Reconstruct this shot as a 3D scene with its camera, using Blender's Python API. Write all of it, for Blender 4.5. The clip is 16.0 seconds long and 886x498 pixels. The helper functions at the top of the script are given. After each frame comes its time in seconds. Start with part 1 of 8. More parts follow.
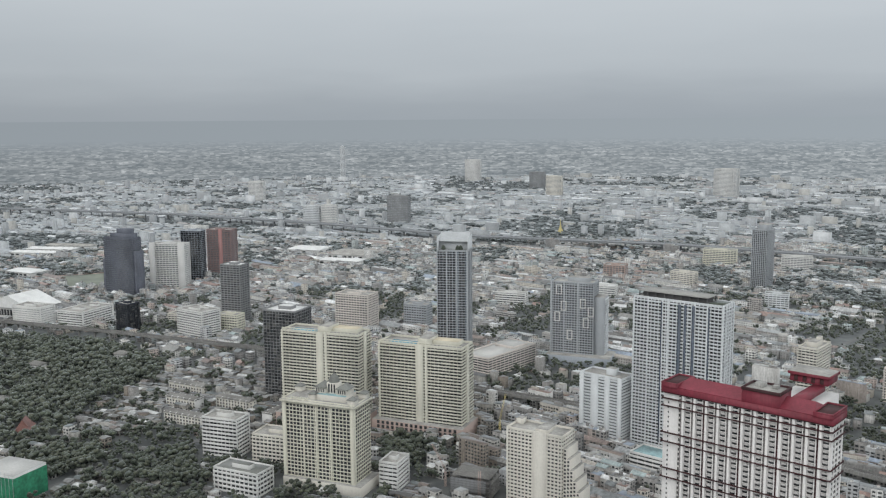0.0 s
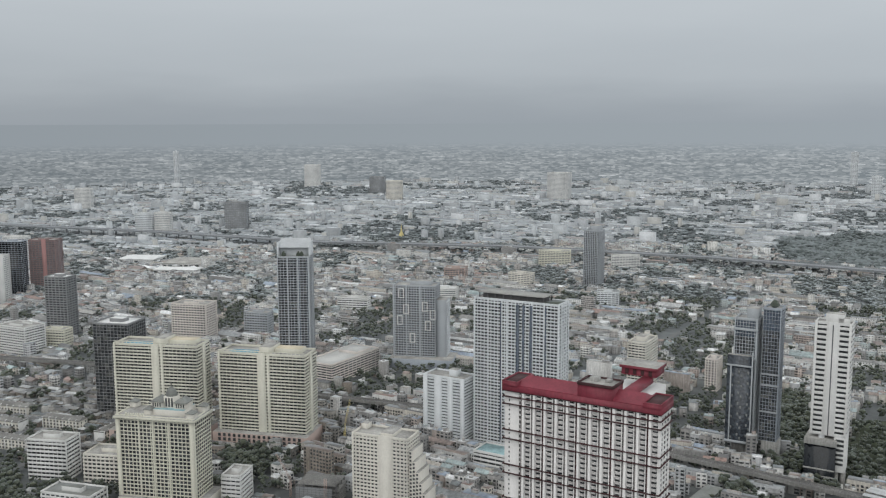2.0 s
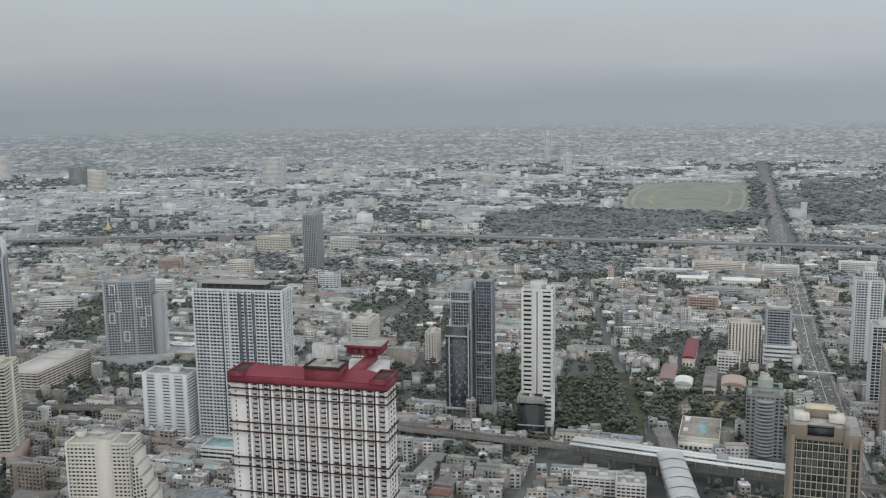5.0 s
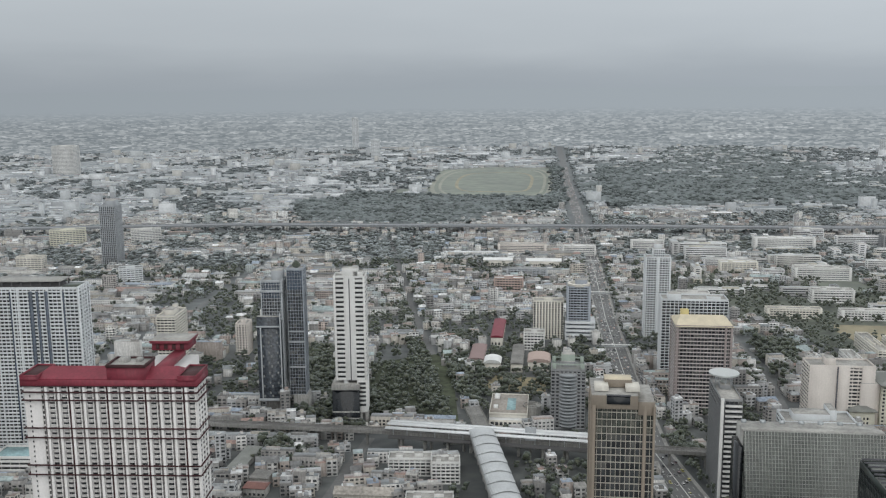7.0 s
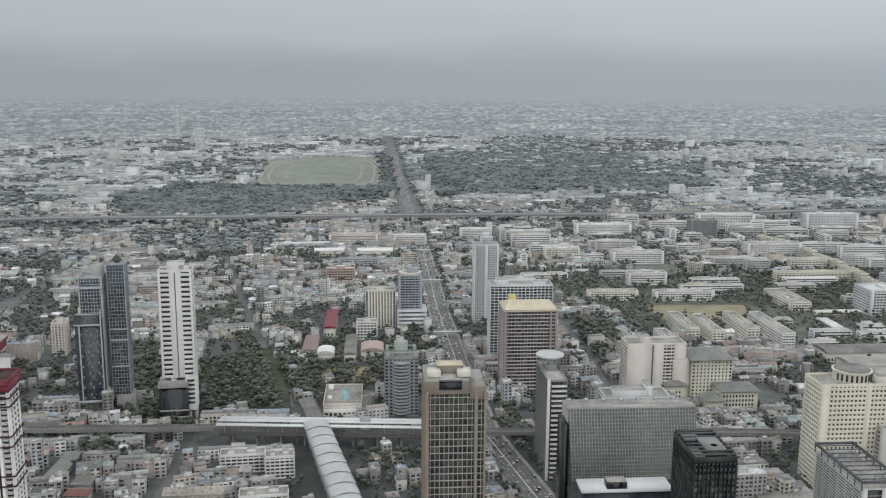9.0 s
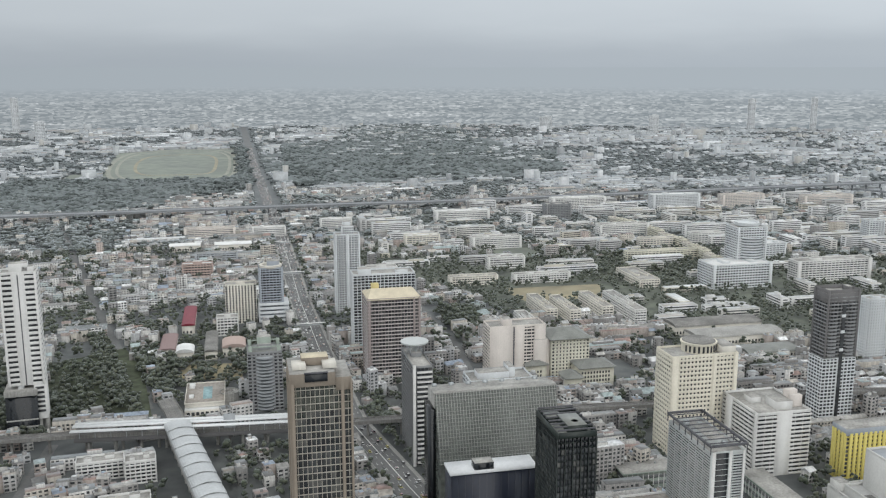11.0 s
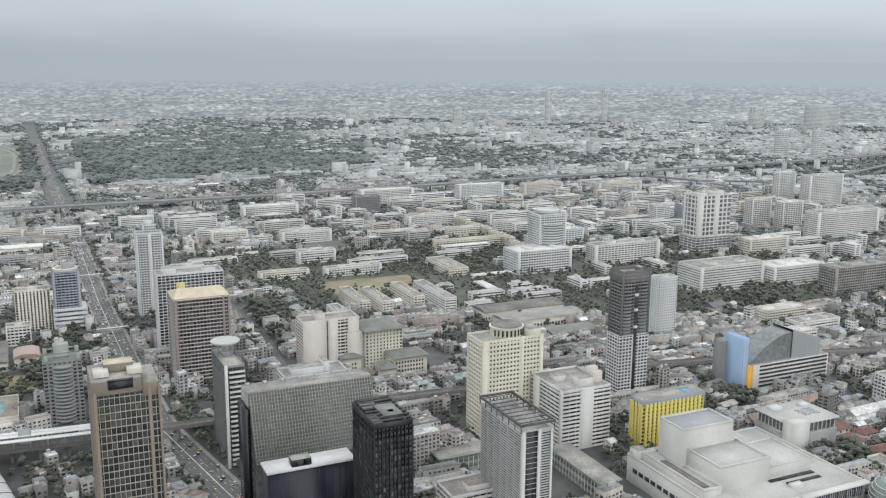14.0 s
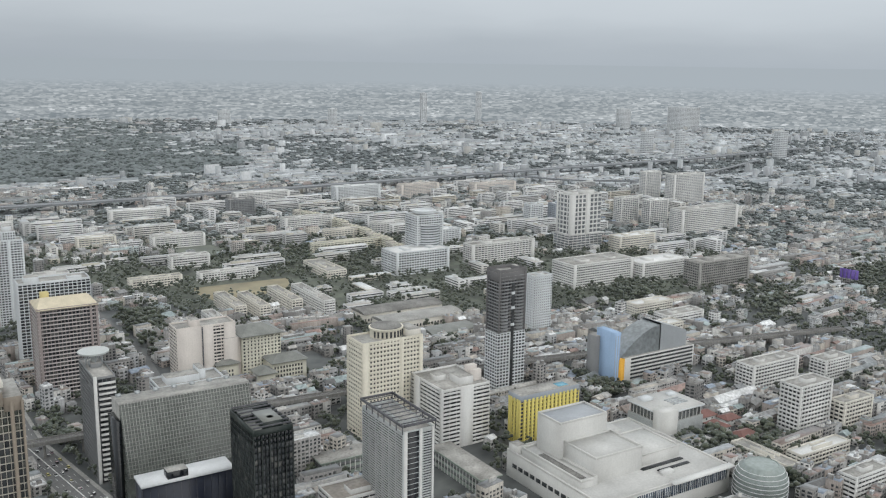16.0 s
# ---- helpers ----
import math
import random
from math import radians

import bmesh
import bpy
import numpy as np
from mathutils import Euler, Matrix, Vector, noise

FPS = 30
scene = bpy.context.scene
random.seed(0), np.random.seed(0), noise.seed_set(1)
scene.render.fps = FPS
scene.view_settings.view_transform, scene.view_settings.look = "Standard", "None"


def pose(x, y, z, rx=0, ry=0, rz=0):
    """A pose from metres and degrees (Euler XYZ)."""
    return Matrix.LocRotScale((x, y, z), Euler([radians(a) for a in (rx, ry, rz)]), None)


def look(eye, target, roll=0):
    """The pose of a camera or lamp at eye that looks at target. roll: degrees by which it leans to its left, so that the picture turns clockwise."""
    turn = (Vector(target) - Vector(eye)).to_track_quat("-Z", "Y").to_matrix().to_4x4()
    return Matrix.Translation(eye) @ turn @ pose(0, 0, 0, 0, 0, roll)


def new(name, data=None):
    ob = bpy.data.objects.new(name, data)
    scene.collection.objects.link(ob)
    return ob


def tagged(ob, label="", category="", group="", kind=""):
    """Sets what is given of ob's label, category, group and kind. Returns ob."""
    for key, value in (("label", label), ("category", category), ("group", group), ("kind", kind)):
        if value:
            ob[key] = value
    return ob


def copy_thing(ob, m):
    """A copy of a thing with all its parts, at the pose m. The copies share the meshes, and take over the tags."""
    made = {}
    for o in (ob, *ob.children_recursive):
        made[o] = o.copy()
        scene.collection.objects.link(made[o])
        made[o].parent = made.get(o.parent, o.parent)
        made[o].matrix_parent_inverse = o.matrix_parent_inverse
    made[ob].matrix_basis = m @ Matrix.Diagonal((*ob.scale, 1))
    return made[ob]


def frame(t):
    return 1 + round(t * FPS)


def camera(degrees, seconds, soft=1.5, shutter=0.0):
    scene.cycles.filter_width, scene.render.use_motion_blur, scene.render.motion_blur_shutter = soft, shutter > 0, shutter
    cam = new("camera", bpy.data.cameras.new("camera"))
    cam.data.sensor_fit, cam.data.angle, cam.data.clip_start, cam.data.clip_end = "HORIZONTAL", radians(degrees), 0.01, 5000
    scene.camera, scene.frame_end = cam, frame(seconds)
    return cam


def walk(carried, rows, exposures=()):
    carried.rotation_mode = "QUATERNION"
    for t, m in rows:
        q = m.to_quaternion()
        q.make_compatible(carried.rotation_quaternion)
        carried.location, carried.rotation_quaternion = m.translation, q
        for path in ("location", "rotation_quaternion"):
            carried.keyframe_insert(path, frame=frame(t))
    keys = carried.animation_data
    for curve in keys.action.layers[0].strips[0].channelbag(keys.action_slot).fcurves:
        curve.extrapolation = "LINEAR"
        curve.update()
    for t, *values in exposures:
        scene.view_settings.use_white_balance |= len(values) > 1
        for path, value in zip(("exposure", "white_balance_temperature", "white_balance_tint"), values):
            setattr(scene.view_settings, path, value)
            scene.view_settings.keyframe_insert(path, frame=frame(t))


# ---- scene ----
# camera: it stands on a high deck and only turns
cam = camera(51.27, 16.0, soft=1.2)
EYE = 300.0
ROWS = [
    (0.0, 7.73, -7.96, 0.38),
    (0.5, 5.09, -8.00, 0.46),
    (1.0, 2.57, -8.26, 0.38),
    (1.5, 0.10, -7.90, 0.25),
    (2.0, -2.15, -7.71, 0.19),
    (2.5, -4.81, -7.83, 0.03),
    (3.0, -7.92, -7.90, 0.30),
    (3.5, -10.72, -7.92, 1.14),
    (4.0, -14.01, -8.15, 0.98),
    (4.5, -16.82, -8.17, 0.67),
    (5.0, -19.70, -8.84, 0.83),
    (5.2, -21.10, -9.01, 0.75),
    (7.3, -32.97, -9.97, 0.38),
    (7.5, -33.95, -10.09, 0.29),
    (8.0, -36.65, -10.18, 0.27),
    (8.5, -39.13, -10.42, -0.04),
    (9.0, -41.97, -10.44, -0.32),
    (9.2, -43.26, -10.41, -0.44),
    (11.3, -52.07, -11.11, -0.14),
    (11.5, -53.02, -11.07, -0.30),
    (12.0, -55.00, -11.25, -0.03),
    (12.5, -56.77, -11.43, -0.21),
    (13.0, -58.83, -11.61, -0.14),
    (13.5, -60.63, -11.59, -0.21),
    (14.0, -62.65, -11.52, -0.35),
    (14.5, -64.32, -11.45, -0.31),
    (15.0, -66.27, -11.39, -0.68),
    (15.5, -68.12, -11.33, -0.20),
    (16.0, -70.26, -11.36, -0.83),
]
EXPOSURES = ((0.0, 0.07), (1.0, 0.05), (2.5, -0.06), (3.5, -0.12), (5.0, -0.08), (7.5, 0.0), (9.0, 0.0), (11.5, 0.22), (13.0, 0.25), (14.5, 0.26), (15.0, 0.22), (15.5, 0.15), (16.0, 0.13))
walk(cam, [(t, pose(0, 0, EYE, 90 + p, r, y)) for t, y, p, r in ROWS], EXPOSURES)

# ---- light: overcast sky with a weak, very wide sun ----
world = bpy.data.worlds.new("overcast")
scene.world = world
world.use_nodes = True
wt = world.node_tree
wt.nodes.clear()
w_out = wt.nodes.new("ShaderNodeOutputWorld")
w_add = wt.nodes.new("ShaderNodeAddShader")
w_sky = wt.nodes.new("ShaderNodeTexSky")
w_sky.sky_type, w_sky.sun_disc = "NISHITA", False
w_sky.sun_elevation, w_sky.sun_rotation = radians(55), radians(-60)
w_b1 = wt.nodes.new("ShaderNodeBackground")
w_b1.inputs["Strength"].default_value = 0.003
w_b2 = wt.nodes.new("ShaderNodeBackground")
w_b2.inputs["Strength"].default_value = 1.0
w_co = wt.nodes.new("ShaderNodeTexCoord")
w_sep = wt.nodes.new("ShaderNodeSeparateXYZ")
w_ramp = wt.nodes.new("ShaderNodeValToRGB")
w_map = wt.nodes.new("ShaderNodeMapping")
w_map.inputs["Scale"].default_value = (3.0, 3.0, 16.0)
w_noise = wt.nodes.new("ShaderNodeTexNoise")
w_noise.inputs["Scale"].default_value = 1.4
w_noise.inputs["Detail"].default_value = 5.0
w_mul = wt.nodes.new("ShaderNodeMath")
w_mul.operation = "MULTIPLY_ADD"
w_mul.inputs[1].default_value, w_mul.inputs[2].default_value = 0.05, -0.025
w_sum = wt.nodes.new("ShaderNodeMath")
w_sum.operation = "ADD"
stops = ((0.0, (0.322, 0.361, 0.401)), (0.015, (0.338, 0.377, 0.417)), (0.05, (0.427, 0.468, 0.507)), (0.12, (0.510, 0.552, 0.588)), (0.5, (0.80, 0.85, 0.87)), (1.0, (0.90, 0.94, 0.96)))
el = w_ramp.color_ramp.elements
while len(el) < len(stops):
    el.new(0.5)
for e, (p, c) in zip(el, stops):
    e.position, e.color = p, (*c, 1)
wt.links.new(w_co.outputs["Generated"], w_sep.inputs[0])
wt.links.new(w_co.outputs["Generated"], w_map.inputs["Vector"])
wt.links.new(w_map.outputs[0], w_noise.inputs["Vector"])
wt.links.new(w_noise.outputs[0], w_mul.inputs[0])
wt.links.new(w_mul.outputs[0], w_sum.inputs[0])
wt.links.new(w_sep.outputs[2], w_sum.inputs[1])
wt.links.new(w_sum.outputs[0], w_ramp.inputs[0])
w_side = wt.nodes.new("ShaderNodeMath")
w_side.operation = "MULTIPLY_ADD"
w_side.inputs[1].default_value, w_side.inputs[2].default_value = 0.19, 0.97
w_abs = wt.nodes.new("ShaderNodeMath")
w_abs.operation = "ABSOLUTE"
w_pow = wt.nodes.new("ShaderNodeMath")
w_pow.operation = "MULTIPLY"
w_tone = wt.nodes.new("ShaderNodeVectorMath")
w_tone.operation = "SCALE"
wt.links.new(w_sep.outputs[0], w_abs.inputs[0])
wt.links.new(w_sep.outputs[0], w_pow.inputs[0])
wt.links.new(w_abs.outputs[0], w_pow.inputs[1])
wt.links.new(w_pow.outputs[0], w_side.inputs[0])
wt.links.new(w_ramp.outputs[0], w_tone.inputs[0])
wt.links.new(w_side.outputs[0], w_tone.inputs["Scale"])
wt.links.new(w_tone.outputs[0], w_b2.inputs["Color"])
wt.links.new(w_sky.outputs[0], w_b1.inputs["Color"])
wt.links.new(w_b1.outputs[0], w_add.inputs[0])
wt.links.new(w_b2.outputs[0], w_add.inputs[1])
wt.links.new(w_add.outputs[0], w_out.inputs[0])

sun_data = bpy.data.lights.new("sun", "SUN")
sun_data.energy, sun_data.angle, sun_data.color = 0.85, radians(85), (1.0, 0.97, 0.92)
sun = new("sun", sun_data)
sun.matrix_world = look((0, 0, 900), (500, 700, 0))


# ---- materials ----
def surf(name, cols, rough=0.75, metal=0.0, rand="", grain=(0.5, 0.25), coarse=(0.03, 0.2), streak=0.0, bump=0.0, haze_sheen=0.0, spec=0.4, sheen_rough=0.45, windows=None):
    """A node material: colours picked by object or by island, two scales of variation, streaks, a bluish sheen for
    haze.
    """
    m = bpy.data.materials.new(name)
    m.use_nodes = True
    t = m.node_tree
    n, l = t.nodes, t.links
    b = n["Principled BSDF"]
    b.inputs["Roughness"].default_value = rough
    b.inputs["Metallic"].default_value = metal
    b.inputs["Specular IOR Level"].default_value = spec
    # bluish sheen pales surfaces seen at a slant, standing in for haze
    if haze_sheen:
        b.inputs["Sheen Weight"].default_value = haze_sheen
        b.inputs["Sheen Roughness"].default_value = sheen_rough
        b.inputs["Sheen Tint"].default_value = (0.86, 0.93, 1.0, 1)
    geo = n.new("ShaderNodeNewGeometry")
    if rand:
        ramp = n.new("ShaderNodeValToRGB")
        ramp.color_ramp.interpolation = "CONSTANT"
        e = ramp.color_ramp.elements
        while len(e) < len(cols):
            e.new(0.5)
        for i, c in enumerate(cols):
            e[i].position, e[i].color = i / len(cols), (*c, 1)
        if rand == "object":
            info = n.new("ShaderNodeObjectInfo")
            l.new(info.outputs["Random"], ramp.inputs[0])
        else:
            l.new(geo.outputs["Random Per Island"], ramp.inputs[0])
        base = ramp.outputs[0]
    else:
        rgb = n.new("ShaderNodeRGB")
        rgb.outputs[0].default_value = (*cols[0], 1)
        base = rgb.outputs[0]

    def noise_gain(scale, amount, squash=1.0):
        mp = n.new("ShaderNodeMapping")
        mp.inputs["Scale"].default_value = (scale, scale, scale * squash)
        l.new(geo.outputs["Position"], mp.inputs["Vector"])
        tx = n.new("ShaderNodeTexNoise")
        tx.inputs["Scale"].default_value = 1.0
        tx.inputs["Detail"].default_value = 4.0
        l.new(mp.outputs[0], tx.inputs["Vector"])
        mr = n.new("ShaderNodeMapRange")
        mr.inputs["From Min"].default_value, mr.inputs["From Max"].default_value = 0.3, 0.7
        mr.inputs["To Min"].default_value, mr.inputs["To Max"].default_value = 1 - amount, 1 + amount
        l.new(tx.outputs[0], mr.inputs["Value"])
        return mr.outputs[0], tx.outputs[0]

    def times(colour, value):
        mx = n.new("ShaderNodeMix")
        mx.data_type, mx.blend_type = "RGBA", "MULTIPLY"
        mx.inputs["Factor"].default_value = 1.0
        l.new(colour, mx.inputs["A"])
        l.new(value, mx.inputs["B"])
        return mx.outputs["Result"]

    g, raw = noise_gain(*grain)
    base = times(base, g)
    c, _ = noise_gain(*coarse)
    base = times(base, c)
    if streak:
        s, _ = noise_gain(1.1, streak, 0.06)
        base = times(base, s)
    if windows:
        uv = n.new("ShaderNodeUVMap")
        sp = n.new("ShaderNodeSeparateXYZ")
        l.new(uv.outputs[0], sp.inputs[0])
        fac = None
        for axis, (period, low, high) in zip((0, 1), windows[:2]):
            md = n.new("ShaderNodeMath")
            md.operation = "PINGPONG"
            md.inputs[1].default_value = period / 2
            l.new(sp.outputs[axis], md.inputs[0])
            gt = n.new("ShaderNodeMath")
            gt.operation = "GREATER_THAN"
            gt.inputs[1].default_value = low
            l.new(md.outputs[0], gt.inputs[0])
            if fac is None:
                fac = gt.outputs[0]
            else:
                both = n.new("ShaderNodeMath")
                both.operation = "MULTIPLY"
                l.new(fac, both.inputs[0])
                l.new(gt.outputs[0], both.inputs[1])
                fac = both.outputs[0]
        mx = n.new("ShaderNodeMix")
        mx.data_type = "RGBA"
        l.new(fac, mx.inputs["Factor"])
        l.new(base, mx.inputs["A"])
        mx.inputs["B"].default_value = (*windows[2], 1)
        base = mx.outputs["Result"]
    l.new(base, b.inputs["Base Color"])
    if bump:
        bp = n.new("ShaderNodeBump")
        bp.inputs["Strength"].default_value = 0.6
        bp.inputs["Distance"].default_value = bump
        l.new(raw, bp.inputs["Height"])
        l.new(bp.outputs[0], b.inputs["Normal"])
    return m


def plaster(name, c, streak=0.035):
    return surf(name, [c], rough=0.8, grain=(0.8, 0.05), coarse=(0.05, 0.06), streak=streak)


M_WHITE = plaster("white_plaster", (0.665, 0.66, 0.645))
M_COOLWHITE = plaster("cool_white_plaster", (0.63, 0.65, 0.665))
M_CREAM = plaster("cream_plaster", (0.645, 0.625, 0.53))
M_PALECREAM = plaster("pale_cream_plaster", (0.66, 0.63, 0.57))
M_BEIGE = plaster("beige_plaster", (0.63, 0.61, 0.525))
M_TAN = plaster("tan_stone", (0.25, 0.212, 0.172))
M_PINK = plaster("pink_white_plaster", (0.65, 0.60, 0.56))
M_GREY = plaster("grey_plaster", (0.38, 0.40, 0.42))
M_BLUEGREY = plaster("blue_grey_plaster", (0.34, 0.37, 0.41))
M_MIDGREY = plaster("mid_grey_plaster", (0.26, 0.265, 0.27))
M_DARKGREY = plaster("dark_grey_plaster", (0.12, 0.118, 0.12))
M_DUSKGREY = plaster("dusk_grey_paint", (0.15, 0.146, 0.147))
M_BROWNBAND = plaster("dusty_brown_spandrels", (0.47, 0.43, 0.42))
M_BROWN = plaster("brown_grey_plaster", (0.29, 0.25, 0.242))
M_YELLOW = plaster("yellow_paint", (0.66, 0.56, 0.17))
M_SOFTYELLOW = plaster("soft_yellow_paint", (0.62, 0.52, 0.25))
M_ORANGE = plaster("orange_paint", (0.75, 0.40, 0.06))
M_LIGHTBLUE = plaster("light_blue_panel", (0.34, 0.47, 0.66))
M_SALMON = plaster("salmon_plaster", (0.43, 0.335, 0.30))
M_PALEGREEN = plaster("pale_green_plaster", (0.33, 0.38, 0.335))
M_REDBROWN = plaster("red_brown_plaster", (0.27, 0.195, 0.19))
M_REDROOF = surf("crimson_roof_sheet", [(0.20, 0.030, 0.047)], rough=0.5, grain=(0.6, 0.12), coarse=(0.08, 0.2), streak=0.1)
M_MAROON = surf("maroon_band", [(0.055, 0.02, 0.022)], rough=0.7)
M_TILE_RED = surf("clay_roof_tiles", [(0.33, 0.12, 0.08)], rough=0.8, grain=(1.5, 0.2), coarse=(0.1, 0.2), haze_sheen=0.2)
M_TILE_MAROON = surf("maroon_roof_tiles", [(0.20, 0.10, 0.085)], rough=0.8, grain=(1.5, 0.2), coarse=(0.1, 0.2), haze_sheen=0.2)
M_TILE_GREEN = surf("grey_green_roof_tiles", [(0.20, 0.205, 0.19)], rough=0.7, grain=(1.2, 0.15), coarse=(0.1, 0.2), haze_sheen=0.15)
M_TILE_SAND = surf("sand_roof_tiles", [(0.60, 0.53, 0.40)], rough=0.7, grain=(1.2, 0.1), coarse=(0.1, 0.12))
M_SHEET = surf("pale_roof_sheet", [(0.72, 0.72, 0.71)], rough=0.45, grain=(0.6, 0.06), coarse=(0.06, 0.1), streak=0.06)
M_CONCRETE = surf("concrete", [(0.33, 0.325, 0.31)], rough=0.85, grain=(0.7, 0.15), coarse=(0.06, 0.2), streak=0.2)
M_DARKCONC = surf("stained_concrete", [(0.20, 0.195, 0.185)], rough=0.85, grain=(0.7, 0.2), coarse=(0.06, 0.3), streak=0.3)
M_ROOFDECK = surf("weathered_roof_deck", [(0.36, 0.35, 0.33)], rough=0.85, grain=(0.5, 0.2), coarse=(0.07, 0.3))
M_TURQ = surf("turquoise_roof_paint", [(0.27, 0.40, 0.42)], rough=0.7, grain=(0.5, 0.2), coarse=(0.1, 0.25))
M_POOL = surf("pool_water", [(0.18, 0.42, 0.55)], rough=0.12, grain=(0.8, 0.1), coarse=(0.1, 0.1))
GLASS_TINTS = [(0.022, 0.026, 0.03), (0.035, 0.04, 0.045), (0.05, 0.055, 0.06), (0.028, 0.03, 0.034), (0.11, 0.11, 0.105), (0.04, 0.043, 0.046), (0.018, 0.02, 0.024), (0.075, 0.078, 0.08)]
M_WINDOW = surf("window_glass", GLASS_TINTS, rough=0.25, rand="object", grain=(0.6, 0.2), spec=0.35)
M_WINDOWS = surf("window_glass_rows", GLASS_TINTS, rough=0.3, rand="island", grain=(0.6, 0.2), spec=0.3)
M_CORE = surf("dark_interior_glass", [(0.042, 0.045, 0.048)], rough=0.4, grain=(0.25, 0.5), coarse=(0.08, 0.3), spec=0.25)
M_WARMCREAM = plaster("warm_cream_render", (0.69, 0.65, 0.55))
M_DARKGREEN = surf("black_green_metal", [(0.022, 0.030, 0.027)], rough=0.35)
M_MULLION = plaster("pale_mullion", (0.40, 0.405, 0.38))
M_LOUVRE = plaster("pale_louvre_metal", (0.50, 0.52, 0.515))
M_SHELL = surf("grey_shell_metal", [(0.46, 0.475, 0.485)], rough=0.45, grain=(0.4, 0.06), coarse=(0.05, 0.1), streak=0.08)
M_STORE = plaster("warm_grey_render", (0.62, 0.612, 0.59), 0.02)
M_PALEGLASS = surf("pale_green_glass", [(0.26, 0.30, 0.285)], rough=0.2, grain=(0.4, 0.15), spec=0.6)
M_BLUECLAD = surf("blue_grey_cladding", [(0.115, 0.125, 0.155)], rough=0.5, grain=(0.3, 0.15))
M_BLACKGLASS = surf("black_glass", [(0.010, 0.012, 0.015)], rough=0.12, grain=(0.3, 0.3), spec=0.5)
M_NAVYGLASS = surf("navy_glass", [(0.010, 0.014, 0.028)], rough=0.35, grain=(0.3, 0.2), spec=0.5)
M_BLUEGLASS = surf("blue_grey_glass", [(0.055, 0.075, 0.105)], rough=0.15, grain=(0.25, 0.35), spec=0.6)
M_VAULTGLASS = surf("pale_vault_glass", [(0.23, 0.25, 0.26)], rough=0.25, grain=(0.3, 0.2), coarse=(0.05, 0.2), spec=0.5)
M_HALLGLASS = surf("green_grey_hall_glass", [(0.125, 0.135, 0.124)], rough=0.25, grain=(0.25, 0.3), coarse=(0.06, 0.2), spec=0.5)
M_GREYGLASS = surf("grey_reflecting_glass", [(0.15, 0.158, 0.158)], rough=0.25, grain=(0.25, 0.2), spec=0.6)
M_METAL = surf("grey_metal", [(0.40, 0.42, 0.43)], rough=0.4, metal=0.7)
M_WHITEMETAL = surf("white_painted_metal", [(0.70, 0.71, 0.72)], rough=0.45, grain=(0.4, 0.05), coarse=(0.05, 0.08), streak=0.05)
M_STEEL = surf("dark_steel", [(0.09, 0.09, 0.10)], rough=0.5)
M_TANK = surf("water_tank_steel", [(0.55, 0.56, 0.57)], rough=0.35, metal=0.6)
M_DECK = surf("blue_grey_deck_concrete", [(0.25, 0.262, 0.275)], rough=0.85, grain=(0.3, 0.12), coarse=(0.03, 0.15), streak=0.15)
M_DECKGREY = surf("grimy_deck_concrete", [(0.235, 0.23, 0.22)], rough=0.85, grain=(0.5, 0.15), coarse=(0.05, 0.2), streak=0.2)
M_ROAD = surf("worn_road_concrete", [(0.140, 0.140, 0.139)], rough=0.8, grain=(0.4, 0.15), coarse=(0.03, 0.2), haze_sheen=0.1)
M_PAINT = surf("road_marking", [(0.6, 0.6, 0.58)], rough=0.7)
M_GRASS = surf("turf_grass", [(0.140, 0.152, 0.106)], rough=0.9, grain=(0.03, 0.3), coarse=(0.006, 0.25), haze_sheen=0.3)
M_DRYGRASS = surf("dry_grass", [(0.26, 0.22, 0.13)], rough=0.9, grain=(0.05, 0.2), coarse=(0.01, 0.2), haze_sheen=0.25)
M_LAWN = surf("campus_lawn", [(0.105, 0.115, 0.085)], rough=0.9, grain=(0.08, 0.4), coarse=(0.015, 0.35), haze_sheen=0.2)
M_SCRUB = surf("scrub_ground", [(0.066, 0.077, 0.049)], rough=0.9, grain=(0.1, 0.45), coarse=(0.02, 0.3))
LEAVES = [(0.060, 0.072, 0.049), (0.070, 0.082, 0.054), (0.053, 0.065, 0.046), (0.082, 0.090, 0.061), (0.064, 0.073, 0.054)]
M_LEAF = surf("foliage", LEAVES, rough=0.6, rand="island", grain=(0.9, 0.5), coarse=(0.05, 0.2), bump=0.5, haze_sheen=0.25)
# leaf colours grow paler with distance: haze put into the base colour
M_PARKLEAF = surf("park_foliage", [(0.072, 0.085, 0.060), (0.084, 0.096, 0.066), (0.066, 0.078, 0.057), (0.094, 0.103, 0.073)], rough=0.6, rand="island", grain=(0.9, 0.4), coarse=(0.05, 0.2), bump=0.4, haze_sheen=0.35)
M_FARLEAF = surf("haze_paled_foliage", [(0.078, 0.090, 0.080), (0.086, 0.098, 0.086), (0.072, 0.084, 0.076), (0.092, 0.102, 0.090)], rough=0.6, rand="island", grain=(0.3, 0.12), coarse=(0.01, 0.15), haze_sheen=0.55, sheen_rough=0.6)
M_BARK = surf("bark", [(0.10, 0.085, 0.07)], rough=0.9)
M_GROUND = surf("city_ground", [(0.058, 0.060, 0.055)], rough=0.9, grain=(0.06, 0.55), coarse=(0.012, 0.35), haze_sheen=0.3, sheen_rough=0.55)
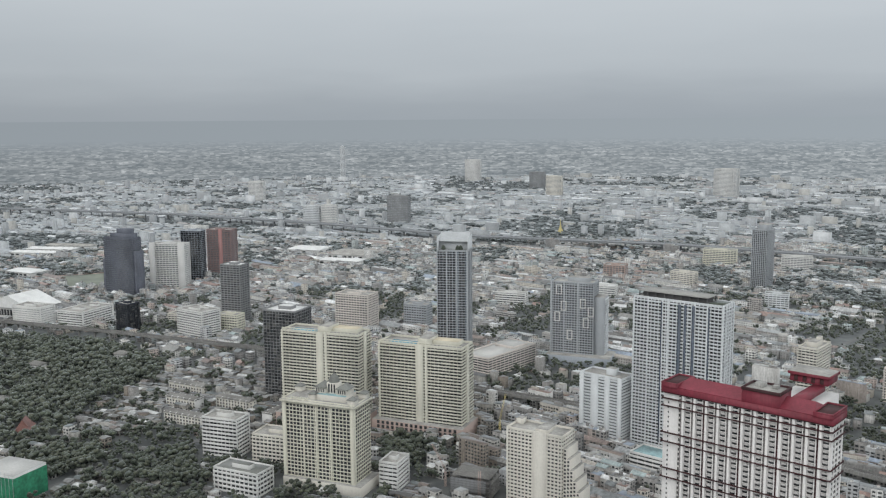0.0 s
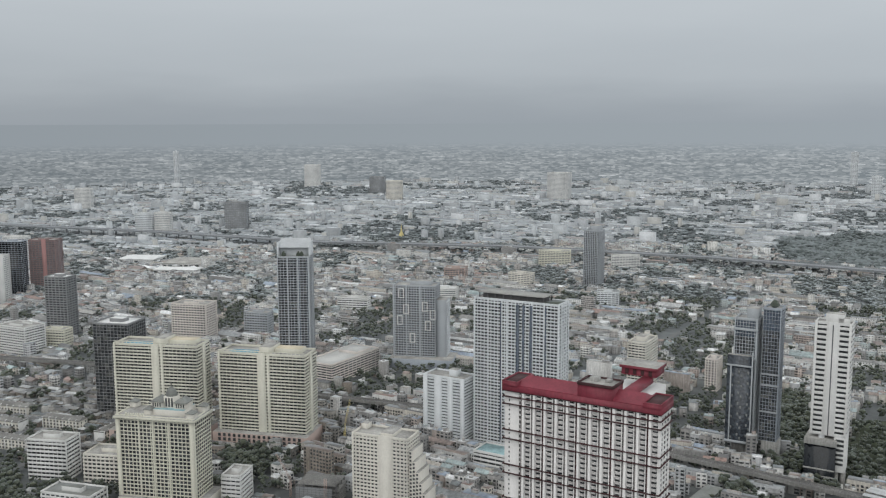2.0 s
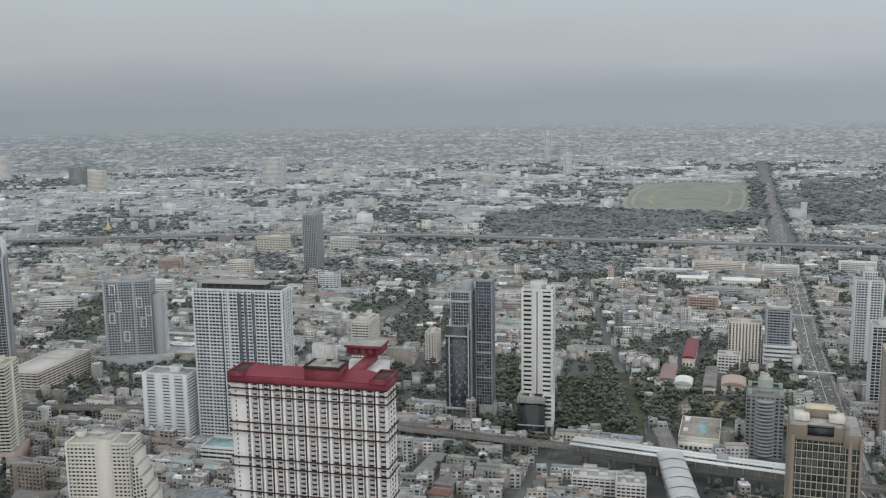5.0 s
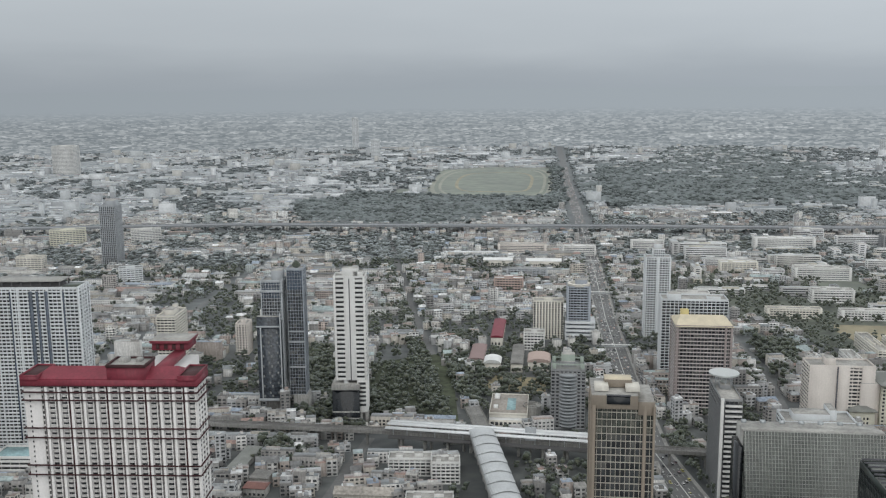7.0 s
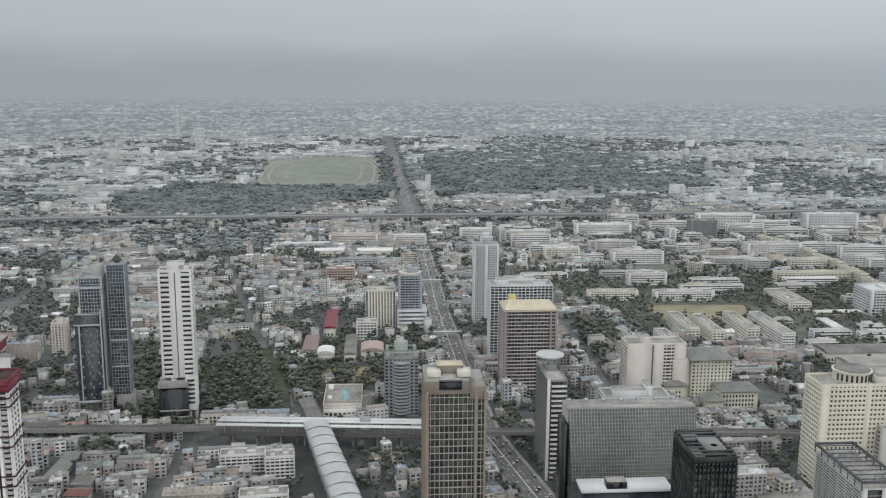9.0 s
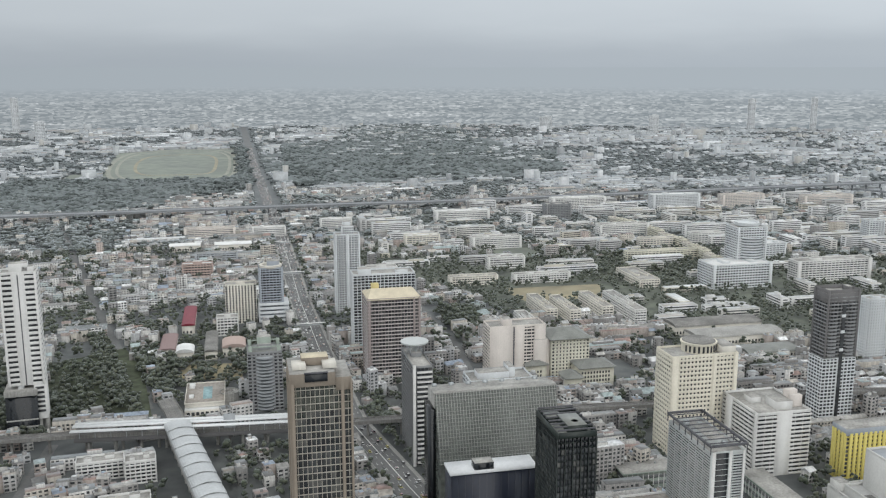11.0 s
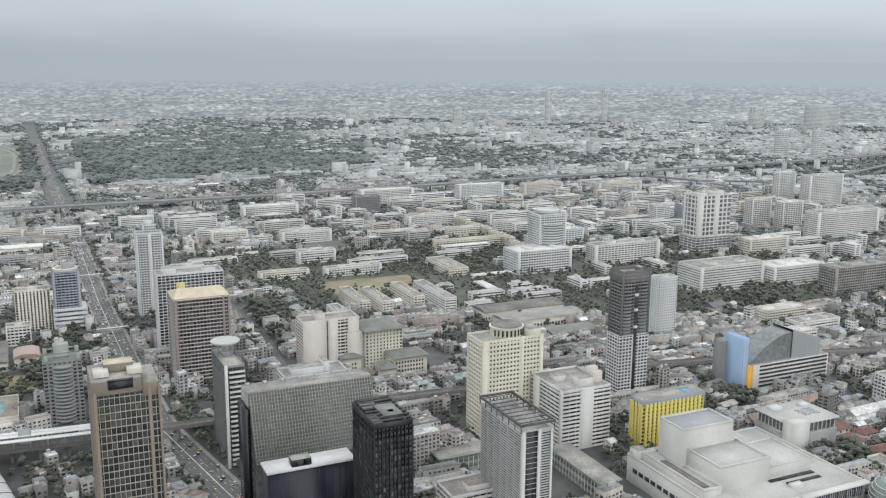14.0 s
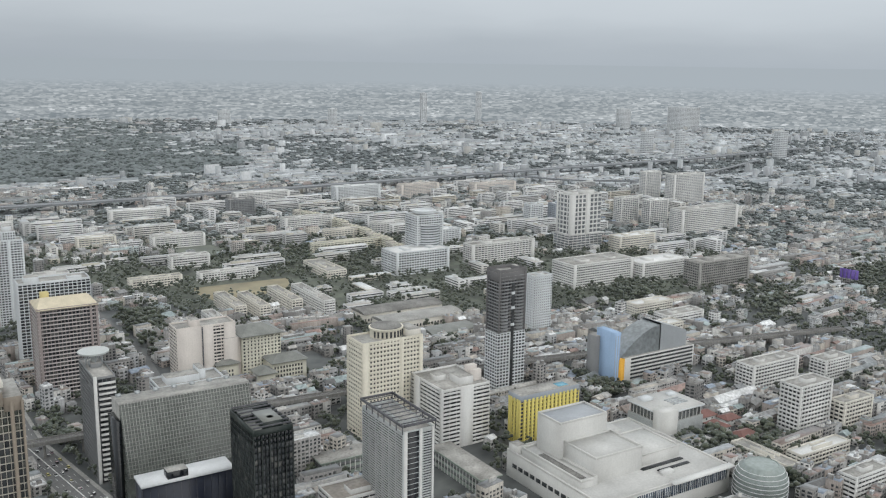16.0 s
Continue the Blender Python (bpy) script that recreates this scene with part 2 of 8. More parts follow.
FILL_WALLS = [(0.579, 0.574, 0.560), (0.386, 0.376, 0.362), (0.659, 0.659, 0.650), (0.279, 0.274, 0.270), (0.506, 0.469, 0.416), (0.419, 0.421, 0.424), (0.612, 0.603, 0.584), (0.260, 0.254, 0.248), (0.437, 0.371, 0.338), (0.535, 0.539, 0.543), (0.547, 0.514, 0.462), (0.381, 0.414, 0.409), (0.627, 0.618, 0.590), (0.416, 0.397, 0.378)]
FILL_ROOFS = [(0.193, 0.191, 0.189), (0.307, 0.303, 0.295), (0.142, 0.140, 0.137), (0.623, 0.626, 0.626), (0.227, 0.220, 0.208), (0.413, 0.413, 0.409), (0.232, 0.182, 0.163), (0.168, 0.168, 0.168), (0.289, 0.297, 0.301), (0.666, 0.666, 0.666), (0.217, 0.213, 0.205), (0.128, 0.126, 0.124), (0.352, 0.341, 0.322), (0.200, 0.212, 0.216), (0.280, 0.193, 0.166), (0.294, 0.348, 0.348), (0.250, 0.293, 0.358), (0.373, 0.341, 0.303), (0.276, 0.222, 0.195)]
M_FILLWALL = surf("lowrise_walls", FILL_WALLS, rough=0.85, rand="island", grain=(0.5, 0.15), coarse=(0.05, 0.15), streak=0.15, haze_sheen=0.3, windows=((3.4, 1.05, 0), (3.1, 0.95, 0), (0.10, 0.10, 0.10)))
M_NEARWALL = surf("house_walls", [(0.55, 0.54, 0.52), (0.32, 0.31, 0.30), (0.22, 0.215, 0.21), (0.46, 0.43, 0.385), (0.38, 0.385, 0.39), (0.27, 0.26, 0.25), (0.60, 0.59, 0.575), (0.34, 0.30, 0.275), (0.42, 0.415, 0.405)], rough=0.85, rand="island", grain=(0.5, 0.15), coarse=(0.05, 0.15), streak=0.2)
M_OLDWALL = surf("stained_timber_and_plaster", [(0.28, 0.265, 0.24), (0.20, 0.19, 0.175), (0.36, 0.35, 0.33), (0.24, 0.21, 0.18), (0.48, 0.47, 0.45), (0.30, 0.29, 0.28)], rough=0.85, rand="island", grain=(0.5, 0.25), coarse=(0.05, 0.2), streak=0.25)
# roof colours paled towards blue-grey: the haze is painted in
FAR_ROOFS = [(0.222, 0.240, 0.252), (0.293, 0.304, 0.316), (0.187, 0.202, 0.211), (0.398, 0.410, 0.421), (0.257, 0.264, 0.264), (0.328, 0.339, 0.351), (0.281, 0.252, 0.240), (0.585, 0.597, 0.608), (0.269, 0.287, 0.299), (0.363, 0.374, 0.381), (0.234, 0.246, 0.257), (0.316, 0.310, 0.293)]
M_LOWROOF = surf("dark_sheet_roofs", [(0.12, 0.12, 0.12), (0.17, 0.165, 0.155), (0.10, 0.10, 0.10), (0.22, 0.215, 0.205), (0.14, 0.14, 0.14), (0.30, 0.30, 0.295), (0.16, 0.13, 0.115), (0.19, 0.185, 0.18), (0.13, 0.145, 0.145), (0.52, 0.52, 0.51), (0.11, 0.105, 0.10), (0.25, 0.235, 0.21)], rough=0.6, rand="island", grain=(0.5, 0.3), coarse=(0.05, 0.25), haze_sheen=0.4)
# haze over the far city is put into these roof and wall colours
M_FARROOF = surf("haze_tinted_far_roofs", FAR_ROOFS, rough=0.6, rand="island", grain=(0.1, 0.2), coarse=(0.01, 0.2), haze_sheen=0.6, sheen_rough=0.5)
M_FARWALL = surf("haze_tinted_far_walls", [(0.513, 0.533, 0.547), (0.405, 0.419, 0.432), (0.648, 0.661, 0.675), (0.351, 0.365, 0.378), (0.486, 0.479, 0.459), (0.446, 0.459, 0.479)], rough=0.85, rand="island", grain=(0.2, 0.1), coarse=(0.02, 0.15), haze_sheen=0.3)
M_WOOD = surf("dark_wood_canopy", [(0.108, 0.124, 0.122)], rough=0.9, grain=(0.08, 0.5), coarse=(0.012, 0.25), haze_sheen=0.2)
# farthest leaves, blue-grey with painted-in haze
M_HAZELEAF = surf("haze_tinted_foliage", [(0.140, 0.158, 0.160), (0.150, 0.166, 0.166), (0.128, 0.146, 0.148)], rough=0.8, rand="island", grain=(0.2, 0.2), coarse=(0.01, 0.15), haze_sheen=0.3)
M_TOWERGLASS = surf("dark_blue_tower_glass", [(0.050, 0.058, 0.070)], rough=0.2, grain=(0.45, 0.6), coarse=(0.1, 0.35), spec=0.5)
M_BALCONY = plaster("grey_white_balcony_front", (0.50, 0.48, 0.47))
# dark colour for the shade inside recessed slots
M_SLOT = surf("recess_shade_paint", [(0.22, 0.205, 0.20)], rough=0.8, grain=(0.5, 0.4), coarse=(0.1, 0.2))
M_ROOMGLASS = surf("curtained_glass", [(0.09, 0.085, 0.085)], rough=0.4, grain=(0.5, 0.6), coarse=(0.1, 0.2), spec=0.3)
M_WARMWHITE = plaster("warm_white_paint", (0.76, 0.735, 0.72))
M_STONEGRID = plaster("pale_stone_grid", (0.44, 0.415, 0.365))
M_GREENISH = surf("grey_green_glass", [(0.065, 0.072, 0.064)], rough=0.25, grain=(0.4, 0.6), coarse=(0.1, 0.3), spec=0.5)
M_HOTELGLASS = surf("mixed_hotel_glass", [(0.030, 0.036, 0.032), (0.055, 0.062, 0.052), (0.09, 0.095, 0.08), (0.04, 0.046, 0.04), (0.13, 0.13, 0.11), (0.065, 0.075, 0.062)], rough=0.25, rand="object", grain=(0.6, 0.3), spec=0.5)
# glass greys lifted so that distant windows carry the haze in their colour
M_SOFTGLASS = surf("pale_haze_glass", [(0.13, 0.14, 0.15)], rough=0.4, grain=(0.25, 0.4), coarse=(0.08, 0.2), haze_sheen=0.3)
M_FARGLASS = surf("haze_tinted_far_glass", [(0.30, 0.315, 0.33)], rough=0.5, grain=(0.2, 0.2), coarse=(0.05, 0.2), haze_sheen=0.4)
M_WORNDECK = surf("worn_terrace_deck", [(0.33, 0.30, 0.27)], rough=0.85, grain=(0.4, 0.2), coarse=(0.06, 0.2))
M_PALEDECK = surf("pale_roof_membrane", [(0.52, 0.515, 0.50)], rough=0.7, grain=(0.5, 0.08), coarse=(0.05, 0.12))
M_FILLROOF = surf("lowrise_roofs", FILL_ROOFS, rough=0.6, rand="island", grain=(0.35, 0.35), coarse=(0.05, 0.3), haze_sheen=0.35, sheen_rough=0.5)


# ---- mesh helpers ----
def box_arrays(rows):
    """rows of (cx, cy, rot, w, d, z0, z1): vertices, quads (no underside) and wall lengths."""
    a = np.array(rows, dtype=float).reshape(-1, 7)
    n = len(a)
    c, s = np.cos(a[:, 2]), np.sin(a[:, 2])
    v = np.empty((n, 8, 3))
    for k, (sx, sy) in enumerate(((-1, -1), (1, -1), (1, 1), (-1, 1))):
        lx, ly = sx * a[:, 3] / 2, sy * a[:, 4] / 2
        for up in (0, 4):
            v[:, k + up, 0] = a[:, 0] + lx * c - ly * s
            v[:, k + up, 1] = a[:, 1] + lx * s + ly * c
            v[:, k + up, 2] = a[:, 6] if up else a[:, 5]
    quad = np.array([(0, 1, 5, 4), (1, 2, 6, 5), (2, 3, 7, 6), (3, 0, 4, 7), (4, 5, 6, 7)])
    f = (np.arange(n)[:, None, None] * 8 + quad[None]).reshape(-1, 4)
    return a, v.reshape(-1, 3), f


def quads_mesh(name, v, f, mats, index=None, uv=None):
    me = bpy.data.meshes.new(name)
    k = f.shape[1]
    me.vertices.add(len(v))
    me.vertices.foreach_set("co", np.asarray(v, dtype=np.float32).ravel())
    me.loops.add(f.size)
    me.loops.foreach_set("vertex_index", np.asarray(f, dtype=np.int32).ravel())
    me.polygons.add(len(f))
    me.polygons.foreach_set("loop_start", np.arange(0, f.size, k, dtype=np.int32))
    for m in mats:
        me.materials.append(m)
    if index is not None:
        me.polygons.foreach_set("material_index", np.asarray(index, dtype=np.int32))
    if uv is not None:
        me.uv_layers.new(name="UVMap").data.foreach_set("uv", np.asarray(uv, dtype=np.float32).ravel())
    me.update(calc_edges=True)
    return me


def boxes_mesh(name, rows, wall, roof=None, uv=False):
    a, v, f = box_arrays(rows)
    index = np.tile([0, 0, 0, 0, 1], len(a)) if roof else None
    co = None
    if uv:
        co = np.zeros((len(a), 5, 4, 2))
        for k in range(4):
            ln = a[:, 3] if k % 2 == 0 else a[:, 4]
            co[:, k, 1, 0] = co[:, k, 2, 0] = ln
            co[:, k, 2, 1] = co[:, k, 3, 1] = a[:, 6] - a[:, 5]
    return quads_mesh(name, v, f, [wall, roof] if roof else [wall], index, co)


def piece(name, mesh, parent, x=0, y=0, z=0, rz=0.0, label=""):
    ob = new(name, mesh)
    ob.parent = parent
    ob.location = (x, y, z)
    ob.rotation_euler = (0, 0, rz)
    if label:
        ob["label"] = label
    return ob


def part(name, rows, material, parent, label="", roof=None):
    """Boxes in the thing's own axes, as one part. rows of (cx, cy, w, d, z0, z1)."""
    return piece(name, boxes_mesh(name, [(x, y, 0, w, d, a, b) for x, y, w, d, a, b in rows], material, roof), parent, label=label)


def shape(name, verts, faces, material, parent, label=""):
    me = bpy.data.meshes.new(name)
    me.from_pydata(verts, [], faces)
    me.materials.append(material)
    me.update()
    return piece(name, me, parent, label=label)


def parts(name, rows, material, parent, label=""):
    """Boxes in the thing's own axes, each one a part of its own."""
    for r in rows:
        part(name, [r], material, parent, label)


def hip_roof(name, cx, cy, w, d, z, rise, material, parent, ridge=0.5, label=""):
    """A hipped roof with its eaves at z; ridge: its length as a share of the longer side."""
    if w >= d:
        r = ((-w * ridge / 2, 0), (w * ridge / 2, 0))
    else:
        r = ((0, -d * ridge / 2), (0, d * ridge / 2))
    v = [(cx - w / 2, cy - d / 2, z), (cx + w / 2, cy - d / 2, z), (cx + w / 2, cy + d / 2, z), (cx - w / 2, cy + d / 2, z)]
    v += [(cx + x, cy + y, z + rise) for x, y in r]
    v += [(x, y, z - 0.4) for x, y, _ in v[:4]]
    f = [(0, 1, 5, 4), (1, 2, 5), (2, 3, 4, 5), (3, 0, 4)] if w >= d else [(0, 1, 4), (1, 2, 5, 4), (2, 3, 5), (3, 0, 4, 5)]
    f += [(6, 7, 1, 0), (7, 8, 2, 1), (8, 9, 3, 2), (9, 6, 0, 3)]
    return shape(name, v, f, material, parent, label)


def lathe(name, profile, material, parent, cx=0, cy=0, seg=24, label="", squash=1.0):
    """A turned shape from (radius, z) pairs."""
    v, f = [], []
    for r, z in profile:
        v += [(cx + r * math.cos(2 * math.pi * k / seg), cy + squash * r * math.sin(2 * math.pi * k / seg), z) for k in range(seg)]
    for i in range(len(profile) - 1):
        for k in range(seg):
            k2 = (k + 1) % seg
            f.append((i * seg + k, i * seg + k2, (i + 1) * seg + k2, (i + 1) * seg + k))
    f.append(tuple(range((len(profile) - 1) * seg, len(profile) * seg)))
    return shape(name, v, f, material, parent, label)


def root(name, x, y, rot, label, category, group="", z=0.0):
    ob = new(name)
    ob.empty_display_size = 1.0
    ob.location, ob.rotation_euler = (x, y, z), (0, 0, radians(rot))
    return tagged(ob, label, category, group)


FOOT = []


def claim(x, y, rot, w, d, margin=4.0):
    FOOT.append((x, y, radians(rot), w / 2 + margin, d / 2 + margin))


def tower(name, label, x, y, rot, w, d, h, fh=3.2, band=0.45, bout=0.35, bay=3.6, pier=1.0, wall=M_WHITE, bandm=None, glass=M_CORE, solid=(), nwin=60, z0=0.0, parapet=1.4,
          plant=((0.0, 0.0, 0.35, 0.4, 4.5),), claimed=True, parent=None, roof=M_ROOFDECK, category="building", tanks=0, pout=0.0, winm=M_WINDOW):
    """A storeyed building: recessed glass core, a band at each floor, piers between the bays, panes in the bays of the front (-y) and side (+x)."""
    if len(label.split()) < 4:
        label += " with flat roof"
    ob = parent or root(name, x, y, rot, label, category)
    if claimed:
        claim(x, y, rot, w, d)
    bandm = bandm or wall
    grid = []
    close = math.hypot(x, y) < 760
    nwin = int(nwin * 0.48) if math.hypot(x, y) < 1000 else min(nwin, 1)
    rec = 0.35
    part("core", [(0, 0, w - 2 * rec, d - 2 * rec, z0, h - 0.2)], glass, ob, roof=roof)
    n = max(1, int(round((h - z0) / fh)))
    fh = (h - z0) / n
    if band > 0:
        bw, bd, t = w + 2 * bout, d + 2 * bout, rec + bout
        ring = boxes_mesh("floor_band", [(0, -bd / 2 + t / 2, 0, bw, t, 0, band * fh), (0, bd / 2 - t / 2, 0, bw, t, 0, band * fh),
                                         (-bw / 2 + t / 2, 0, 0, t, bd - 2 * t, 0, band * fh), (bw / 2 - t / 2, 0, 0, t, bd - 2 * t, 0, band * fh)], bandm)
        if math.hypot(x, y) < 1250:
            for i in range(n):
                piece("floor_band", ring, ob, z=z0 + i * fh)
        else:
            grid += [(cx, cy, gw, gd, z0 + i * fh, z0 + (i + band) * fh) for i in range(n) for cx, cy, gw, gd in
                     ((0, -bd / 2 + t / 2, bw, t), (0, bd / 2 - t / 2, bw, t), (-bw / 2 + t / 2, 0, t, bd - 2 * t), (bw / 2 - t / 2, 0, t, bd - 2 * t))]
    # parapet
    t = 0.5
    part("parapet", [(0, -d / 2 + t / 2, w, t, h - 0.9, h + parapet), (0, d / 2 - t / 2, w, t, h - 0.9, h + parapet), (-w / 2 + t / 2, 0, t, d - 2 * t, h - 0.9, h + parapet), (w / 2 - t / 2, 0, t, d - 2 * t, h - 0.9, h + parapet)], wall, ob)
    nx, ny = max(1, int(round(w / bay))), max(1, int(round(d / bay)))
    bx, by = w / nx, d / ny
    if pier > 0:
        pm = boxes_mesh("pier", [(0, 0, 0, pier, rec + pout, z0, h)], wall)
        pm2 = boxes_mesh("pier", [(0, 0, 0, rec + pout, pier, z0, h)], wall)
        for i in range(nx + 1):
            px = min(max(-w / 2 + i * bx, -w / 2 + pier / 2), w / 2 - pier / 2)
            for sy in (-1, 1):
                if close and sy < 0:
                    piece("pier", pm, ob, px, sy * (d / 2 - rec / 2 + pout / 2))
                else:
                    grid.append((px, sy * (d / 2 - rec / 2 + pout / 2), pier, rec + pout, z0, h - 0.003))
        for j in range(1, ny):
            for sx in (-1, 1):
                if close and sx > 0:
                    piece("pier", pm2, ob, sx * (w / 2 - rec / 2 + pout / 2), -d / 2 + j * by)
                else:
                    grid.append((sx * (w / 2 - rec / 2 + pout / 2), -d / 2 + j * by, rec + pout, pier, z0, h - 0.003))
    if grid:
        tagged(part("wall_grid", grid, wall, ob), kind="stuff")
    for side, u0, u1 in solid:
        if side == "front":
            part("wall_panel", [(-w / 2 + (u0 + u1) / 2 * w, -d / 2 - bout / 2 + 0.05, (u1 - u0) * w, bout + rec + 0.12, z0, h + parapet * 0.98)], wall, ob)
        else:
            part("wall_panel", [(w / 2 + bout / 2 - 0.05, -d / 2 + (u0 + u1) / 2 * d, bout + rec + 0.12, (u1 - u0) * d, z0, h + parapet * 0.98)], wall, ob)
    # panes, the highest floors as parts, the rest joined
    if nwin:
        wh, zo = fh * (1 - band) * 0.9, fh * (band + (1 - band) * 0.05)
        spots = []
        for i in range(n - 1, -1, -1):
            for k in range(nx):
                u = (k + 0.5) / nx
                if not any(s == "front" and a <= u <= b for s, a, b in solid):
                    spots.append((0, -w / 2 + u * w, -d / 2 + rec - 0.04, z0 + i * fh + zo))
            for k in range(ny):
                u = (k + 0.5) / ny
                if not any(s == "side" and a <= u <= b for s, a, b in solid):
                    spots.append((1, w / 2 - rec + 0.04, -d / 2 + u * d, z0 + i * fh + zo))
        pane = (boxes_mesh("window", [(0, 0, 0, bx - pier - 0.15, 0.08, 0, wh)], winm), boxes_mesh("window", [(0, 0, 0, 0.08, by - pier - 0.15, 0, wh)], winm))
        for side, px, py, pz in spots[:nwin]:
            piece("window", pane[side], ob, px, py, pz)
        if len(spots) > nwin:
            rest = [(px, py, 0, 0.08 if side else bx - pier - 0.15, by - pier - 0.15 if side else 0.08, pz, pz + wh) for side, px, py, pz in spots[nwin:]]
            tagged(piece("glazing", boxes_mesh("glazing", rest, M_WINDOWS), ob), kind="stuff")
    for px, py, pw, pd, ph in plant:
        part("plant_room", [(px * w, py * d, pw * w, pd * d, h - 0.2, h + ph)], wall, ob, roof=roof)
    for k in range(tanks):
        lathe("water_tank", [(1.6, h - 0.2), (1.6, h + 2.6), (0.6, h + 3.2)], M_TANK, ob, (0.22 - 0.12 * k) * w, 0.22 * d, seg=12)
    return ob


# ---- ground, distance, roads ----
def flat(name, pts, z, material, label, category="ground", kind="structure"):
    me = bpy.data.meshes.new(name)
    me.from_pydata([(x, y, z) for x, y in pts], [], [tuple(range(len(pts)))])
    me.materials.append(material)
    ob = new(name, me)
    return tagged(ob, label, category, kind=kind)


flat("ground", [(-6000, -6000), (6000, -6000), (6000, 6000), (-6000, 6000)], 0.0, M_GROUND, "grey city ground of streets and yards")

FAR_R = 4930.0


def far_city():
    """The far plain in painted haze, past all that is built: a glowing ring round the place, out to the horizon."""
    m = bpy.data.materials.new("hazy_distance")
    m.use_nodes = True
    n, l = m.node_tree.nodes, m.node_tree.links
    n.clear()
    out, em = n.new("ShaderNodeOutputMaterial"), n.new("ShaderNodeEmission")
    geo, sep = n.new("ShaderNodeNewGeometry"), n.new("ShaderNodeSeparateXYZ")
    l.new(geo.outputs["Position"], sep.inputs[0])

    def op(kind, a, b=None, c=None):
        q = n.new("ShaderNodeMath")
        q.operation = kind
        for i, v in enumerate((a, b, c)):
            if v is None:
                continue
            if isinstance(v, (int, float)):
                q.inputs[i].default_value = v
            else:
                l.new(v, q.inputs[i])
        return q.outputs[0]

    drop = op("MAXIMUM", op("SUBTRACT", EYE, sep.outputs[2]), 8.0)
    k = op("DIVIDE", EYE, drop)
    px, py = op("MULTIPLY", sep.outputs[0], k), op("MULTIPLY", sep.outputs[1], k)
    com = n.new("ShaderNodeCombineXYZ")
    l.new(px, com.inputs[0])
    l.new(py, com.inputs[1])
    vor = n.new("ShaderNodeTexVoronoi")
    vor.inputs["Scale"].default_value = 0.055
    vmap = n.new("ShaderNodeMapping")
    vmap.inputs["Scale"].default_value = (0.9, 0.9, 3.4)
    l.new(geo.outputs["Position"], vmap.inputs["Vector"])
    l.new(vmap.outputs[0], vor.inputs["Vector"])
    vs = n.new("ShaderNodeSeparateColor")
    l.new(vor.outputs["Color"], vs.inputs[0])
    big = n.new("ShaderNodeTexNoise")
    big.inputs["Scale"].default_value = 0.0016
    big.inputs["Detail"].default_value = 6.0
    l.new(com.outputs[0], big.inputs["Vector"])
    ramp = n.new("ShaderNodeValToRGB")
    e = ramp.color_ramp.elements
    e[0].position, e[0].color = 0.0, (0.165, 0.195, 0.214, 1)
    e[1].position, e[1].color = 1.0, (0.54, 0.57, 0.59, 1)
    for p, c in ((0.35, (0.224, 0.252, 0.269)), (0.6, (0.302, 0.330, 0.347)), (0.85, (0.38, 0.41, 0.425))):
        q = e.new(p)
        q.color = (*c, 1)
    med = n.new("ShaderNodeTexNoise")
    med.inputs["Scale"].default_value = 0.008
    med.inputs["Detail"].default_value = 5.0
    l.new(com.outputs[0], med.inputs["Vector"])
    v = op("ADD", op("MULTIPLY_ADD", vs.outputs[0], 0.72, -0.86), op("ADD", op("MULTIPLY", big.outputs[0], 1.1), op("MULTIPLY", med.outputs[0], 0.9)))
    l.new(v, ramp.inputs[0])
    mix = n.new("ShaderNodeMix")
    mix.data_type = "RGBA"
    # haze painted into the emission, full towards the horizon
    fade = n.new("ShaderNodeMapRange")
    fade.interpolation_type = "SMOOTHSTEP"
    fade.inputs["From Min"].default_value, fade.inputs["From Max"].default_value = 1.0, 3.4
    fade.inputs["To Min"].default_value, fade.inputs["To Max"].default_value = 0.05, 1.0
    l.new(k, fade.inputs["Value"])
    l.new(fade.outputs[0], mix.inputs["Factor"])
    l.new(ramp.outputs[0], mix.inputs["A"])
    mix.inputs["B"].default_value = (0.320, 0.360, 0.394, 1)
    # painted brighter to one side, as the sky is
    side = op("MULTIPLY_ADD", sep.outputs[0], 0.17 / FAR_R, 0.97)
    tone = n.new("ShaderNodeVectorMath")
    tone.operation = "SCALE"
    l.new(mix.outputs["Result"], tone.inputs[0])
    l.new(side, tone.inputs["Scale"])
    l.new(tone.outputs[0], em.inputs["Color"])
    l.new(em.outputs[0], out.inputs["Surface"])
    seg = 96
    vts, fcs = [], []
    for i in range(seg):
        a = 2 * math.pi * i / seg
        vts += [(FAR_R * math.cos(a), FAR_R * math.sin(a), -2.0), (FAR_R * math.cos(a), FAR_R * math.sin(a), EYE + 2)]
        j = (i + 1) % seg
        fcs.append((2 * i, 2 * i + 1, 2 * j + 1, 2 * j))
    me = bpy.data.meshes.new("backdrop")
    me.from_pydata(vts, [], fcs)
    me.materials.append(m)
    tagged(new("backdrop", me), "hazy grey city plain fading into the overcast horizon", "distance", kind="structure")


far_city()

STRIPS = []


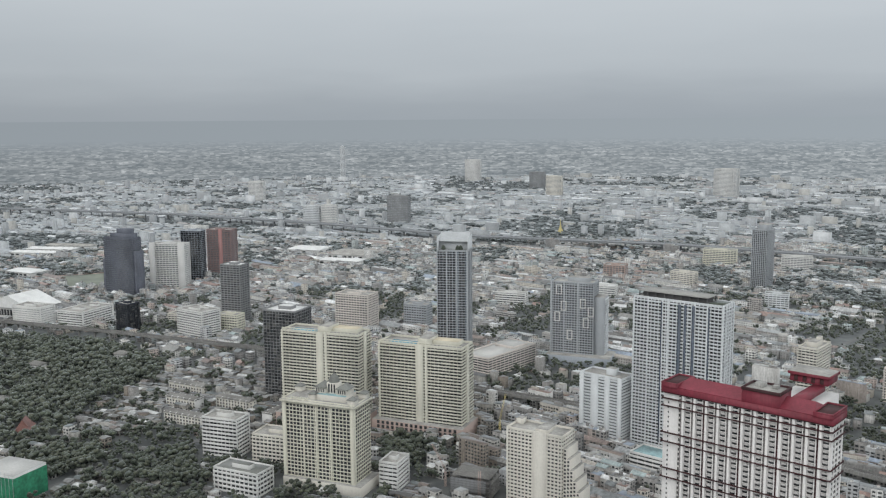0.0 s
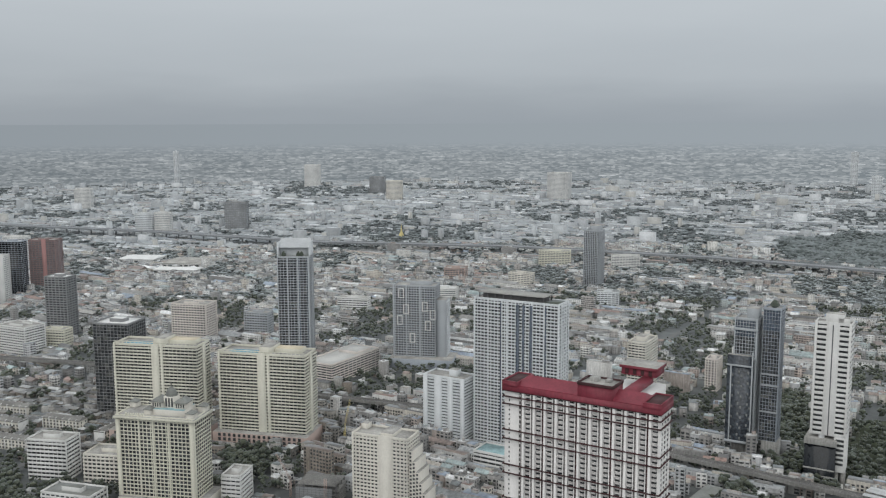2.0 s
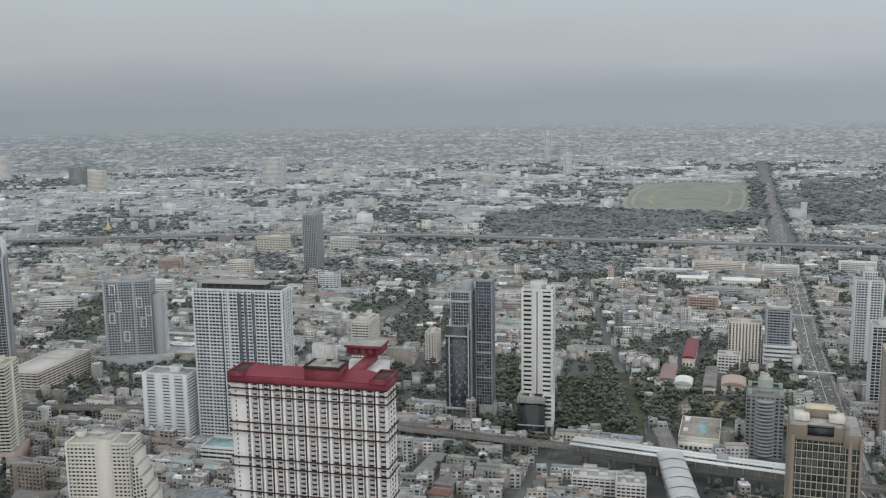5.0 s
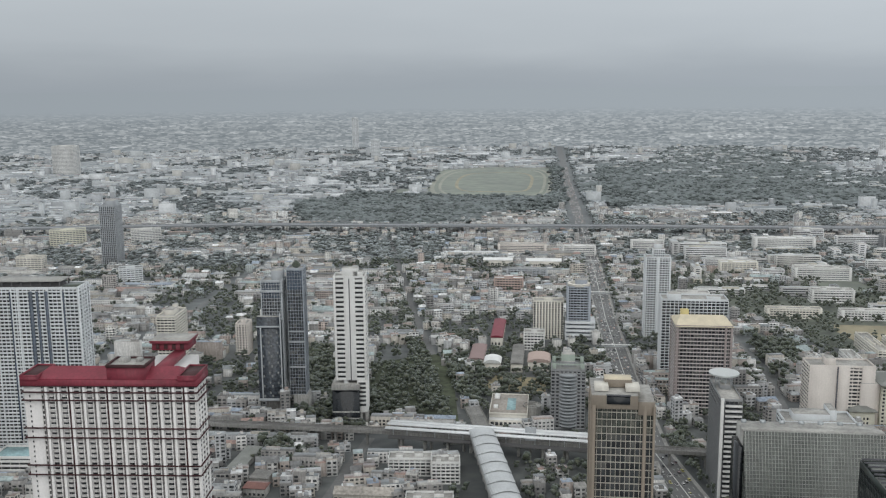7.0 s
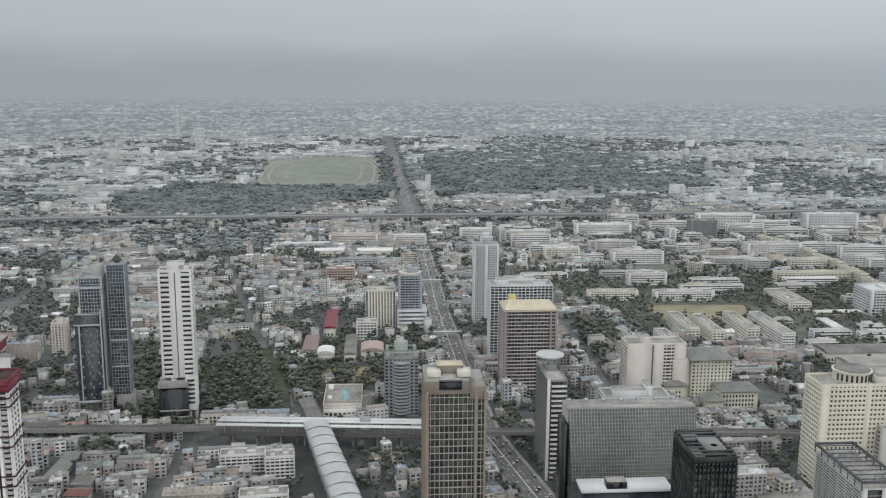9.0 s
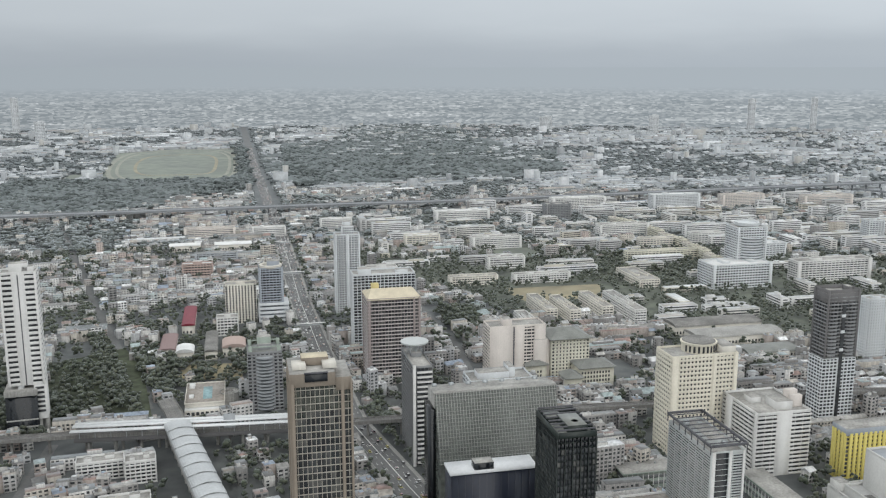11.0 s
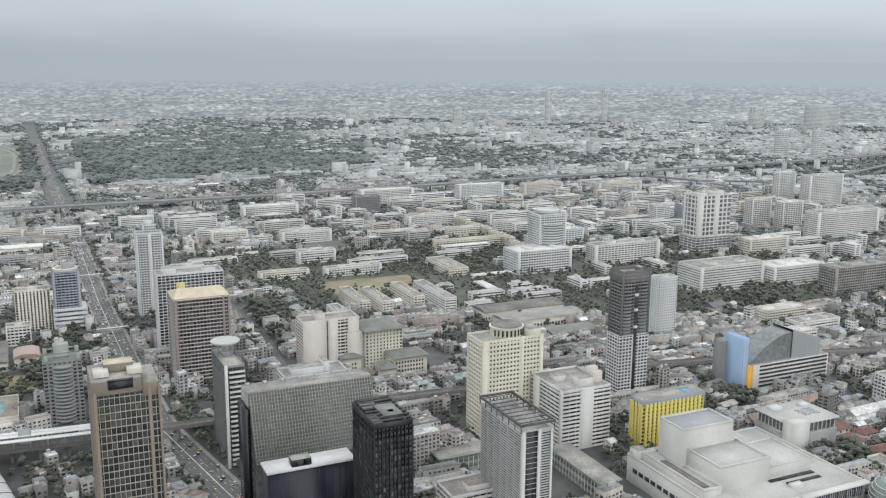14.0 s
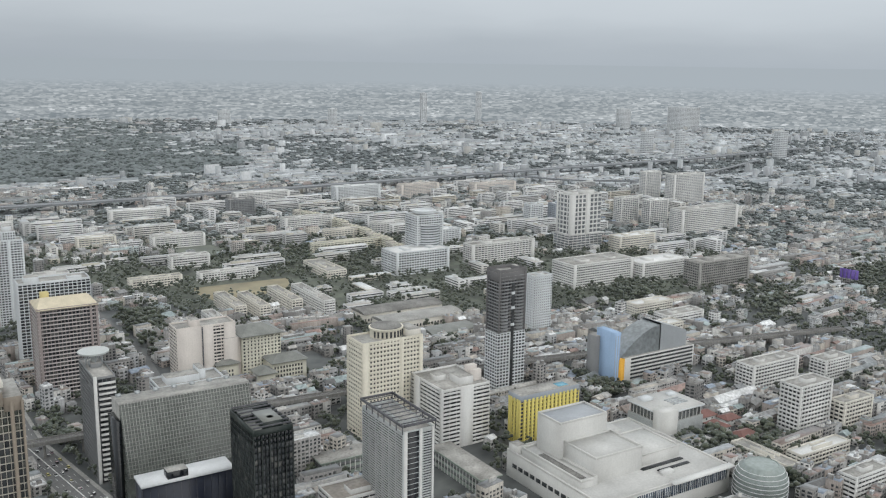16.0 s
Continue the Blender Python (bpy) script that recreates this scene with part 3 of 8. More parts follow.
def strip_mesh(name, pts, width, z0, z1, material):
    """A road or viaduct deck along a line, with depth."""
    v, f = [], []
    for i, p in enumerate(pts):
        a, b = Vector(pts[max(i - 1, 0)]), Vector(pts[min(i + 1, len(pts) - 1)])
        t = (b - a).normalized()
        nrm = Vector((-t.y, t.x)) * width / 2
        for q in (Vector(p) + nrm, Vector(p) - nrm):
            v += [(q.x, q.y, z0), (q.x, q.y, z1)]
    for i in range(len(pts) - 1):
        a, b = 4 * i, 4 * i + 4
        f += [(a + 1, a + 3, b + 3, b + 1), (a, a + 1, b + 1, b), (a + 3, a + 2, b + 2, b + 3), (a, b, b + 2, a + 2)]
    me = bpy.data.meshes.new(name)
    me.from_pydata(v, [], f)
    me.materials.append(material)
    STRIPS.append((pts, width / 2))
    return me


def along(pts, step, start=0.0):
    """Points and headings at even steps along a line."""
    left = start
    for a, b in zip(pts, pts[1:]):
        a, b = Vector(a), Vector(b)
        ln = (b - a).length
        while left < ln:
            p = a + (b - a) * left / ln
            yield p.x, p.y, math.atan2(b.y - a.y, b.x - a.x)
            left += step
        left -= ln


def side_line(pts, off):
    out = []
    for i, p in enumerate(pts):
        a, b = Vector(pts[max(i - 1, 0)]), Vector(pts[min(i + 1, len(pts) - 1)])
        t = (b - a).normalized()
        out.append((p[0] - t.y * off, p[1] + t.x * off))
    return out


AVENUE = [(400, 275), (470, 415), (532, 535), (638, 682), (803, 903), (972, 1118), (1140, 1335), (1304, 1550), (1847, 2263), (3278, 4111)]
tagged(new("road", strip_mesh("road", AVENUE, 25, 0.0, 0.12, M_ROAD)), "wide grey asphalt avenue running straight to the distance", "road", kind="structure")
for off in (-12.9, 12.9):
    pv = strip_mesh("pavement", side_line(AVENUE[1:8], off), 3.2, 0.0, 0.28, M_CONCRETE)
    tagged(new("pavement", pv), "pale concrete pavement with a kerb beside the avenue", "pavement", kind="structure")
marks = []
for off, dash, gap in ((-8.5, 4, 12), (-4.5, 4, 12), (4.5, 4, 12), (8.5, 4, 12), (0.0, 9, 9)):
    for x, y, a in along(side_line(AVENUE[:8], off), gap):
        marks.append((x, y, a, dash, 0.35 if off else 0.9, 0.12, 0.16))
tagged(new("road_marking", boxes_mesh("road_marking", marks, M_PAINT)), "white painted lane lines on the avenue", "road marking", kind="structure")
LANES = [([(938, 1700), (877, 1641), (726, 1325), (608, 1075), (520, 873), (441, 700)], 8), ([(150, 470), (300, 640), (345, 690)], 9), ([(520, 330), (640, 470), (760, 600), (930, 830)], 9), 
         ([(-450, 640), (-330, 830), (-200, 1010), (60, 1400)], 8), ([(150, 1000), (420, 1330), (700, 1700)], 7)]
for pts, wd in LANES:
    tagged(new("lane", strip_mesh("lane", pts, wd, 0.0, 0.08, M_ROAD)), "narrow grey side street between houses", "street", kind="structure")


def viaduct(name, label, pts, width, top, thick, step, column, category, rail=True, material=M_CONCRETE, tracks=False):
    ob = tagged(new(name), label, category)
    piece("deck", strip_mesh("deck", pts, width, top - thick, top, material), ob)
    cm = boxes_mesh("column", [(0, 0, 0, column, column, 0, top - thick), (0, 0, 0, 1.6, width * 0.75, top - thick - 1.4, top - thick)], material)
    for x, y, a in along(pts, step, step / 2):
        piece("column", cm, ob, x, y, 0, a)
    if rail:
        for off in (-width / 2 + 0.2, width / 2 - 0.2):
            piece("parapet", strip_mesh("parapet", side_line(pts, off), 0.4, top, top + 1.1, material), ob)
            STRIPS.pop()
    if tracks:
        for off in (-width * 0.23, width * 0.23):
            piece("track_bed", strip_mesh("track_bed", side_line(pts, off), width * 0.30, top, top + 0.25, M_DARKCONC), ob)
            STRIPS.pop()
            for q in (-0.75, 0.75):
                piece("rail", strip_mesh("rail", side_line(pts, off + q), 0.16, top + 0.25, top + 0.42, M_STEEL), ob)
                STRIPS.pop()
    return ob


SKYTRAIN = [(-1100, 1290), (-785, 1213), (-621, 1173), (-379, 1104), (-98, 960), (10, 915), (120, 850), (225, 769), (347, 668), (511, 513), (631, 408), (706, 338), (839, 225), (904, 151), (1010, 20), (1100, -90)]
viaduct("skytrain_viaduct", "grey concrete elevated railway on single columns", SKYTRAIN, 9.5, 14.0, 1.9, 28, 2.0, "railway viaduct", material=M_DECKGREY, tracks=True)
EXPRESS = [(-1900, 2850), (-1200, 2690), (-695, 2484), (-227, 2232), (235, 2120), (655, 1905), (871, 1740), (1160, 1530), (1304, 1425), (1586, 1200), (2101, 856), (2480, 600), (3000, 240), (3600, -100)]
viaduct("expressway", "grey elevated expressway on concrete columns", EXPRESS, 27, 19.0, 2.8, 42, 2.8, "expressway", material=M_DECK)
EXP2 = [(2330, 620), (2300, 480), (2360, 330), (2600, 180), (3100, 40)]
viaduct("expressway_ramp", "curved grey concrete expressway ramp", EXP2, 14, 15.0, 2.2, 40, 2.4, "expressway ramp", material=M_DECK)

TURF = [(1826, 2992), (2053, 2975), (2198, 2795), (1688, 2139), (1554, 2028), (1440, 2121), (1303, 2250)]
flat("turf_field", TURF, 0.3, M_GRASS, "wide pale green racecourse grass in the haze", "grass field")
flat("scrub_plot", [(350, 735), (445, 890), (530, 880), (500, 800), (425, 670)], 0.25, M_SCRUB, "overgrown dark green vacant plot", "vacant plot")
flat("playing_field", [(1000, 705), (1105, 640), (1066, 588), (975, 655)], 0.25, M_DRYGRASS, "dry brownish school sports ground", "sports ground")
flat("school_lawn", [(505, 750), (545, 705), (582, 735), (540, 778)], 0.25, M_DRYGRASS, "worn grass school yard with brown patches", "school yard")
def inset(poly, share, rounds=3):
    """The outline drawn in towards its middle, with its corners rounded off; closed."""
    cx, cy = sum(p[0] for p in poly) / len(poly), sum(p[1] for p in poly) / len(poly)
    out = [(cx + (x - cx) * share, cy + (y - cy) * share) for x, y in poly]
    for _ in range(rounds):
        out = [q for a, b in zip(out, out[1:] + out[:1]) for q in ((0.75 * a[0] + 0.25 * b[0], 0.75 * a[1] + 0.25 * b[1]), (0.25 * a[0] + 0.75 * b[0], 0.25 * a[1] + 0.75 * b[1]))]
    return out + out[:1]


M_SAND = surf("pale_sand_track", [(0.25, 0.245, 0.19)], rough=0.9, grain=(0.05, 0.15), coarse=(0.01, 0.15), haze_sheen=0.25)
for share, width, mat in ((0.97, 14, M_SAND), (0.86, 9, M_SAND), (0.62, 10, M_DRYGRASS)):
    tagged(new("race_track", strip_mesh("race_track", inset(TURF, share), width, 0.3, 0.5, mat)), "sandy oval race track on the grass", "race track", kind="structure")
    STRIPS.pop()


def footbridge(x, y, a):
    """A covered pedestrian bridge across the avenue."""
    ob = root("footbridge", x, y, math.degrees(a) + 90, "pale concrete pedestrian bridge over the avenue", "footbridge")
    part("deck", [(0, 0, 36, 3, 5.4, 5.9)], M_CONCRETE, ob)
    part("roof", [(0, 0, 36, 3.4, 8.4, 8.6)], M_SHEET, ob)
    for s in (-1, 1):
        part("railing", [(0, s * 1.45, 36, 0.12, 5.9, 7.0)], M_METAL, ob)
        part("pier", [(s * 15, 0, 1.2, 1.6, 0, 5.4)], M_CONCRETE, ob)
        part("stair", [(s * (19 + 1.2 * k), 0, 1.3, 2.4, 4.6 - 0.9 * k, 5.4 - 0.9 * k) for k in range(6)], M_CONCRETE, ob)


for (ax, ay), (bx, by), u in (((638, 682), (803, 903), 0.42), ((803, 903), (972, 1118), 0.45), ((972, 1118), (1140, 1335), 0.35), ((1140, 1335), (1304, 1550), 0.3)):
    footbridge(ax + (bx - ax) * u, ay + (by - ay) * u, math.atan2(by - ay, bx - ax))

# ---- the tall buildings ----
# crimson-roofed apartment slab
RED_MOD = [(10.5 + 7.04 * k) for k in range(12)]
RED = tower("apartment_slab", "white apartment tower with crimson roof and maroon double bands", 101, 514, -33.8, 95, 18, 143, fh=2.9, band=0.36, bout=0.05, bay=4.75, pier=0, wall=M_WARMWHITE, glass=M_ROOMGLASS, nwin=90, parapet=0.5, plant=(),
            solid=[("front", 0.0, 0.1)] + [("front", (u + 0.9) / 95, (u + 3.2) / 95) for u in RED_MOD] + [("side", 0.0, 0.2), ("side", 0.34, 0.42), ("side", 0.62, 0.7), ("side", 0.88, 1.0)])
for u in RED_MOD:
    # dark strip on the wall face paints the shade of a recess
    part("service_slot", [(u + 0.45 - 47.5, -9.15, 0.7, 0.2, 0, 142)], M_MAROON if int(u) % 3 == 0 else M_SLOT, RED, "dark vertical strip painted as a shaded recess")
    part("white_fin", [(u + 2.05 - 47.5, -9.75, 1.5, 0.7, 0, 142.6)], M_WARMWHITE, RED)
    part("corner_fin", [(u + 6.75 - 47.5, -9.5, 0.5, 0.6, 0, 142.6)], M_WARMWHITE, RED)
balc = boxes_mesh("balcony", [(0, 0, 0, 2.7, 0.9, 0, 1.05)], M_BALCONY)
low_balc = []
for c, u in enumerate(RED_MOD):
    for k in range(48):
        if k > 29:
            piece("balcony", balc, RED, u + 4.8 - 47.5, -9.5, 0.4 + 2.9 * k)
        else:
            low_balc.append((u + 4.8 - 47.5, -9.5, 2.7, 0.9, 0.4 + 2.9 * k, 1.45 + 2.9 * k))
tagged(part("lower_balconies", low_balc, M_BALCONY, RED), kind="stuff")
part("stair_window", [(3.2 - 47.5, -9.42, 0.7, 0.1, 3 + 2.9 * k, 4.1 + 2.9 * k) for k in range(47)], M_CORE, RED)
for z in (139, 134.5, 118.5, 113, 97, 91.5, 76, 70.5, 54, 49, 33, 28):
    bw, bd = 97.0, 19.6
    part("maroon_band", [(0, -bd / 2 - 0.2, bw, 0.6, z, z + 0.7), (0, bd / 2, bw, 0.5, z, z + 0.7), (-bw / 2, 0, 0.5, bd, z, z + 0.7), (bw / 2, 0, 0.5, bd, z, z + 0.7)], M_MAROON, RED, "maroon moulding")
part("roof_eave", [(0, 0, 97.5, 21, 143.2, 146.4)], M_REDROOF, RED, "crimson roof edge")
part("eave_shadow_board", [(0, 0, 97.1, 20.6, 142.6, 143.2)], M_MAROON, RED, "maroon board under the roof edge")
hip_roof("roof", 0, 0, 80, 19, 146.8, 4.6, M_REDROOF, RED, ridge=0.9, label="crimson hipped roof")
for sx in (-1, 1):
    part("roof_turret", [(sx * 43.5, 0, 10.0, 21.6, 146.3, 148.4)], M_REDROOF, RED, "crimson corner turret", roof=M_MAROON)
    part("turret_rim", [(sx * 43.5 + ox, oy, w, d, 148.3, 149.2) for ox, oy, w, d in ((0, -10.5, 10.4, 0.6), (0, 10.5, 10.4, 0.6), (-4.9, 0, 0.6, 20.4), (4.9, 0, 0.6, 20.4))], M_REDROOF, RED)
part("roof_box", [(10, -2, 21, 16, 146.5, 154)], M_REDROOF, RED, "crimson plant box on the roof", roof=M_ROOFDECK)
part("roof_box_rim", [(10, -10, 21.6, 0.8, 153.4, 155), (10, 6, 21.6, 0.8, 153.4, 155), (-0.5, -2, 0.8, 15.2, 153.4, 155), (20.5, -2, 0.8, 15.2, 153.4, 155)], M_MAROON, RED, "dark maroon parapet")
part("roof_tank", [(6, 0, 5, 5, 154, 156.4), (14, 1, 3, 4, 154, 155.8)], M_CONCRETE, RED)
part("rear_wing", [(14, 36, 26, 56, 0, 139)], M_WARMWHITE, RED, "white rear wing")
part("rear_roof", [(20, 30, 7, 40, 143, 146)], M_REDROOF, RED, "crimson rear roof beam")
part("rear_roof_box", [(14, 58, 22, 16, 146, 150.5), (14, 58, 24, 18, 150.3, 152)], M_REDROOF, RED, "maroon rear plant tower", roof=M_ROOFDECK)
rbw = boxes_mesh("vent_bay", [(0, 0, 0, 2.2, 0.3, 146.6, 149.8)], M_MAROON)
for k in range(4):
    piece("vent_bay", rbw, RED, 6.5 + 5 * k, 49.9)
claim(117, 540, -33.8, 30, 62)

# white tall tower behind
WT = tower("apartment_tower", "tall white residential tower with deep balconies and roof pergola", 101.5, 825, -31.8, 83.5, 24, 141, fh=3.05, band=0.42, bout=0.55, bay=3.5, pier=0.6, wall=M_COOLWHITE, nwin=240, plant=(), pout=0.3,
           solid=[("front", 0.0, 0.015), ("front", 0.395, 0.41), ("front", 0.69, 0.71), ("side", 0.0, 0.08)])
parts("blue_recess", [(3, -12.3, 3, 1.6, 30, 139), (8.5, -12.3, 2, 1.6, 30, 139), (16, -12.3, 2.6, 1.6, 30, 139), (-14, -12.3, 1.2, 1.6, 10, 139), (30, -12.3, 1.2, 1.6, 10, 139)], M_BLUEGLASS, WT)
parts("white_fin", [(-41 + 13.94 * k, -12.6, 1.1, 0.6, 0, 142) for k in range(7) if k not in (3, 4)], M_COOLWHITE, WT)
parts("side_fin", [(42.3, -11 + 5.5 * k, 1.0, 1.3, 0, 142) for k in range(5)], M_COOLWHITE, WT)
part("pergola", [(-6, 1, 66, 20, 146.2, 147)], M_CONCRETE, WT, "thin roof canopy")
part("pergola_post", [(-38 + 8 * k, -8, 0.8, 0.8, 141, 146.3) for k in range(9)] + [(-38 + 8 * k, 10, 0.8, 0.8, 141, 146.3) for k in range(9)], M_DARKGREY, WT)
part("roof_room", [(-6, 2, 60, 14, 141, 145)], M_DARKGREY, WT, "dark roof storey")
part("roof_garden", [(34, 0, 13, 18, 141, 142.2)], M_LEAF, WT, "green roof planting")

tower("condominium", "slim white-striped apartment block with stepped balconies", 38, 859, -33, 45, 23, 62, fh=2.9, band=0.55, bout=0.5, bay=5, pier=0.0, wall=M_COOLWHITE, glass=M_SOFTGLASS, nwin=0, solid=[("front", 0.0, 0.1), ("front", 0.27, 0.45), ("front", 0.6, 0.72), ("front", 0.9, 1.0)], plant=((0.1, 0.1, 0.2, 0.35, 6),), tanks=1)
LW = tower("condominium", "cream apartment block with stepped side and blank stair shaft", -19, 677, -24, 46, 22, 68, fh=2.85, band=0.5, bout=0.25, bay=3.0, pier=1.2, wall=M_PALECREAM, nwin=90, solid=[("front", 0.0, 0.03), ("front", 0.48, 0.72)], plant=((-0.42, 0.3, 0.12, 0.3, 4), (0.1, 0, 0.22, 0.7, 2.5)))
for k in range(5):
    zt = 60 - 8 * k
    part("stepped_bay", [(25.0 + 2.6 * k, 0, 2.7, 20, 0, zt)], M_PALECREAM, LW, roof=M_ROOFDECK)
    parts("balcony_recess", [(25.0 + 2.6 * k, -10.05, 1.5, 0.4, zt - 2.4 - 2.9 * j, zt - 0.9 - 2.9 * j) for j in range(int(zt / 2.9) - 1)], M_CORE, LW)

# cream tower with a classical crown
CR = tower("condominium", "cream condominium with classical crown and domed lantern", -196, 716, -14.4, 66, 29, 74, fh=3.1, band=0.26, bout=0.3, bay=3.3, pier=0.62, wall=M_CREAM, nwin=200, plant=(), pout=0.1,
           solid=[("front", 0.0, 0.05), ("front", 0.29, 0.31), ("front", 0.47, 0.49), ("front", 0.67, 0.69), ("front", 0.95, 1.0), ("side", 0.0, 0.08)])
part("cornice", [(0, 0, 69, 32, 72.5, 74.4)], M_CREAM, CR, roof=M_ROOFDECK)
for px, py in ((-8, -6), (30, -10), (30, 10), (-30, 10)):
    pv = part("pavilion", [(px, py, 6.5, 6.5, 74, 79)], M_PALECREAM, CR)
    hip_roof("pavilion_roof", px, py, 7.5, 7.5, 79, 2.5, M_TILE_GREEN, pv, 0.05)
part("crown_base", [(7, 2, 30, 20, 74, 79)], M_PALECREAM, CR, roof=M_TURQ)
for sx in (-1, 1):
    cw = part("crown_wing", [(7 + sx * 10, 2, 10, 12, 79, 84)], M_PALECREAM, CR)
    hip_roof("crown_wing_roof", 7 + sx * 10, 2, 11.5, 13.5, 84, 3.5, M_TILE_GREEN, cw, 0.4)
    parts("crown_window", [(7 + sx * 10 - 3 + 2 * k, -4.05, 0.9, 0.3, 80, 83) for k in range(4)], M_CORE, cw)
lantern = part("crown_tower", [(7, 2, 9, 9, 79, 88)], M_PALECREAM, CR)
parts("crown_opening", [(7 - 2.5 + 2.5 * k, -2.55, 1.3, 0.3, 80, 87) for k in range(3)], M_CORE, lantern)
lathe("dome", [(4.6, 88), (4.4, 90), (3.4, 92.5), (1.4, 94.5), (0.5, 95.2), (0.5, 97), (0.1, 99)], M_TILE_GREEN, lantern, 7, 2, seg=12, label="grey-green dome")
part("podium", [(4, 0, 72, 36, 0, 9)], M_PALECREAM, CR, roof=M_ROOFDECK)
part("roof_arch", [(-24 + 2.1 * k, -14.2, 1.0, 1.0, 74.4, 77) for k in range(8)], M_CREAM, CR)

# the beige twin slabs
for (bx, by, br, bw, bd, bh) in ((-134.8, 857, -15, 86, 30, 88), (-236, 868, -13, 84, 28, 95)):
    SB = tower("condominium", "beige twin condominium slab with stacked balconies and rooftop pool", bx, by, br, bw, bd, bh, fh=3.05, band=0.42, bout=0.8, bay=4.0, pier=0.3, wall=M_BEIGE, nwin=110, parapet=1.6, plant=(),
               solid=[("front", 0.0, 0.02), ("front", 0.46, 0.55), ("front", 0.57, 0.60), ("side", 0.4, 0.6)])
    part("stair_core", [(2, 2, 12, 22, bh, bh + 6)], M_BEIGE, SB, roof=M_ROOFDECK)
    part("roof_room", [(22, 4, 26, 14, bh, bh + 4)], M_CREAM, SB, roof=M_TILE_SAND)
    part("pool", [(-20, -4, 28, 9, bh, bh + 0.5)], M_POOL, SB, "pale blue rooftop pool")
    part("podium", [(0, -3, bw + 8, bd + 12, 0, 14)], M_SALMON, SB, roof=M_ROOFDECK)
    part("podium_opening", [(-bw / 2 + 3 + 5 * k, -bd / 2 - 9.1, 2.6, 0.4, 2 + 4.2 * j, 4.8 + 4.2 * j) for k in range(17) for j in range(3)], M_CORE, SB)
    part("roof_beam", [(0, -bd / 2 + 1, bw, 0.8, bh + 2.6, bh + 3.2)], M_BEIGE, SB)
    part("roof_column", [(-bw / 2 + 1 + 4 * k, -bd / 2 + 1, 0.5, 0.5, bh, bh + 2.7) for k in range(int(bw / 4))], M_BEIGE, SB)

# dark glass tower with a pale sloping crown
DT = tower("office_tower", "slender dark blue glass tower with pale sloped crown", -142, 1147, -2.7, 40, 34, 138, fh=3.3, band=0.25, bout=0.15, bay=4.0, pier=0.5, wall=M_GREY, glass=M_BLUEGLASS, nwin=90, plant=(), solid=[("front", 0.0, 0.03), ("front", 0.3, 0.34), ("front", 0.62, 0.66), ("front", 0.94, 1.0), ("side", 0.5, 0.7)])
part("crown_wall", [(-19.5, 0, 1, 30, 138, 156), (19.5, 0, 1, 30, 138, 156), (0, 6, 38, 16, 138, 150)], M_COOLWHITE, DT)
shape("crown_roof", [(-19, -8, 149), (19, -8, 149), (19, 10, 159), (-19, 10, 159), (-19, 12, 149), (19, 12, 149)], [(0, 1, 2, 3), (3, 2, 5, 4)], M_SHELL, DT, "pale sloped crown sheet")
for px in (-12, 6, 10):
    lathe("roof_shrub", [(1.0, 138), (3.0, 140), (2.2, 143), (0.6, 145)], M_LEAF, DT, px, -13, seg=7)

GT = tower("apartment_tower", "grey residential tower with white framed accents", 9, 1141, -14, 54, 30, 101, fh=3.05, band=0.42, bout=0.15, bay=3.4, pier=0.9, wall=M_GREY, bandm=M_GREY, glass=M_SOFTGLASS, nwin=110, solid=[("front", 0.0, 0.04), ("front", 0.3, 0.34), ("front", 0.62, 0.66)], plant=((0.1, 0.1, 0.5, 0.4, 5),))
for px, pz in ((-16, 86), (-10, 66), (-18, 52), (14, 70), (18, 46), (-2, 30), (24, 60)):
    part("white_frame", [(px - 3, -15.6, 0.9, 1.2, pz, pz + 12), (px + 3, -15.6, 0.9, 1.2, pz, pz + 12), (px, -15.6, 5.2, 1.2, pz, pz + 0.9), (px, -15.6, 5.2, 1.2, pz + 11.1, pz + 12)], M_WHITE, GT, "white box frame")
part("side_wing", [(33, 2, 13, 24, 0, 84)], M_GREY, GT, roof=M_ROOFDECK)
for k in range(26):
    part("wing_balcony", [(40.0, 2, 1.6, 20, 4 + 3.05 * k, 5.2 + 3.05 * k)], M_COOLWHITE, GT)
part("podium", [(10, -6, 80, 44, 0, 12)], M_BLUEGREY, GT, roof=M_ROOFDECK)

PK = tower("parking_garage", "pale striped parking garage with open decks", -81, 1094, -33, 40, 96, 24, fh=3.0, band=0.45, bout=0.3, bay=8, pier=0.5, wall=M_PINK, nwin=0, plant=((0.0, 0.25, 0.7, 0.3, 3),), roof=M_PALEDECK)

tower("apartment_tower", "slim grey residential tower with vertical fins", 344, 1690, -33, 28, 34, 104, fh=3.2, band=0.25, bout=0.1, bay=3.5, pier=1.2, wall=M_GREY, bandm=M_BLUEGREY, nwin=60, plant=((0.1, 0.0, 0.6, 0.6, 9),), pout=0.4)
tower("apartment_tower", "pale apartment block with rounded balconies", 255, 979, -33, 20, 40, 66, fh=3.0, band=0.5, bout=0.6, bay=4, pier=0.8, wall=M_PALECREAM, nwin=60, plant=((0.0, 0.0, 0.5, 0.5, 5), (0.1, 0.2, 0.2, 0.2, 8)))
tower("apartment_block", "beige and salmon apartment block with balconies", 345, 1010, -33, 14, 22, 36, fh=3.0, band=0.4, bay=4, pier=1.6, wall=M_PINK, nwin=20)
tower("apartment_block", "narrow tan apartment block with balconies", 372, 1005, -33, 12, 22, 34, fh=3.0, band=0.4, bay=4, pier=1.4, wall=M_TAN, nwin=20)
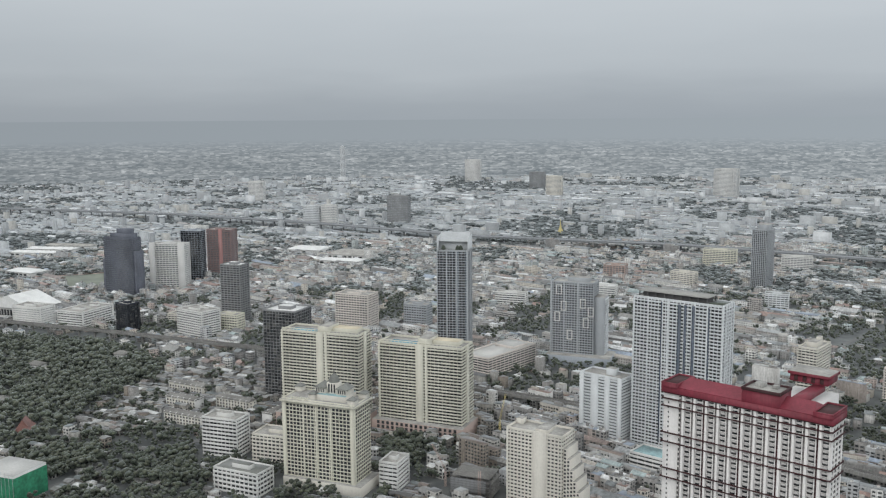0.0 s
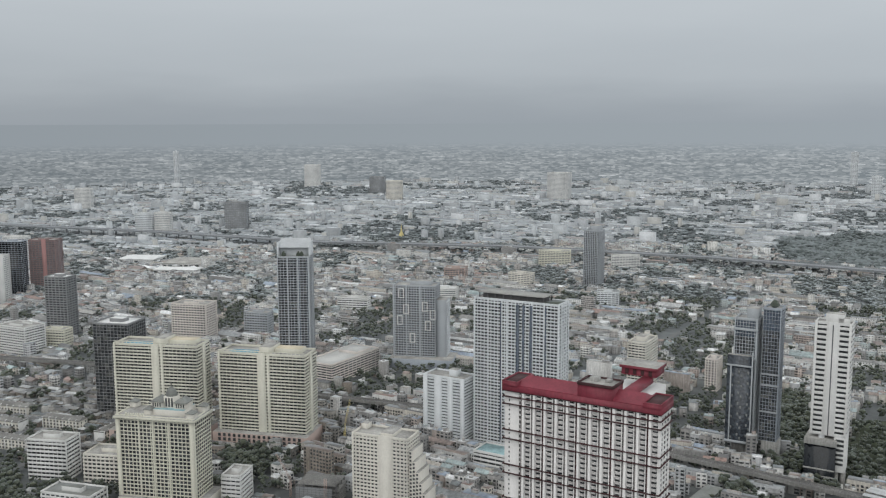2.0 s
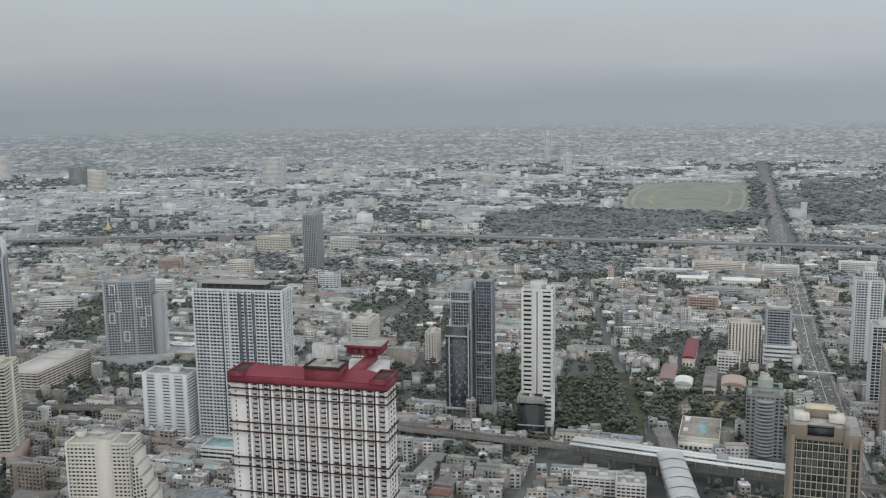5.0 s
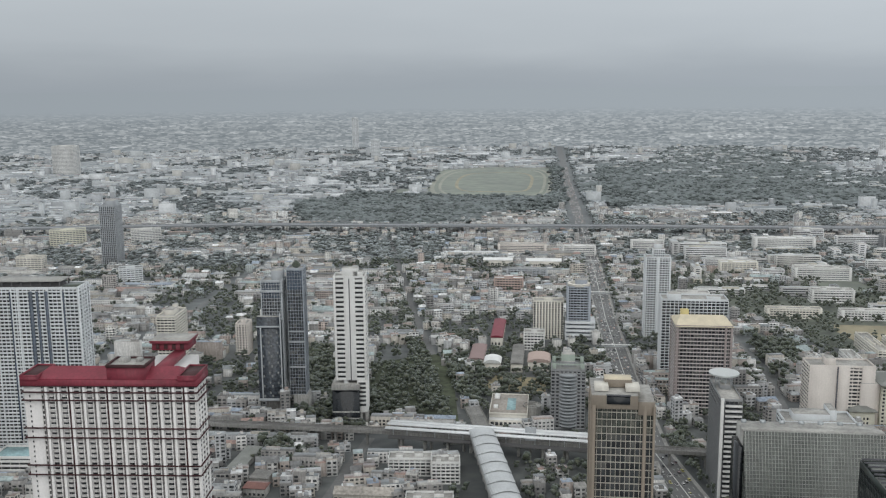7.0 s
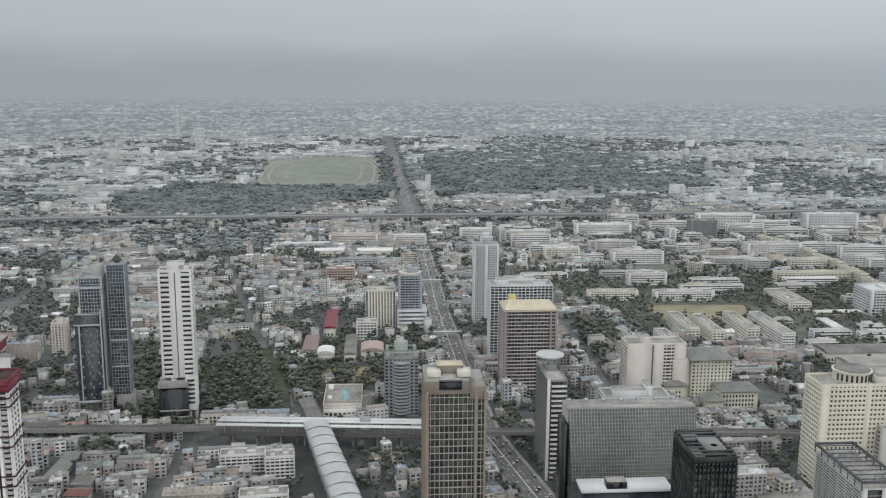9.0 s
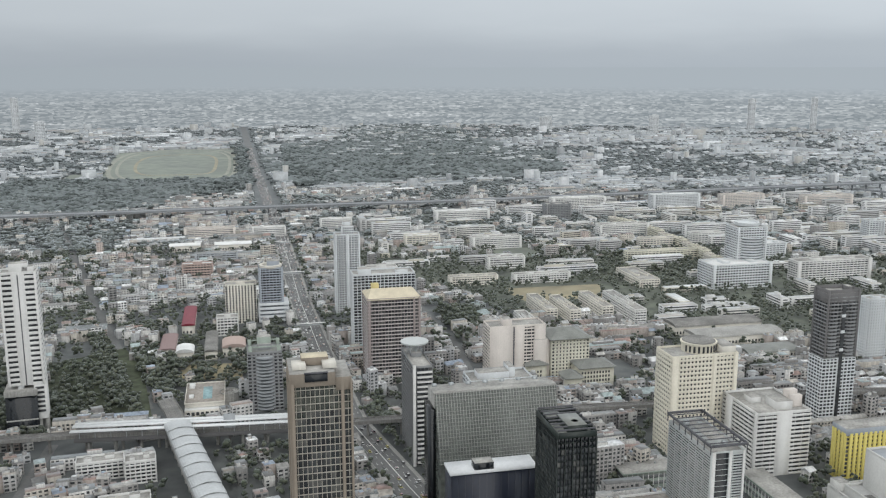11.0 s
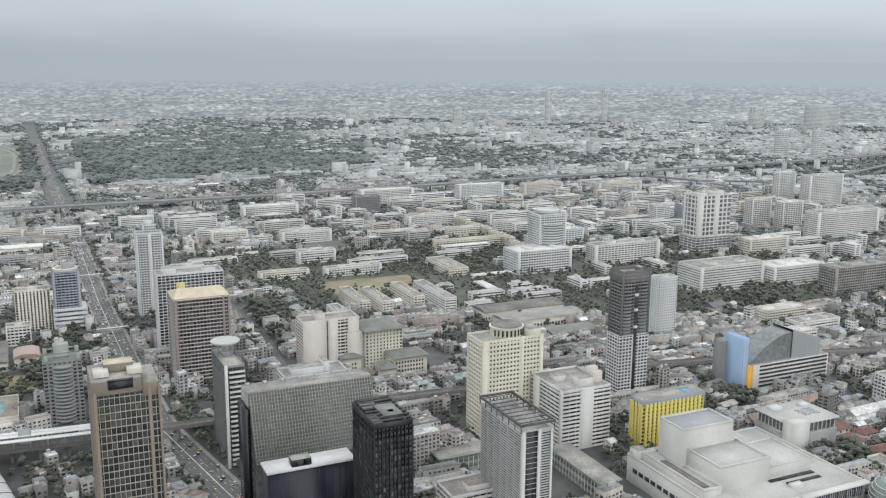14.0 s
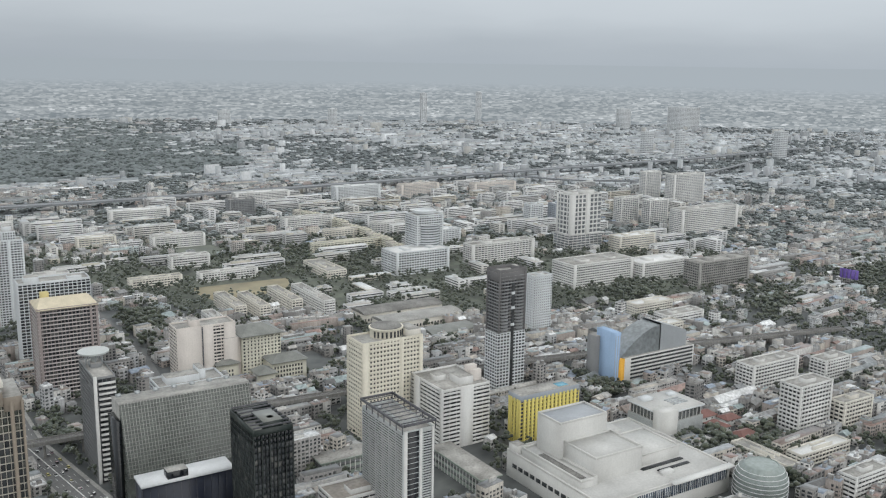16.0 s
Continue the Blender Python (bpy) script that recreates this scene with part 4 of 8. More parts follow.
tower("apartment_block", "cream apartment block with open galleries", 412, 1060, -33, 28, 16, 32, fh=3.0, band=0.45, bay=3.5, pier=1.2, wall=M_CREAM, nwin=24)
tower("apartment_block", "low white walk-up apartment block", 398, 985, -33, 26, 14, 17, fh=3.0, band=0.5, bay=4, pier=0.8, wall=M_WHITE, nwin=12, roof=M_SHEET)

# striped white hotel tower on a dark podium
ST = tower("hotel_tower", "white tower with black ribbon windows and stepped podium", 349, 730, -33, 28, 18, 138, fh=4.2, band=0.55, bout=0.15, bay=9.5, pier=0.8, wall=M_WHITE, nwin=0, z0=44, plant=((0.0, 0.1, 0.5, 0.5, 7), (0.25, 0.1, 0.3, 0.5, 4)), solid=[("front", 0.0, 0.07), ("front", 0.33, 0.67), ("front", 0.93, 1.0)])
part("shaft_groove", [(0, -9.65, 0.8, 0.3, 44, 137)], M_STEEL, ST)
part("tower_base", [(9.5, 0, 9, 18.2, 14, 44)], M_WHITE, ST)
parts("base_window", [(9.5, -9.3, 6.4, 0.3, 20 + 4 * k, 22 + 4 * k) for k in range(6)], M_CORE, ST)
part("podium", [(-5, 0, 24, 26, 0, 36)], M_BLACKGLASS, ST, roof=M_ROOFDECK)
part("podium_top", [(-5, 0, 25, 27, 36, 41)], M_CONCRETE, ST, roof=M_ROOFDECK)
part("podium_band", [(-5, -13.1, 24.5, 0.4, 9 + 6 * k, 10.2 + 6 * k) for k in range(2)], M_CONCRETE, ST)
parts("podium_leg", [(8, -6, 2.5, 4, 0, 14), (13, -6, 2.5, 4, 0, 14), (10, 5, 7, 6, 0, 14)], M_CONCRETE, ST)
lathe("water_tank", [(2.6, 41), (2.6, 46), (1.0, 47)], M_WHITEMETAL, ST, -5, -6, seg=14)

# dark glass condominium pair
GA = tower("apartment_tower", "dark glass condominium with pale framed edges", 303, 798, -33, 20, 21, 128, fh=3.2, band=0.14, bout=0.05, bay=2.6, pier=0.35, wall=M_GREY, glass=M_TOWERGLASS, winm=M_BLUEGLASS, nwin=150, z0=14, plant=((0.2, 0.1, 0.5, 0.6, 9),), solid=[("front", 0.0, 0.05), ("front", 0.92, 1.0)], tanks=0)
parts("frame_band", [(0, -10.9, 21, 0.9, z, z + 2.2) for z in (14, 92, 118)], M_GREY, GA)
part("white_fin", [(-11.5, -2, 2.4, 7, 36, 100)], M_WHITE, GA)
part("base", [(0, 0, 18, 19, 0, 14)], M_DARKCONC, GA)
part("lower_block", [(-3, -12.5, 22, 5, 16, 96)], M_TOWERGLASS, GA, "dark glass lower block", roof=M_ROOFDECK)
part("lower_frame", [(-3, -15.3, 23, 0.7, 16, 18), (-3, -15.3, 23, 0.7, 86, 87.5), (7.8, -15.3, 1.2, 0.7, 18, 100), (-10.5, -15.3, 1.2, 0.7, 18, 86)], M_GREY, GA, "pale lower frame")
parts("pane", [(-9 + 2.6 * i + (j % 3) * 0.4, -15.1, 1.6, 0.25, 19 + 3.2 * j, 21.4 + 3.2 * j) for i in range(7) for j in range(21) if (i * 7 + j * 5 + i * j) % 3 == 0], M_GREYGLASS, GA)
GB = tower("apartment_tower", "near-black glass condominium tower with roof trees", 321, 786, -33, 15, 18, 139, fh=3.2, band=0.1, bout=0.05, bay=2.6, pier=0.25, wall=M_BLUEGREY, glass=M_TOWERGLASS, winm=M_BLUEGLASS, nwin=150, z0=20, plant=(), solid=[("front", 0.95, 1.0)])
parts("frame_band", [(0, -9.4, 15.6, 0.7, z, z + 1.4) for z in (46, 70, 80)], M_GREY, GB)
part("base", [(2, -1, 14, 17, 0, 20)], M_CONCRETE, GB)
lathe("roof_shrub", [(1.5, 139), (4.5, 141), (3.0, 144), (0.8, 146)], M_LEAF, GB, 0, 0, seg=9)

# ---- along the avenue ----
BG = tower("office_tower", "blue-grey tower with a ringed crown beside the avenue", 707, 844, -128, 24, 28, 66, fh=3.2, band=0.42, bout=0.3, bay=4, pier=0.6, wall=M_BLUEGREY, nwin=60, z0=0, plant=(), solid=[("front", 0.0, 0.1), ("side", 0.0, 0.08), ("side", 0.9, 1.0)])
lathe("crown_ring", [(12.5, 66), (13.5, 67), (13.5, 69.5), (10.5, 69.6), (10, 66.5)], M_PALECREAM, BG, 0, 0, seg=28, label="pale crown ring")
part("crown_core", [(0, 3, 12, 14, 66, 74)], M_BLUEGREY, BG, roof=M_ROOFDECK)
for k in range(5):
    part("base_band", [(0.5, 2, 29, 36, 2 + 5 * k, 4.6 + 5 * k)], M_COOLWHITE, BG)
tower("apartment_tower", "cream apartment slab with brown window strips", 680, 868, -128, 18, 36, 47, fh=3.0, band=0.2, bout=0.1, bay=3.6, pier=2.0, wall=M_PALECREAM, nwin=60, plant=((0, 0, 0.3, 0.3, 4),), pout=0.25)
WS = tower("apartment_tower", "slender white residential tower with stepped top", 798, 806, -128, 20, 30, 98, fh=2.95, band=0.42, bout=0.5, bay=3.2, pier=1.0, wall=M_COOLWHITE, nwin=120, plant=(), solid=[("side", 0.0, 0.05), ("side", 0.46, 0.54), ("side", 0.94, 1.0)])
part("stepped_top", [(0, 1, 15, 14, 98, 109), (0, 0, 10, 9, 109, 114)], M_COOLWHITE, WS, roof=M_ROOFDECK)
parts("top_window", [(7.6, -4 + 2.6 * k, 0.4, 1.3, 99.5 + 3 * j, 101 + 3 * j) for k in range(5) for j in range(3)], M_CORE, WS)
tower("office_building", "low white side block with ribbon windows", 845, 850, -128, 16, 22, 24, fh=3.4, band=0.5, bay=8, pier=0.3, wall=M_WHITE, nwin=0)
LT = tower("apartment_tower", "tower of grey-blue lattice frames and glass", 706, 660, -128, 26, 66, 86, fh=3.2, band=0.22, bout=0.3, bay=4.0, pier=0.6, wall=M_COOLWHITE, glass=M_BLUEGLASS, nwin=150, plant=((0, -0.3, 0.5, 0.2, 5), (0.1, 0.3, 0.3, 0.2, 3)), pout=0.3)
BR = tower("office_tower", "brown-grey slab tower with sand-coloured hipped roof", 643, 590, -128, 40, 50, 84, fh=3.5, band=0.28, bout=0.5, bay=3.2, pier=0.5, wall=M_BROWN, bandm=M_BROWNBAND, nwin=130, plant=(), solid=[("front", 0.0, 0.12), ("front", 0.88, 1.0), ("side", 0.0, 0.04), ("side", 0.86, 0.9), ("side", 0.96, 1.0)], pout=-0.1)
hip_roof("roof", 0, 0, 42, 52, 84.5, 6.5, M_TILE_SAND, BR, ridge=0.75, label="sand-coloured hipped roof")
part("roof_box", [(-12, -14, 8, 7, 86, 93)], M_SOFTYELLOW, BR)
GO = tower("hotel_tower", "tan stone hotel tower with a pale window grid", 274, 296, -128, 24, 27, 164, fh=3.3, band=0.1, bout=0.1, bay=2.1, pier=0.24, wall=M_STONEGRID, glass=M_GREENISH, winm=M_HOTELGLASS, nwin=230, plant=(), parapet=0.3, pout=0.06)
parts("tan_pier", [(12.4, -12.9, 0.9, 1.6, 0, 164), (12.4, 9.0, 0.9, 1.5, 0, 164), (12.4, 13.0, 0.9, 1.0, 0, 164)], M_TAN, GO, "tan stone pier")
parts("tan_wall", [(-8.5, -13.8, 7.4, 0.9, 0, 164), (9.0, -13.8, 6.4, 0.9, 0, 164)], M_TAN, GO, "tan stone wall strip")
part("crown", [(0, -4.0, 25, 20, 162.5, 168.6)], M_TAN, GO, "tan crown wall", roof=M_ROOFDECK)
part("crown_step", [(0, 9.6, 24.6, 7.0, 160, 166)], M_TAN, GO, roof=M_ROOFDECK)
part("crown_recess", [(12.6, -2.5, 0.5, 10, 164.8, 168.7)], M_BLACKGLASS, GO)
part("crown_beam", [(12.8, -2.5, 0.5, 10.4, 168.5, 169.2)], M_STEEL, GO)
part("roof_box", [(4, -9.5, 8, 6, 169, 171.2), (4, 4, 8, 6, 169, 171.2)], M_PALECREAM, GO, "white roof box")
part("roof_room", [(-2, -2, 8, 12, 169, 172.5)], M_TAN, GO, roof=M_TILE_SAND)
OC = tower("apartment_tower", "grey-green tower with curved balconies and angled roof wings", 512, 624, -128, 26, 30, 54, fh=3.1, band=0.4, bout=0.2, bay=4, pier=1.6, wall=M_MIDGREY, nwin=50, plant=((0, 0, 0.4, 0.4, 6),))
for k in range(16):
    lathe("balcony", [(8.6, 3 + 3.1 * k), (8.6, 4.3 + 3.1 * k)], M_GREY, OC, 9.5, 0, seg=18)
part("roof_deck", [(0, 0, 24.6, 28.6, 53.9, 54.6)], M_TILE_GREEN, OC, "green roof deck")
parts("roof_frame", [(sx * 11, sy * 12.5, 2.0, 3.4, 54, 60) for sx in (-1, 1) for sy in (-1, 1)], M_PALEGREEN, OC, "pale green corner frame")
parts("roof_beam", [(11, 0, 1.0, 21.6, 58.6, 59.6), (-11, 0, 1.0, 21.6, 58.6, 59.6)], M_PALEGREEN, OC)
part("roof_box", [(-1, 0, 9, 12, 54.6, 66)], M_PALEGREEN, OC, roof=M_ROOFDECK)

# glass tower with a round helipad
GL = tower("office_tower", "dark glass office tower with white balconies and round helipad", 521, 452, -128, 50, 15, 79, fh=3.6, band=0.07, bout=0.06, bay=3.2, pier=0.12, wall=M_MIDGREY, glass=M_BLUEGLASS, nwin=110, plant=((-0.1, 0, 0.2, 0.5, 3),), parapet=0.8)
for k in range(20):
    part("balcony", [(25.7, 1.4, 1.6, 11.6, 2 + 3.8 * k, 3.3 + 3.8 * k)], M_WHITE, GL)
part("corner_pilaster", [(25.4, -6.6, 1.6, 2.2, 0, 80.5)], M_WHITE, GL, "white corner pilaster")
pad = lathe("helipad", [(2.2, 79), (2.2, 85.5), (10.4, 88.2), (11, 88.8), (11, 89.8)], M_LOUVRE, GL, -8, 0, seg=36, label="round pale helipad")
for k in range(8):
    part("helipad_strut", [(-8 + 6 * math.cos(k * 0.785), 6 * math.sin(k * 0.785), 0.5, 0.5, 79, 88)], M_METAL, pad)
# long low office behind it
tower("office_building", "white office block with ribbon glazing and roof planting", 585, 420, -128, 26, 52, 54, fh=3.6, band=0.4, bout=0.2, bay=8, pier=0.3, wall=M_COOLWHITE, glass=M_GREYGLASS, nwin=0, plant=((0, -0.1, 0.5, 0.5, 5), (-0.1, 0.2, 0.6, 0.1, 8)))

# sloping glazed hall and its dark front blocks
GH = root("glass_hall", 492, 358, -128, "long hall with a sloping grid facade of grey glass", "shopping hall")
claim(492, 356, -128, 40, 110)
part("body", [(-4, 1, 22, 86, 0, 83)], M_CONCRETE, GH, roof=M_ROOFDECK)
shape("slope", [(7, -42, 84), (7, 44, 84), (22, 44, 40), (22, -42, 40), (22, -42, 0), (22, 44, 0), (-4, -42, 0), (-4, 44, 0)], [(0, 3, 2, 1), (3, 4, 5, 2), (0, 6, 4, 3), (1, 2, 5, 7)], M_HALLGLASS, GH, "sloping grey-green glass facade")
bars = []
sl = math.hypot(15, 45)
rib = boxes_mesh("mullion", [(0, 0, 0, sl, 0.26, 0.0, 0.2)], M_MULLION)
for k in range(43):
    o = piece("mullion", rib, GH, 14.6, -41 + 2 * k, 62)
    o.rotation_euler = (0, math.atan2(45, 15), 0)
tran = boxes_mesh("transom", [(0, 1, 0, 0.26, 86, 0.0, 0.2)], M_MULLION)
for k in range(20):
    u = k / 19
    o = piece("transom", tran, GH, 7.2 + 15 * u, 0, 84.1 - 44 * u)
    o.rotation_euler = (0, math.atan2(45, 15), 0)
part("roof_edge", [(3, 1, 8, 87, 83.5, 84.8)], M_CONCRETE, GH, "pale roof edge", roof=M_ROOFDECK)
parts("roof_unit", [(-4, -40 + 12 * k, 2.6, 3.2, 86, 87.6) for k in range(7)], M_METAL, GH)
part("end_wall", [(0, -44, 20, 3.6, 0, 74)], M_BLACKGLASS, GH, "near-black glazed end wall")
NB = root("office_block", 431, 314, -128, "navy glass block with a white roof rim", "office building")
claim(431, 314, -128, 20, 56)
part("body", [(0, 0, 16, 54, 0, 59)], M_NAVYGLASS, NB)
part("rim", [(0, 0, 17, 55, 59, 60.6)], M_WHITEMETAL, NB, "bright white roof rim")
part("roof_box", [(3, -6, 8, 12, 60.5, 65)], M_BLACKGLASS, NB, "black roof box", roof=M_ROOFDECK)
part("joint", [(8.05, -27 + 4.5 * k, 0.12, 0.15, 0, 59) for k in range(13)], M_STEEL, NB)
DG = tower("office_tower", "black-green glass tower with open roof frame", 429, 260, -128, 37, 23, 101, fh=3.6, band=0.05, bout=0.0, bay=2.3, pier=0.1, wall=M_DARKGREEN, glass=M_BLACKGLASS, nwin=120, plant=((0.1, 0.1, 0.5, 0.5, 4), (-0.25, -0.2, 0.3, 0.4, 2.5)), parapet=2.5, winm=M_BLACKGLASS, roof=M_TILE_GREEN)
parts("fin", [(18.7, -11.5 + 4.6 * k, 0.5, 0.35, 10, 100) for k in range(6)], M_DARKGREEN, DG)
parts("roof_beam", [(-18 + 5 * k, 0, 0.6, 22, 104, 104.8) for k in range(8)], M_STEEL, DG)
lathe("roof_plants", [(2, 101), (5, 103), (2, 105)], M_LEAF, DG, 6, 3, seg=9)
DF = tower("office_tower", "office tower with dark roof frame and pale louvre bands", 526, 217, -128, 54, 23, 74, fh=1.75, band=0.42, bout=0.25, bay=9.0, pier=0.25, wall=M_LOUVRE, glass=M_GREENISH, nwin=120, plant=((0.05, 0, 0.5, 0.5, 4.0),), parapet=1.0, solid=[("side", 0.0, 0.1), ("side", 0.52, 0.58)])
part("dark_bay", [(26.9, -3.5, 0.8, 8.5, 0, 74)], M_BLACKGLASS, DF)
parts("bay_rung", [(27.4, -3.5, 0.3, 8.5, 4 + 3.5 * k, 4.25 + 3.5 * k) for k in range(20)], M_LOUVRE, DF)
parts("white_pilaster", [(27.0, -9.2, 1.0, 2.4, 0, 75), (27.0, 2.0, 1.0, 1.8, 0, 75), (27.0, 10.8, 1.0, 1.4, 0, 75)], M_WHITE, DF)
part("roof_frame", [(0, -12, 57, 1.0, 78.5, 80), (0, 12, 57, 1.0, 78.5, 80), (-28, 0, 1.0, 23, 78.5, 80), (28, 0, 1.0, 23, 78.5, 80)] + [(-24 + 6 * k, 0, 0.5, 23, 79, 79.6) for k in range(9)], M_STEEL, DF, "dark open roof frame")
part("frame_post", [(-28 + 8 * k, sy * 12, 0.5, 0.5, 74, 78.6) for k in range(8) for sy in (-1, 1)], M_STEEL, DF)
parts("roof_unit", [(-18 + 5 * k, -4 + 7 * (k % 2), 3.2, 3.0, 74, 77.4) for k in range(8)], M_METAL, DF)

# white balcony block, yellow hotel, white hall
WB = tower("apartment_block", "white apartment block with blank bays and balcony ribbons", 677, 233, -128, 50, 44, 49, fh=3.2, band=0.5, bout=0.4, bay=6, pier=0.3, wall=M_WHITE, nwin=40, plant=((0.2, 0.1, 0.3, 0.3, 6), (-0.1, -0.2, 0.2, 0.2, 4)), tanks=3, solid=[("front", 0.1, 0.3), ("front", 0.92, 1.0), ("side", 0.36, 0.64)])
part("stair_tower", [(6, 16, 5, 9, 49, 60), (13, 16, 4, 9, 49, 58)], M_PINK, WB)
YE = tower("hotel_building", "bright yellow hotel with grey top storey", 706, 161, -128, 16, 60, 38, fh=3.2, band=0.28, bout=0.2, bay=4.0, pier=2.5, wall=M_YELLOW, glass=M_SOFTGLASS, nwin=110, plant=((0.0, -0.2, 0.6, 0.25, 2.5), (0, 0.25, 0.5, 0.2, 1.5)), pout=0.5, parapet=0.3)
part("top_storey", [(0, 0, 16.8, 60.8, 36.5, 41.5)], M_BLUEGREY, YE, "grey top storey", roof=M_ROOFDECK)
part("roof_pool", [(1, 16, 8, 10, 41.5, 41.8)], M_POOL, YE)
WX = root("department_store", 622, 105, -128, "large blank white hall of stepped boxes", "department store")
claim(622, 100, -128, 106, 124)


def rim(x, y, w, d, z, t=0.9, up=1.0):
    """A low parapet round a flat roof."""
    return [(x, y - d / 2 + t / 2, w, t, z - 0.6, z + up), (x, y + d / 2 - t / 2, w, t, z - 0.6, z + up), (x - w / 2 + t / 2, y, t, d - 2 * t, z - 0.6, z + up), (x + w / 2 - t / 2, y, t, d - 2 * t, z - 0.6, z + up)]


M_COOLDECK = surf("blue_grey_roof_membrane", [(0.40, 0.42, 0.45)], rough=0.7, grain=(0.5, 0.06), coarse=(0.05, 0.1))
part("podium", [(2, 22, 104, 122, 0, 20)], M_STORE, WX, roof=M_PALEDECK)
part("podium_rim", rim(2, 22, 104, 122, 20), M_STORE, WX)
part("main_box", [(-20.8, -2.3, 26, 44, 19, 51)], M_STORE, WX, roof=M_COOLDECK)
part("main_rim", rim(-20.8, -2.3, 26, 44, 51.3), M_STORE, WX)
part("front_box", [(9.3, 1.2, 34, 43.4, 19, 37)], M_STORE, WX, roof=M_PALEDECK)
part("front_rim", rim(9.3, 1.2, 34, 43.4, 37.3), M_STORE, WX)
part("side_box", [(4, 43.5, 38, 41, 19, 28)], M_STORE, WX, roof=M_PALEDECK)
part("side_rim", rim(4, 43.5, 38, 41, 28.2, 0.6, 0.6), M_STORE, WX)
part("rear_block", [(-38, 34, 20, 40, 19, 25)], M_STORE, WX, roof=M_PALEDECK)
part("left_wing", [(-4, -28, 66, 15, 19, 25)], M_STORE, WX, roof=M_PALEDECK)
part("left_wing_rim", rim(-4, -28, 66, 15, 25.2, 0.8, 1.2), M_STORE, WX)
part("roof_terrace", [(2, -30, 46, 5, 25.1, 25.4)], M_DARKCONC, WX, "dark sunken roof terrace")
part("stair_box", [(-44, -34, 10, 8, 19, 26)], M_STORE, WX, roof=M_ROOFDECK)
parts("roof_slot", [(27.5, 42, 3.4, 40, 20.1, 20.7), (35, 46, 3.0, 30, 20.1, 20.7)], M_CORE, WX, "dark roof slot")
part("roof_unit", [(40, 34, 5, 10, 20, 22.4)], M_WHITE, WX)
parts("roof_vent", [(-20 + 3 * k, 74, 1.6, 1.6, 20, 21.4) for k in range(6)], M_METAL, WX)
part("eave", [(55, 54, 6, 60, 20.4, 21.4)], M_WHITE, WX, "thin white roof edge")
parts("strip_window", [(54.1, -4 + 8 * k, 0.5, 7.2, 11, 18.4) for k in range(11)], M_BLUEGLASS, WX)
parts("mullion", [(54.5, -4 + 8 * k + 1.8 * q, 0.4, 0.25, 11, 18.4) for k in range(11) for q in (-1, 0, 1)], M_WHITEMETAL, WX)
parts("ledge_window", [(-40 + 7 * k, -39.1, 5, 0.4, 9, 12) for k in range(13)], M_CORE, WX)
W2 = root("office_block", 755, 68, -128, "square grey-white block with louvred screens and glazed top storey", "office building")
claim(755, 68, -128, 42, 52)
part("body", [(0, 0, 38, 48, 0, 15.5)], M_GREY, W2, roof=M_ROOFDECK)
parts("louvre", [(0, -24.3, 38.6, 0.5, 0.6 + 1.0 * k, 1.15 + 1.0 * k) for k in range(15)] + [(19.3, 0, 0.5, 48.2, 0.6 + 1.0 * k, 1.15 + 1.0 * k) for k in range(15)], M_LOUVRE, W2)
part("glazed_storey", [(0, 0, 35, 45, 15.4, 23.5)], M_GREYGLASS, W2, "dim glazed top storey")
parts("post", [(-18 + 4 * k, -23.2, 0.5, 0.5, 15.5, 23.5) for k in range(10)] + [(18.2, -22 + 4.4 * k, 0.5, 0.5, 15.5, 23.5) for k in range(11)], M_WHITE, W2)
part("roof_slab", [(0, 0, 40, 50, 23.5, 25)], M_COOLWHITE, W2, roof=M_PALEDECK)
part("shaft", [(16.5, -17, 11, 17, 0, 26.4)], M_STORE, W2, "blank white corner shaft")
parts("roof_skylight", [(-2 + 3.4 * k, 8, 1.4, 16, 25, 25.7) for k in range(4)], M_METAL, W2)
parts("roof_unit", [(-12, -12, 8, 10, 25, 27.4), (-10, 16, 6, 8, 25, 26.6)], M_COOLWHITE, W2)
lathe("conservatory", [(18.5, 0), (19, 12), (18.2, 18), (16, 23), (12.5, 26), (11.5, 26.3), (11.2, 25.8), (5, 26)], M_PALEGLASS, tagged(new("glass_dome"), "round glazed rotunda with horizontal ribs", "glass rotunda"), 652, -10, seg=40)
claim(652, -10, 0, 40, 40)
gd = bpy.data.objects["glass_dome"]
for k in range(8):
    z = 2 + 3 * k
    r = 19.1 if z < 14 else 19.1 - (z - 13) ** 2 * 0.034
    lathe("rib", [(r + 0.15, z), (r + 0.15, z + 0.4)], M_WHITEMETAL, gd, 652, -10, seg=40)

CT = tower("hotel_tower", "cream hotel with a colonnaded drum on its roof", 671, 288, -128, 28, 56, 80, fh=3.6, band=0.55, bout=0.12, bay=3.2, pier=1.5, wall=M_WARMCREAM, nwin=160, plant=(), solid=[("side", 0.0, 0.1), ("side", 0.62, 0.68), ("side", 0.94, 1.0)], pout=0.06)
drum = lathe("drum", [(12.5, 80), (12.5, 86.5), (13.3, 86.7), (13.3, 88), (12, 88.2), (12, 87.2)], M_WARMCREAM, CT, -2, 2, seg=36, label="cream roof drum", squash=1.1)
lathe("drum_roof", [(13.0, 88.3), (12.6, 88.9), (0.5, 89.1)], M_DARKCONC, drum, -2, 2, seg=24)
parts("drum_opening", [(-2 + 12.3 * math.cos(a), 2 + 13.5 * math.sin(a), 1.4, 1.4, 81, 86) for a in [-1.2 + 0.26 * k for k in range(13)]], M_CORE, drum)
part("roof_block", [(2, 21, 20, 12, 80, 86)], M_PALECREAM, CT, roof=M_ROOFDECK)

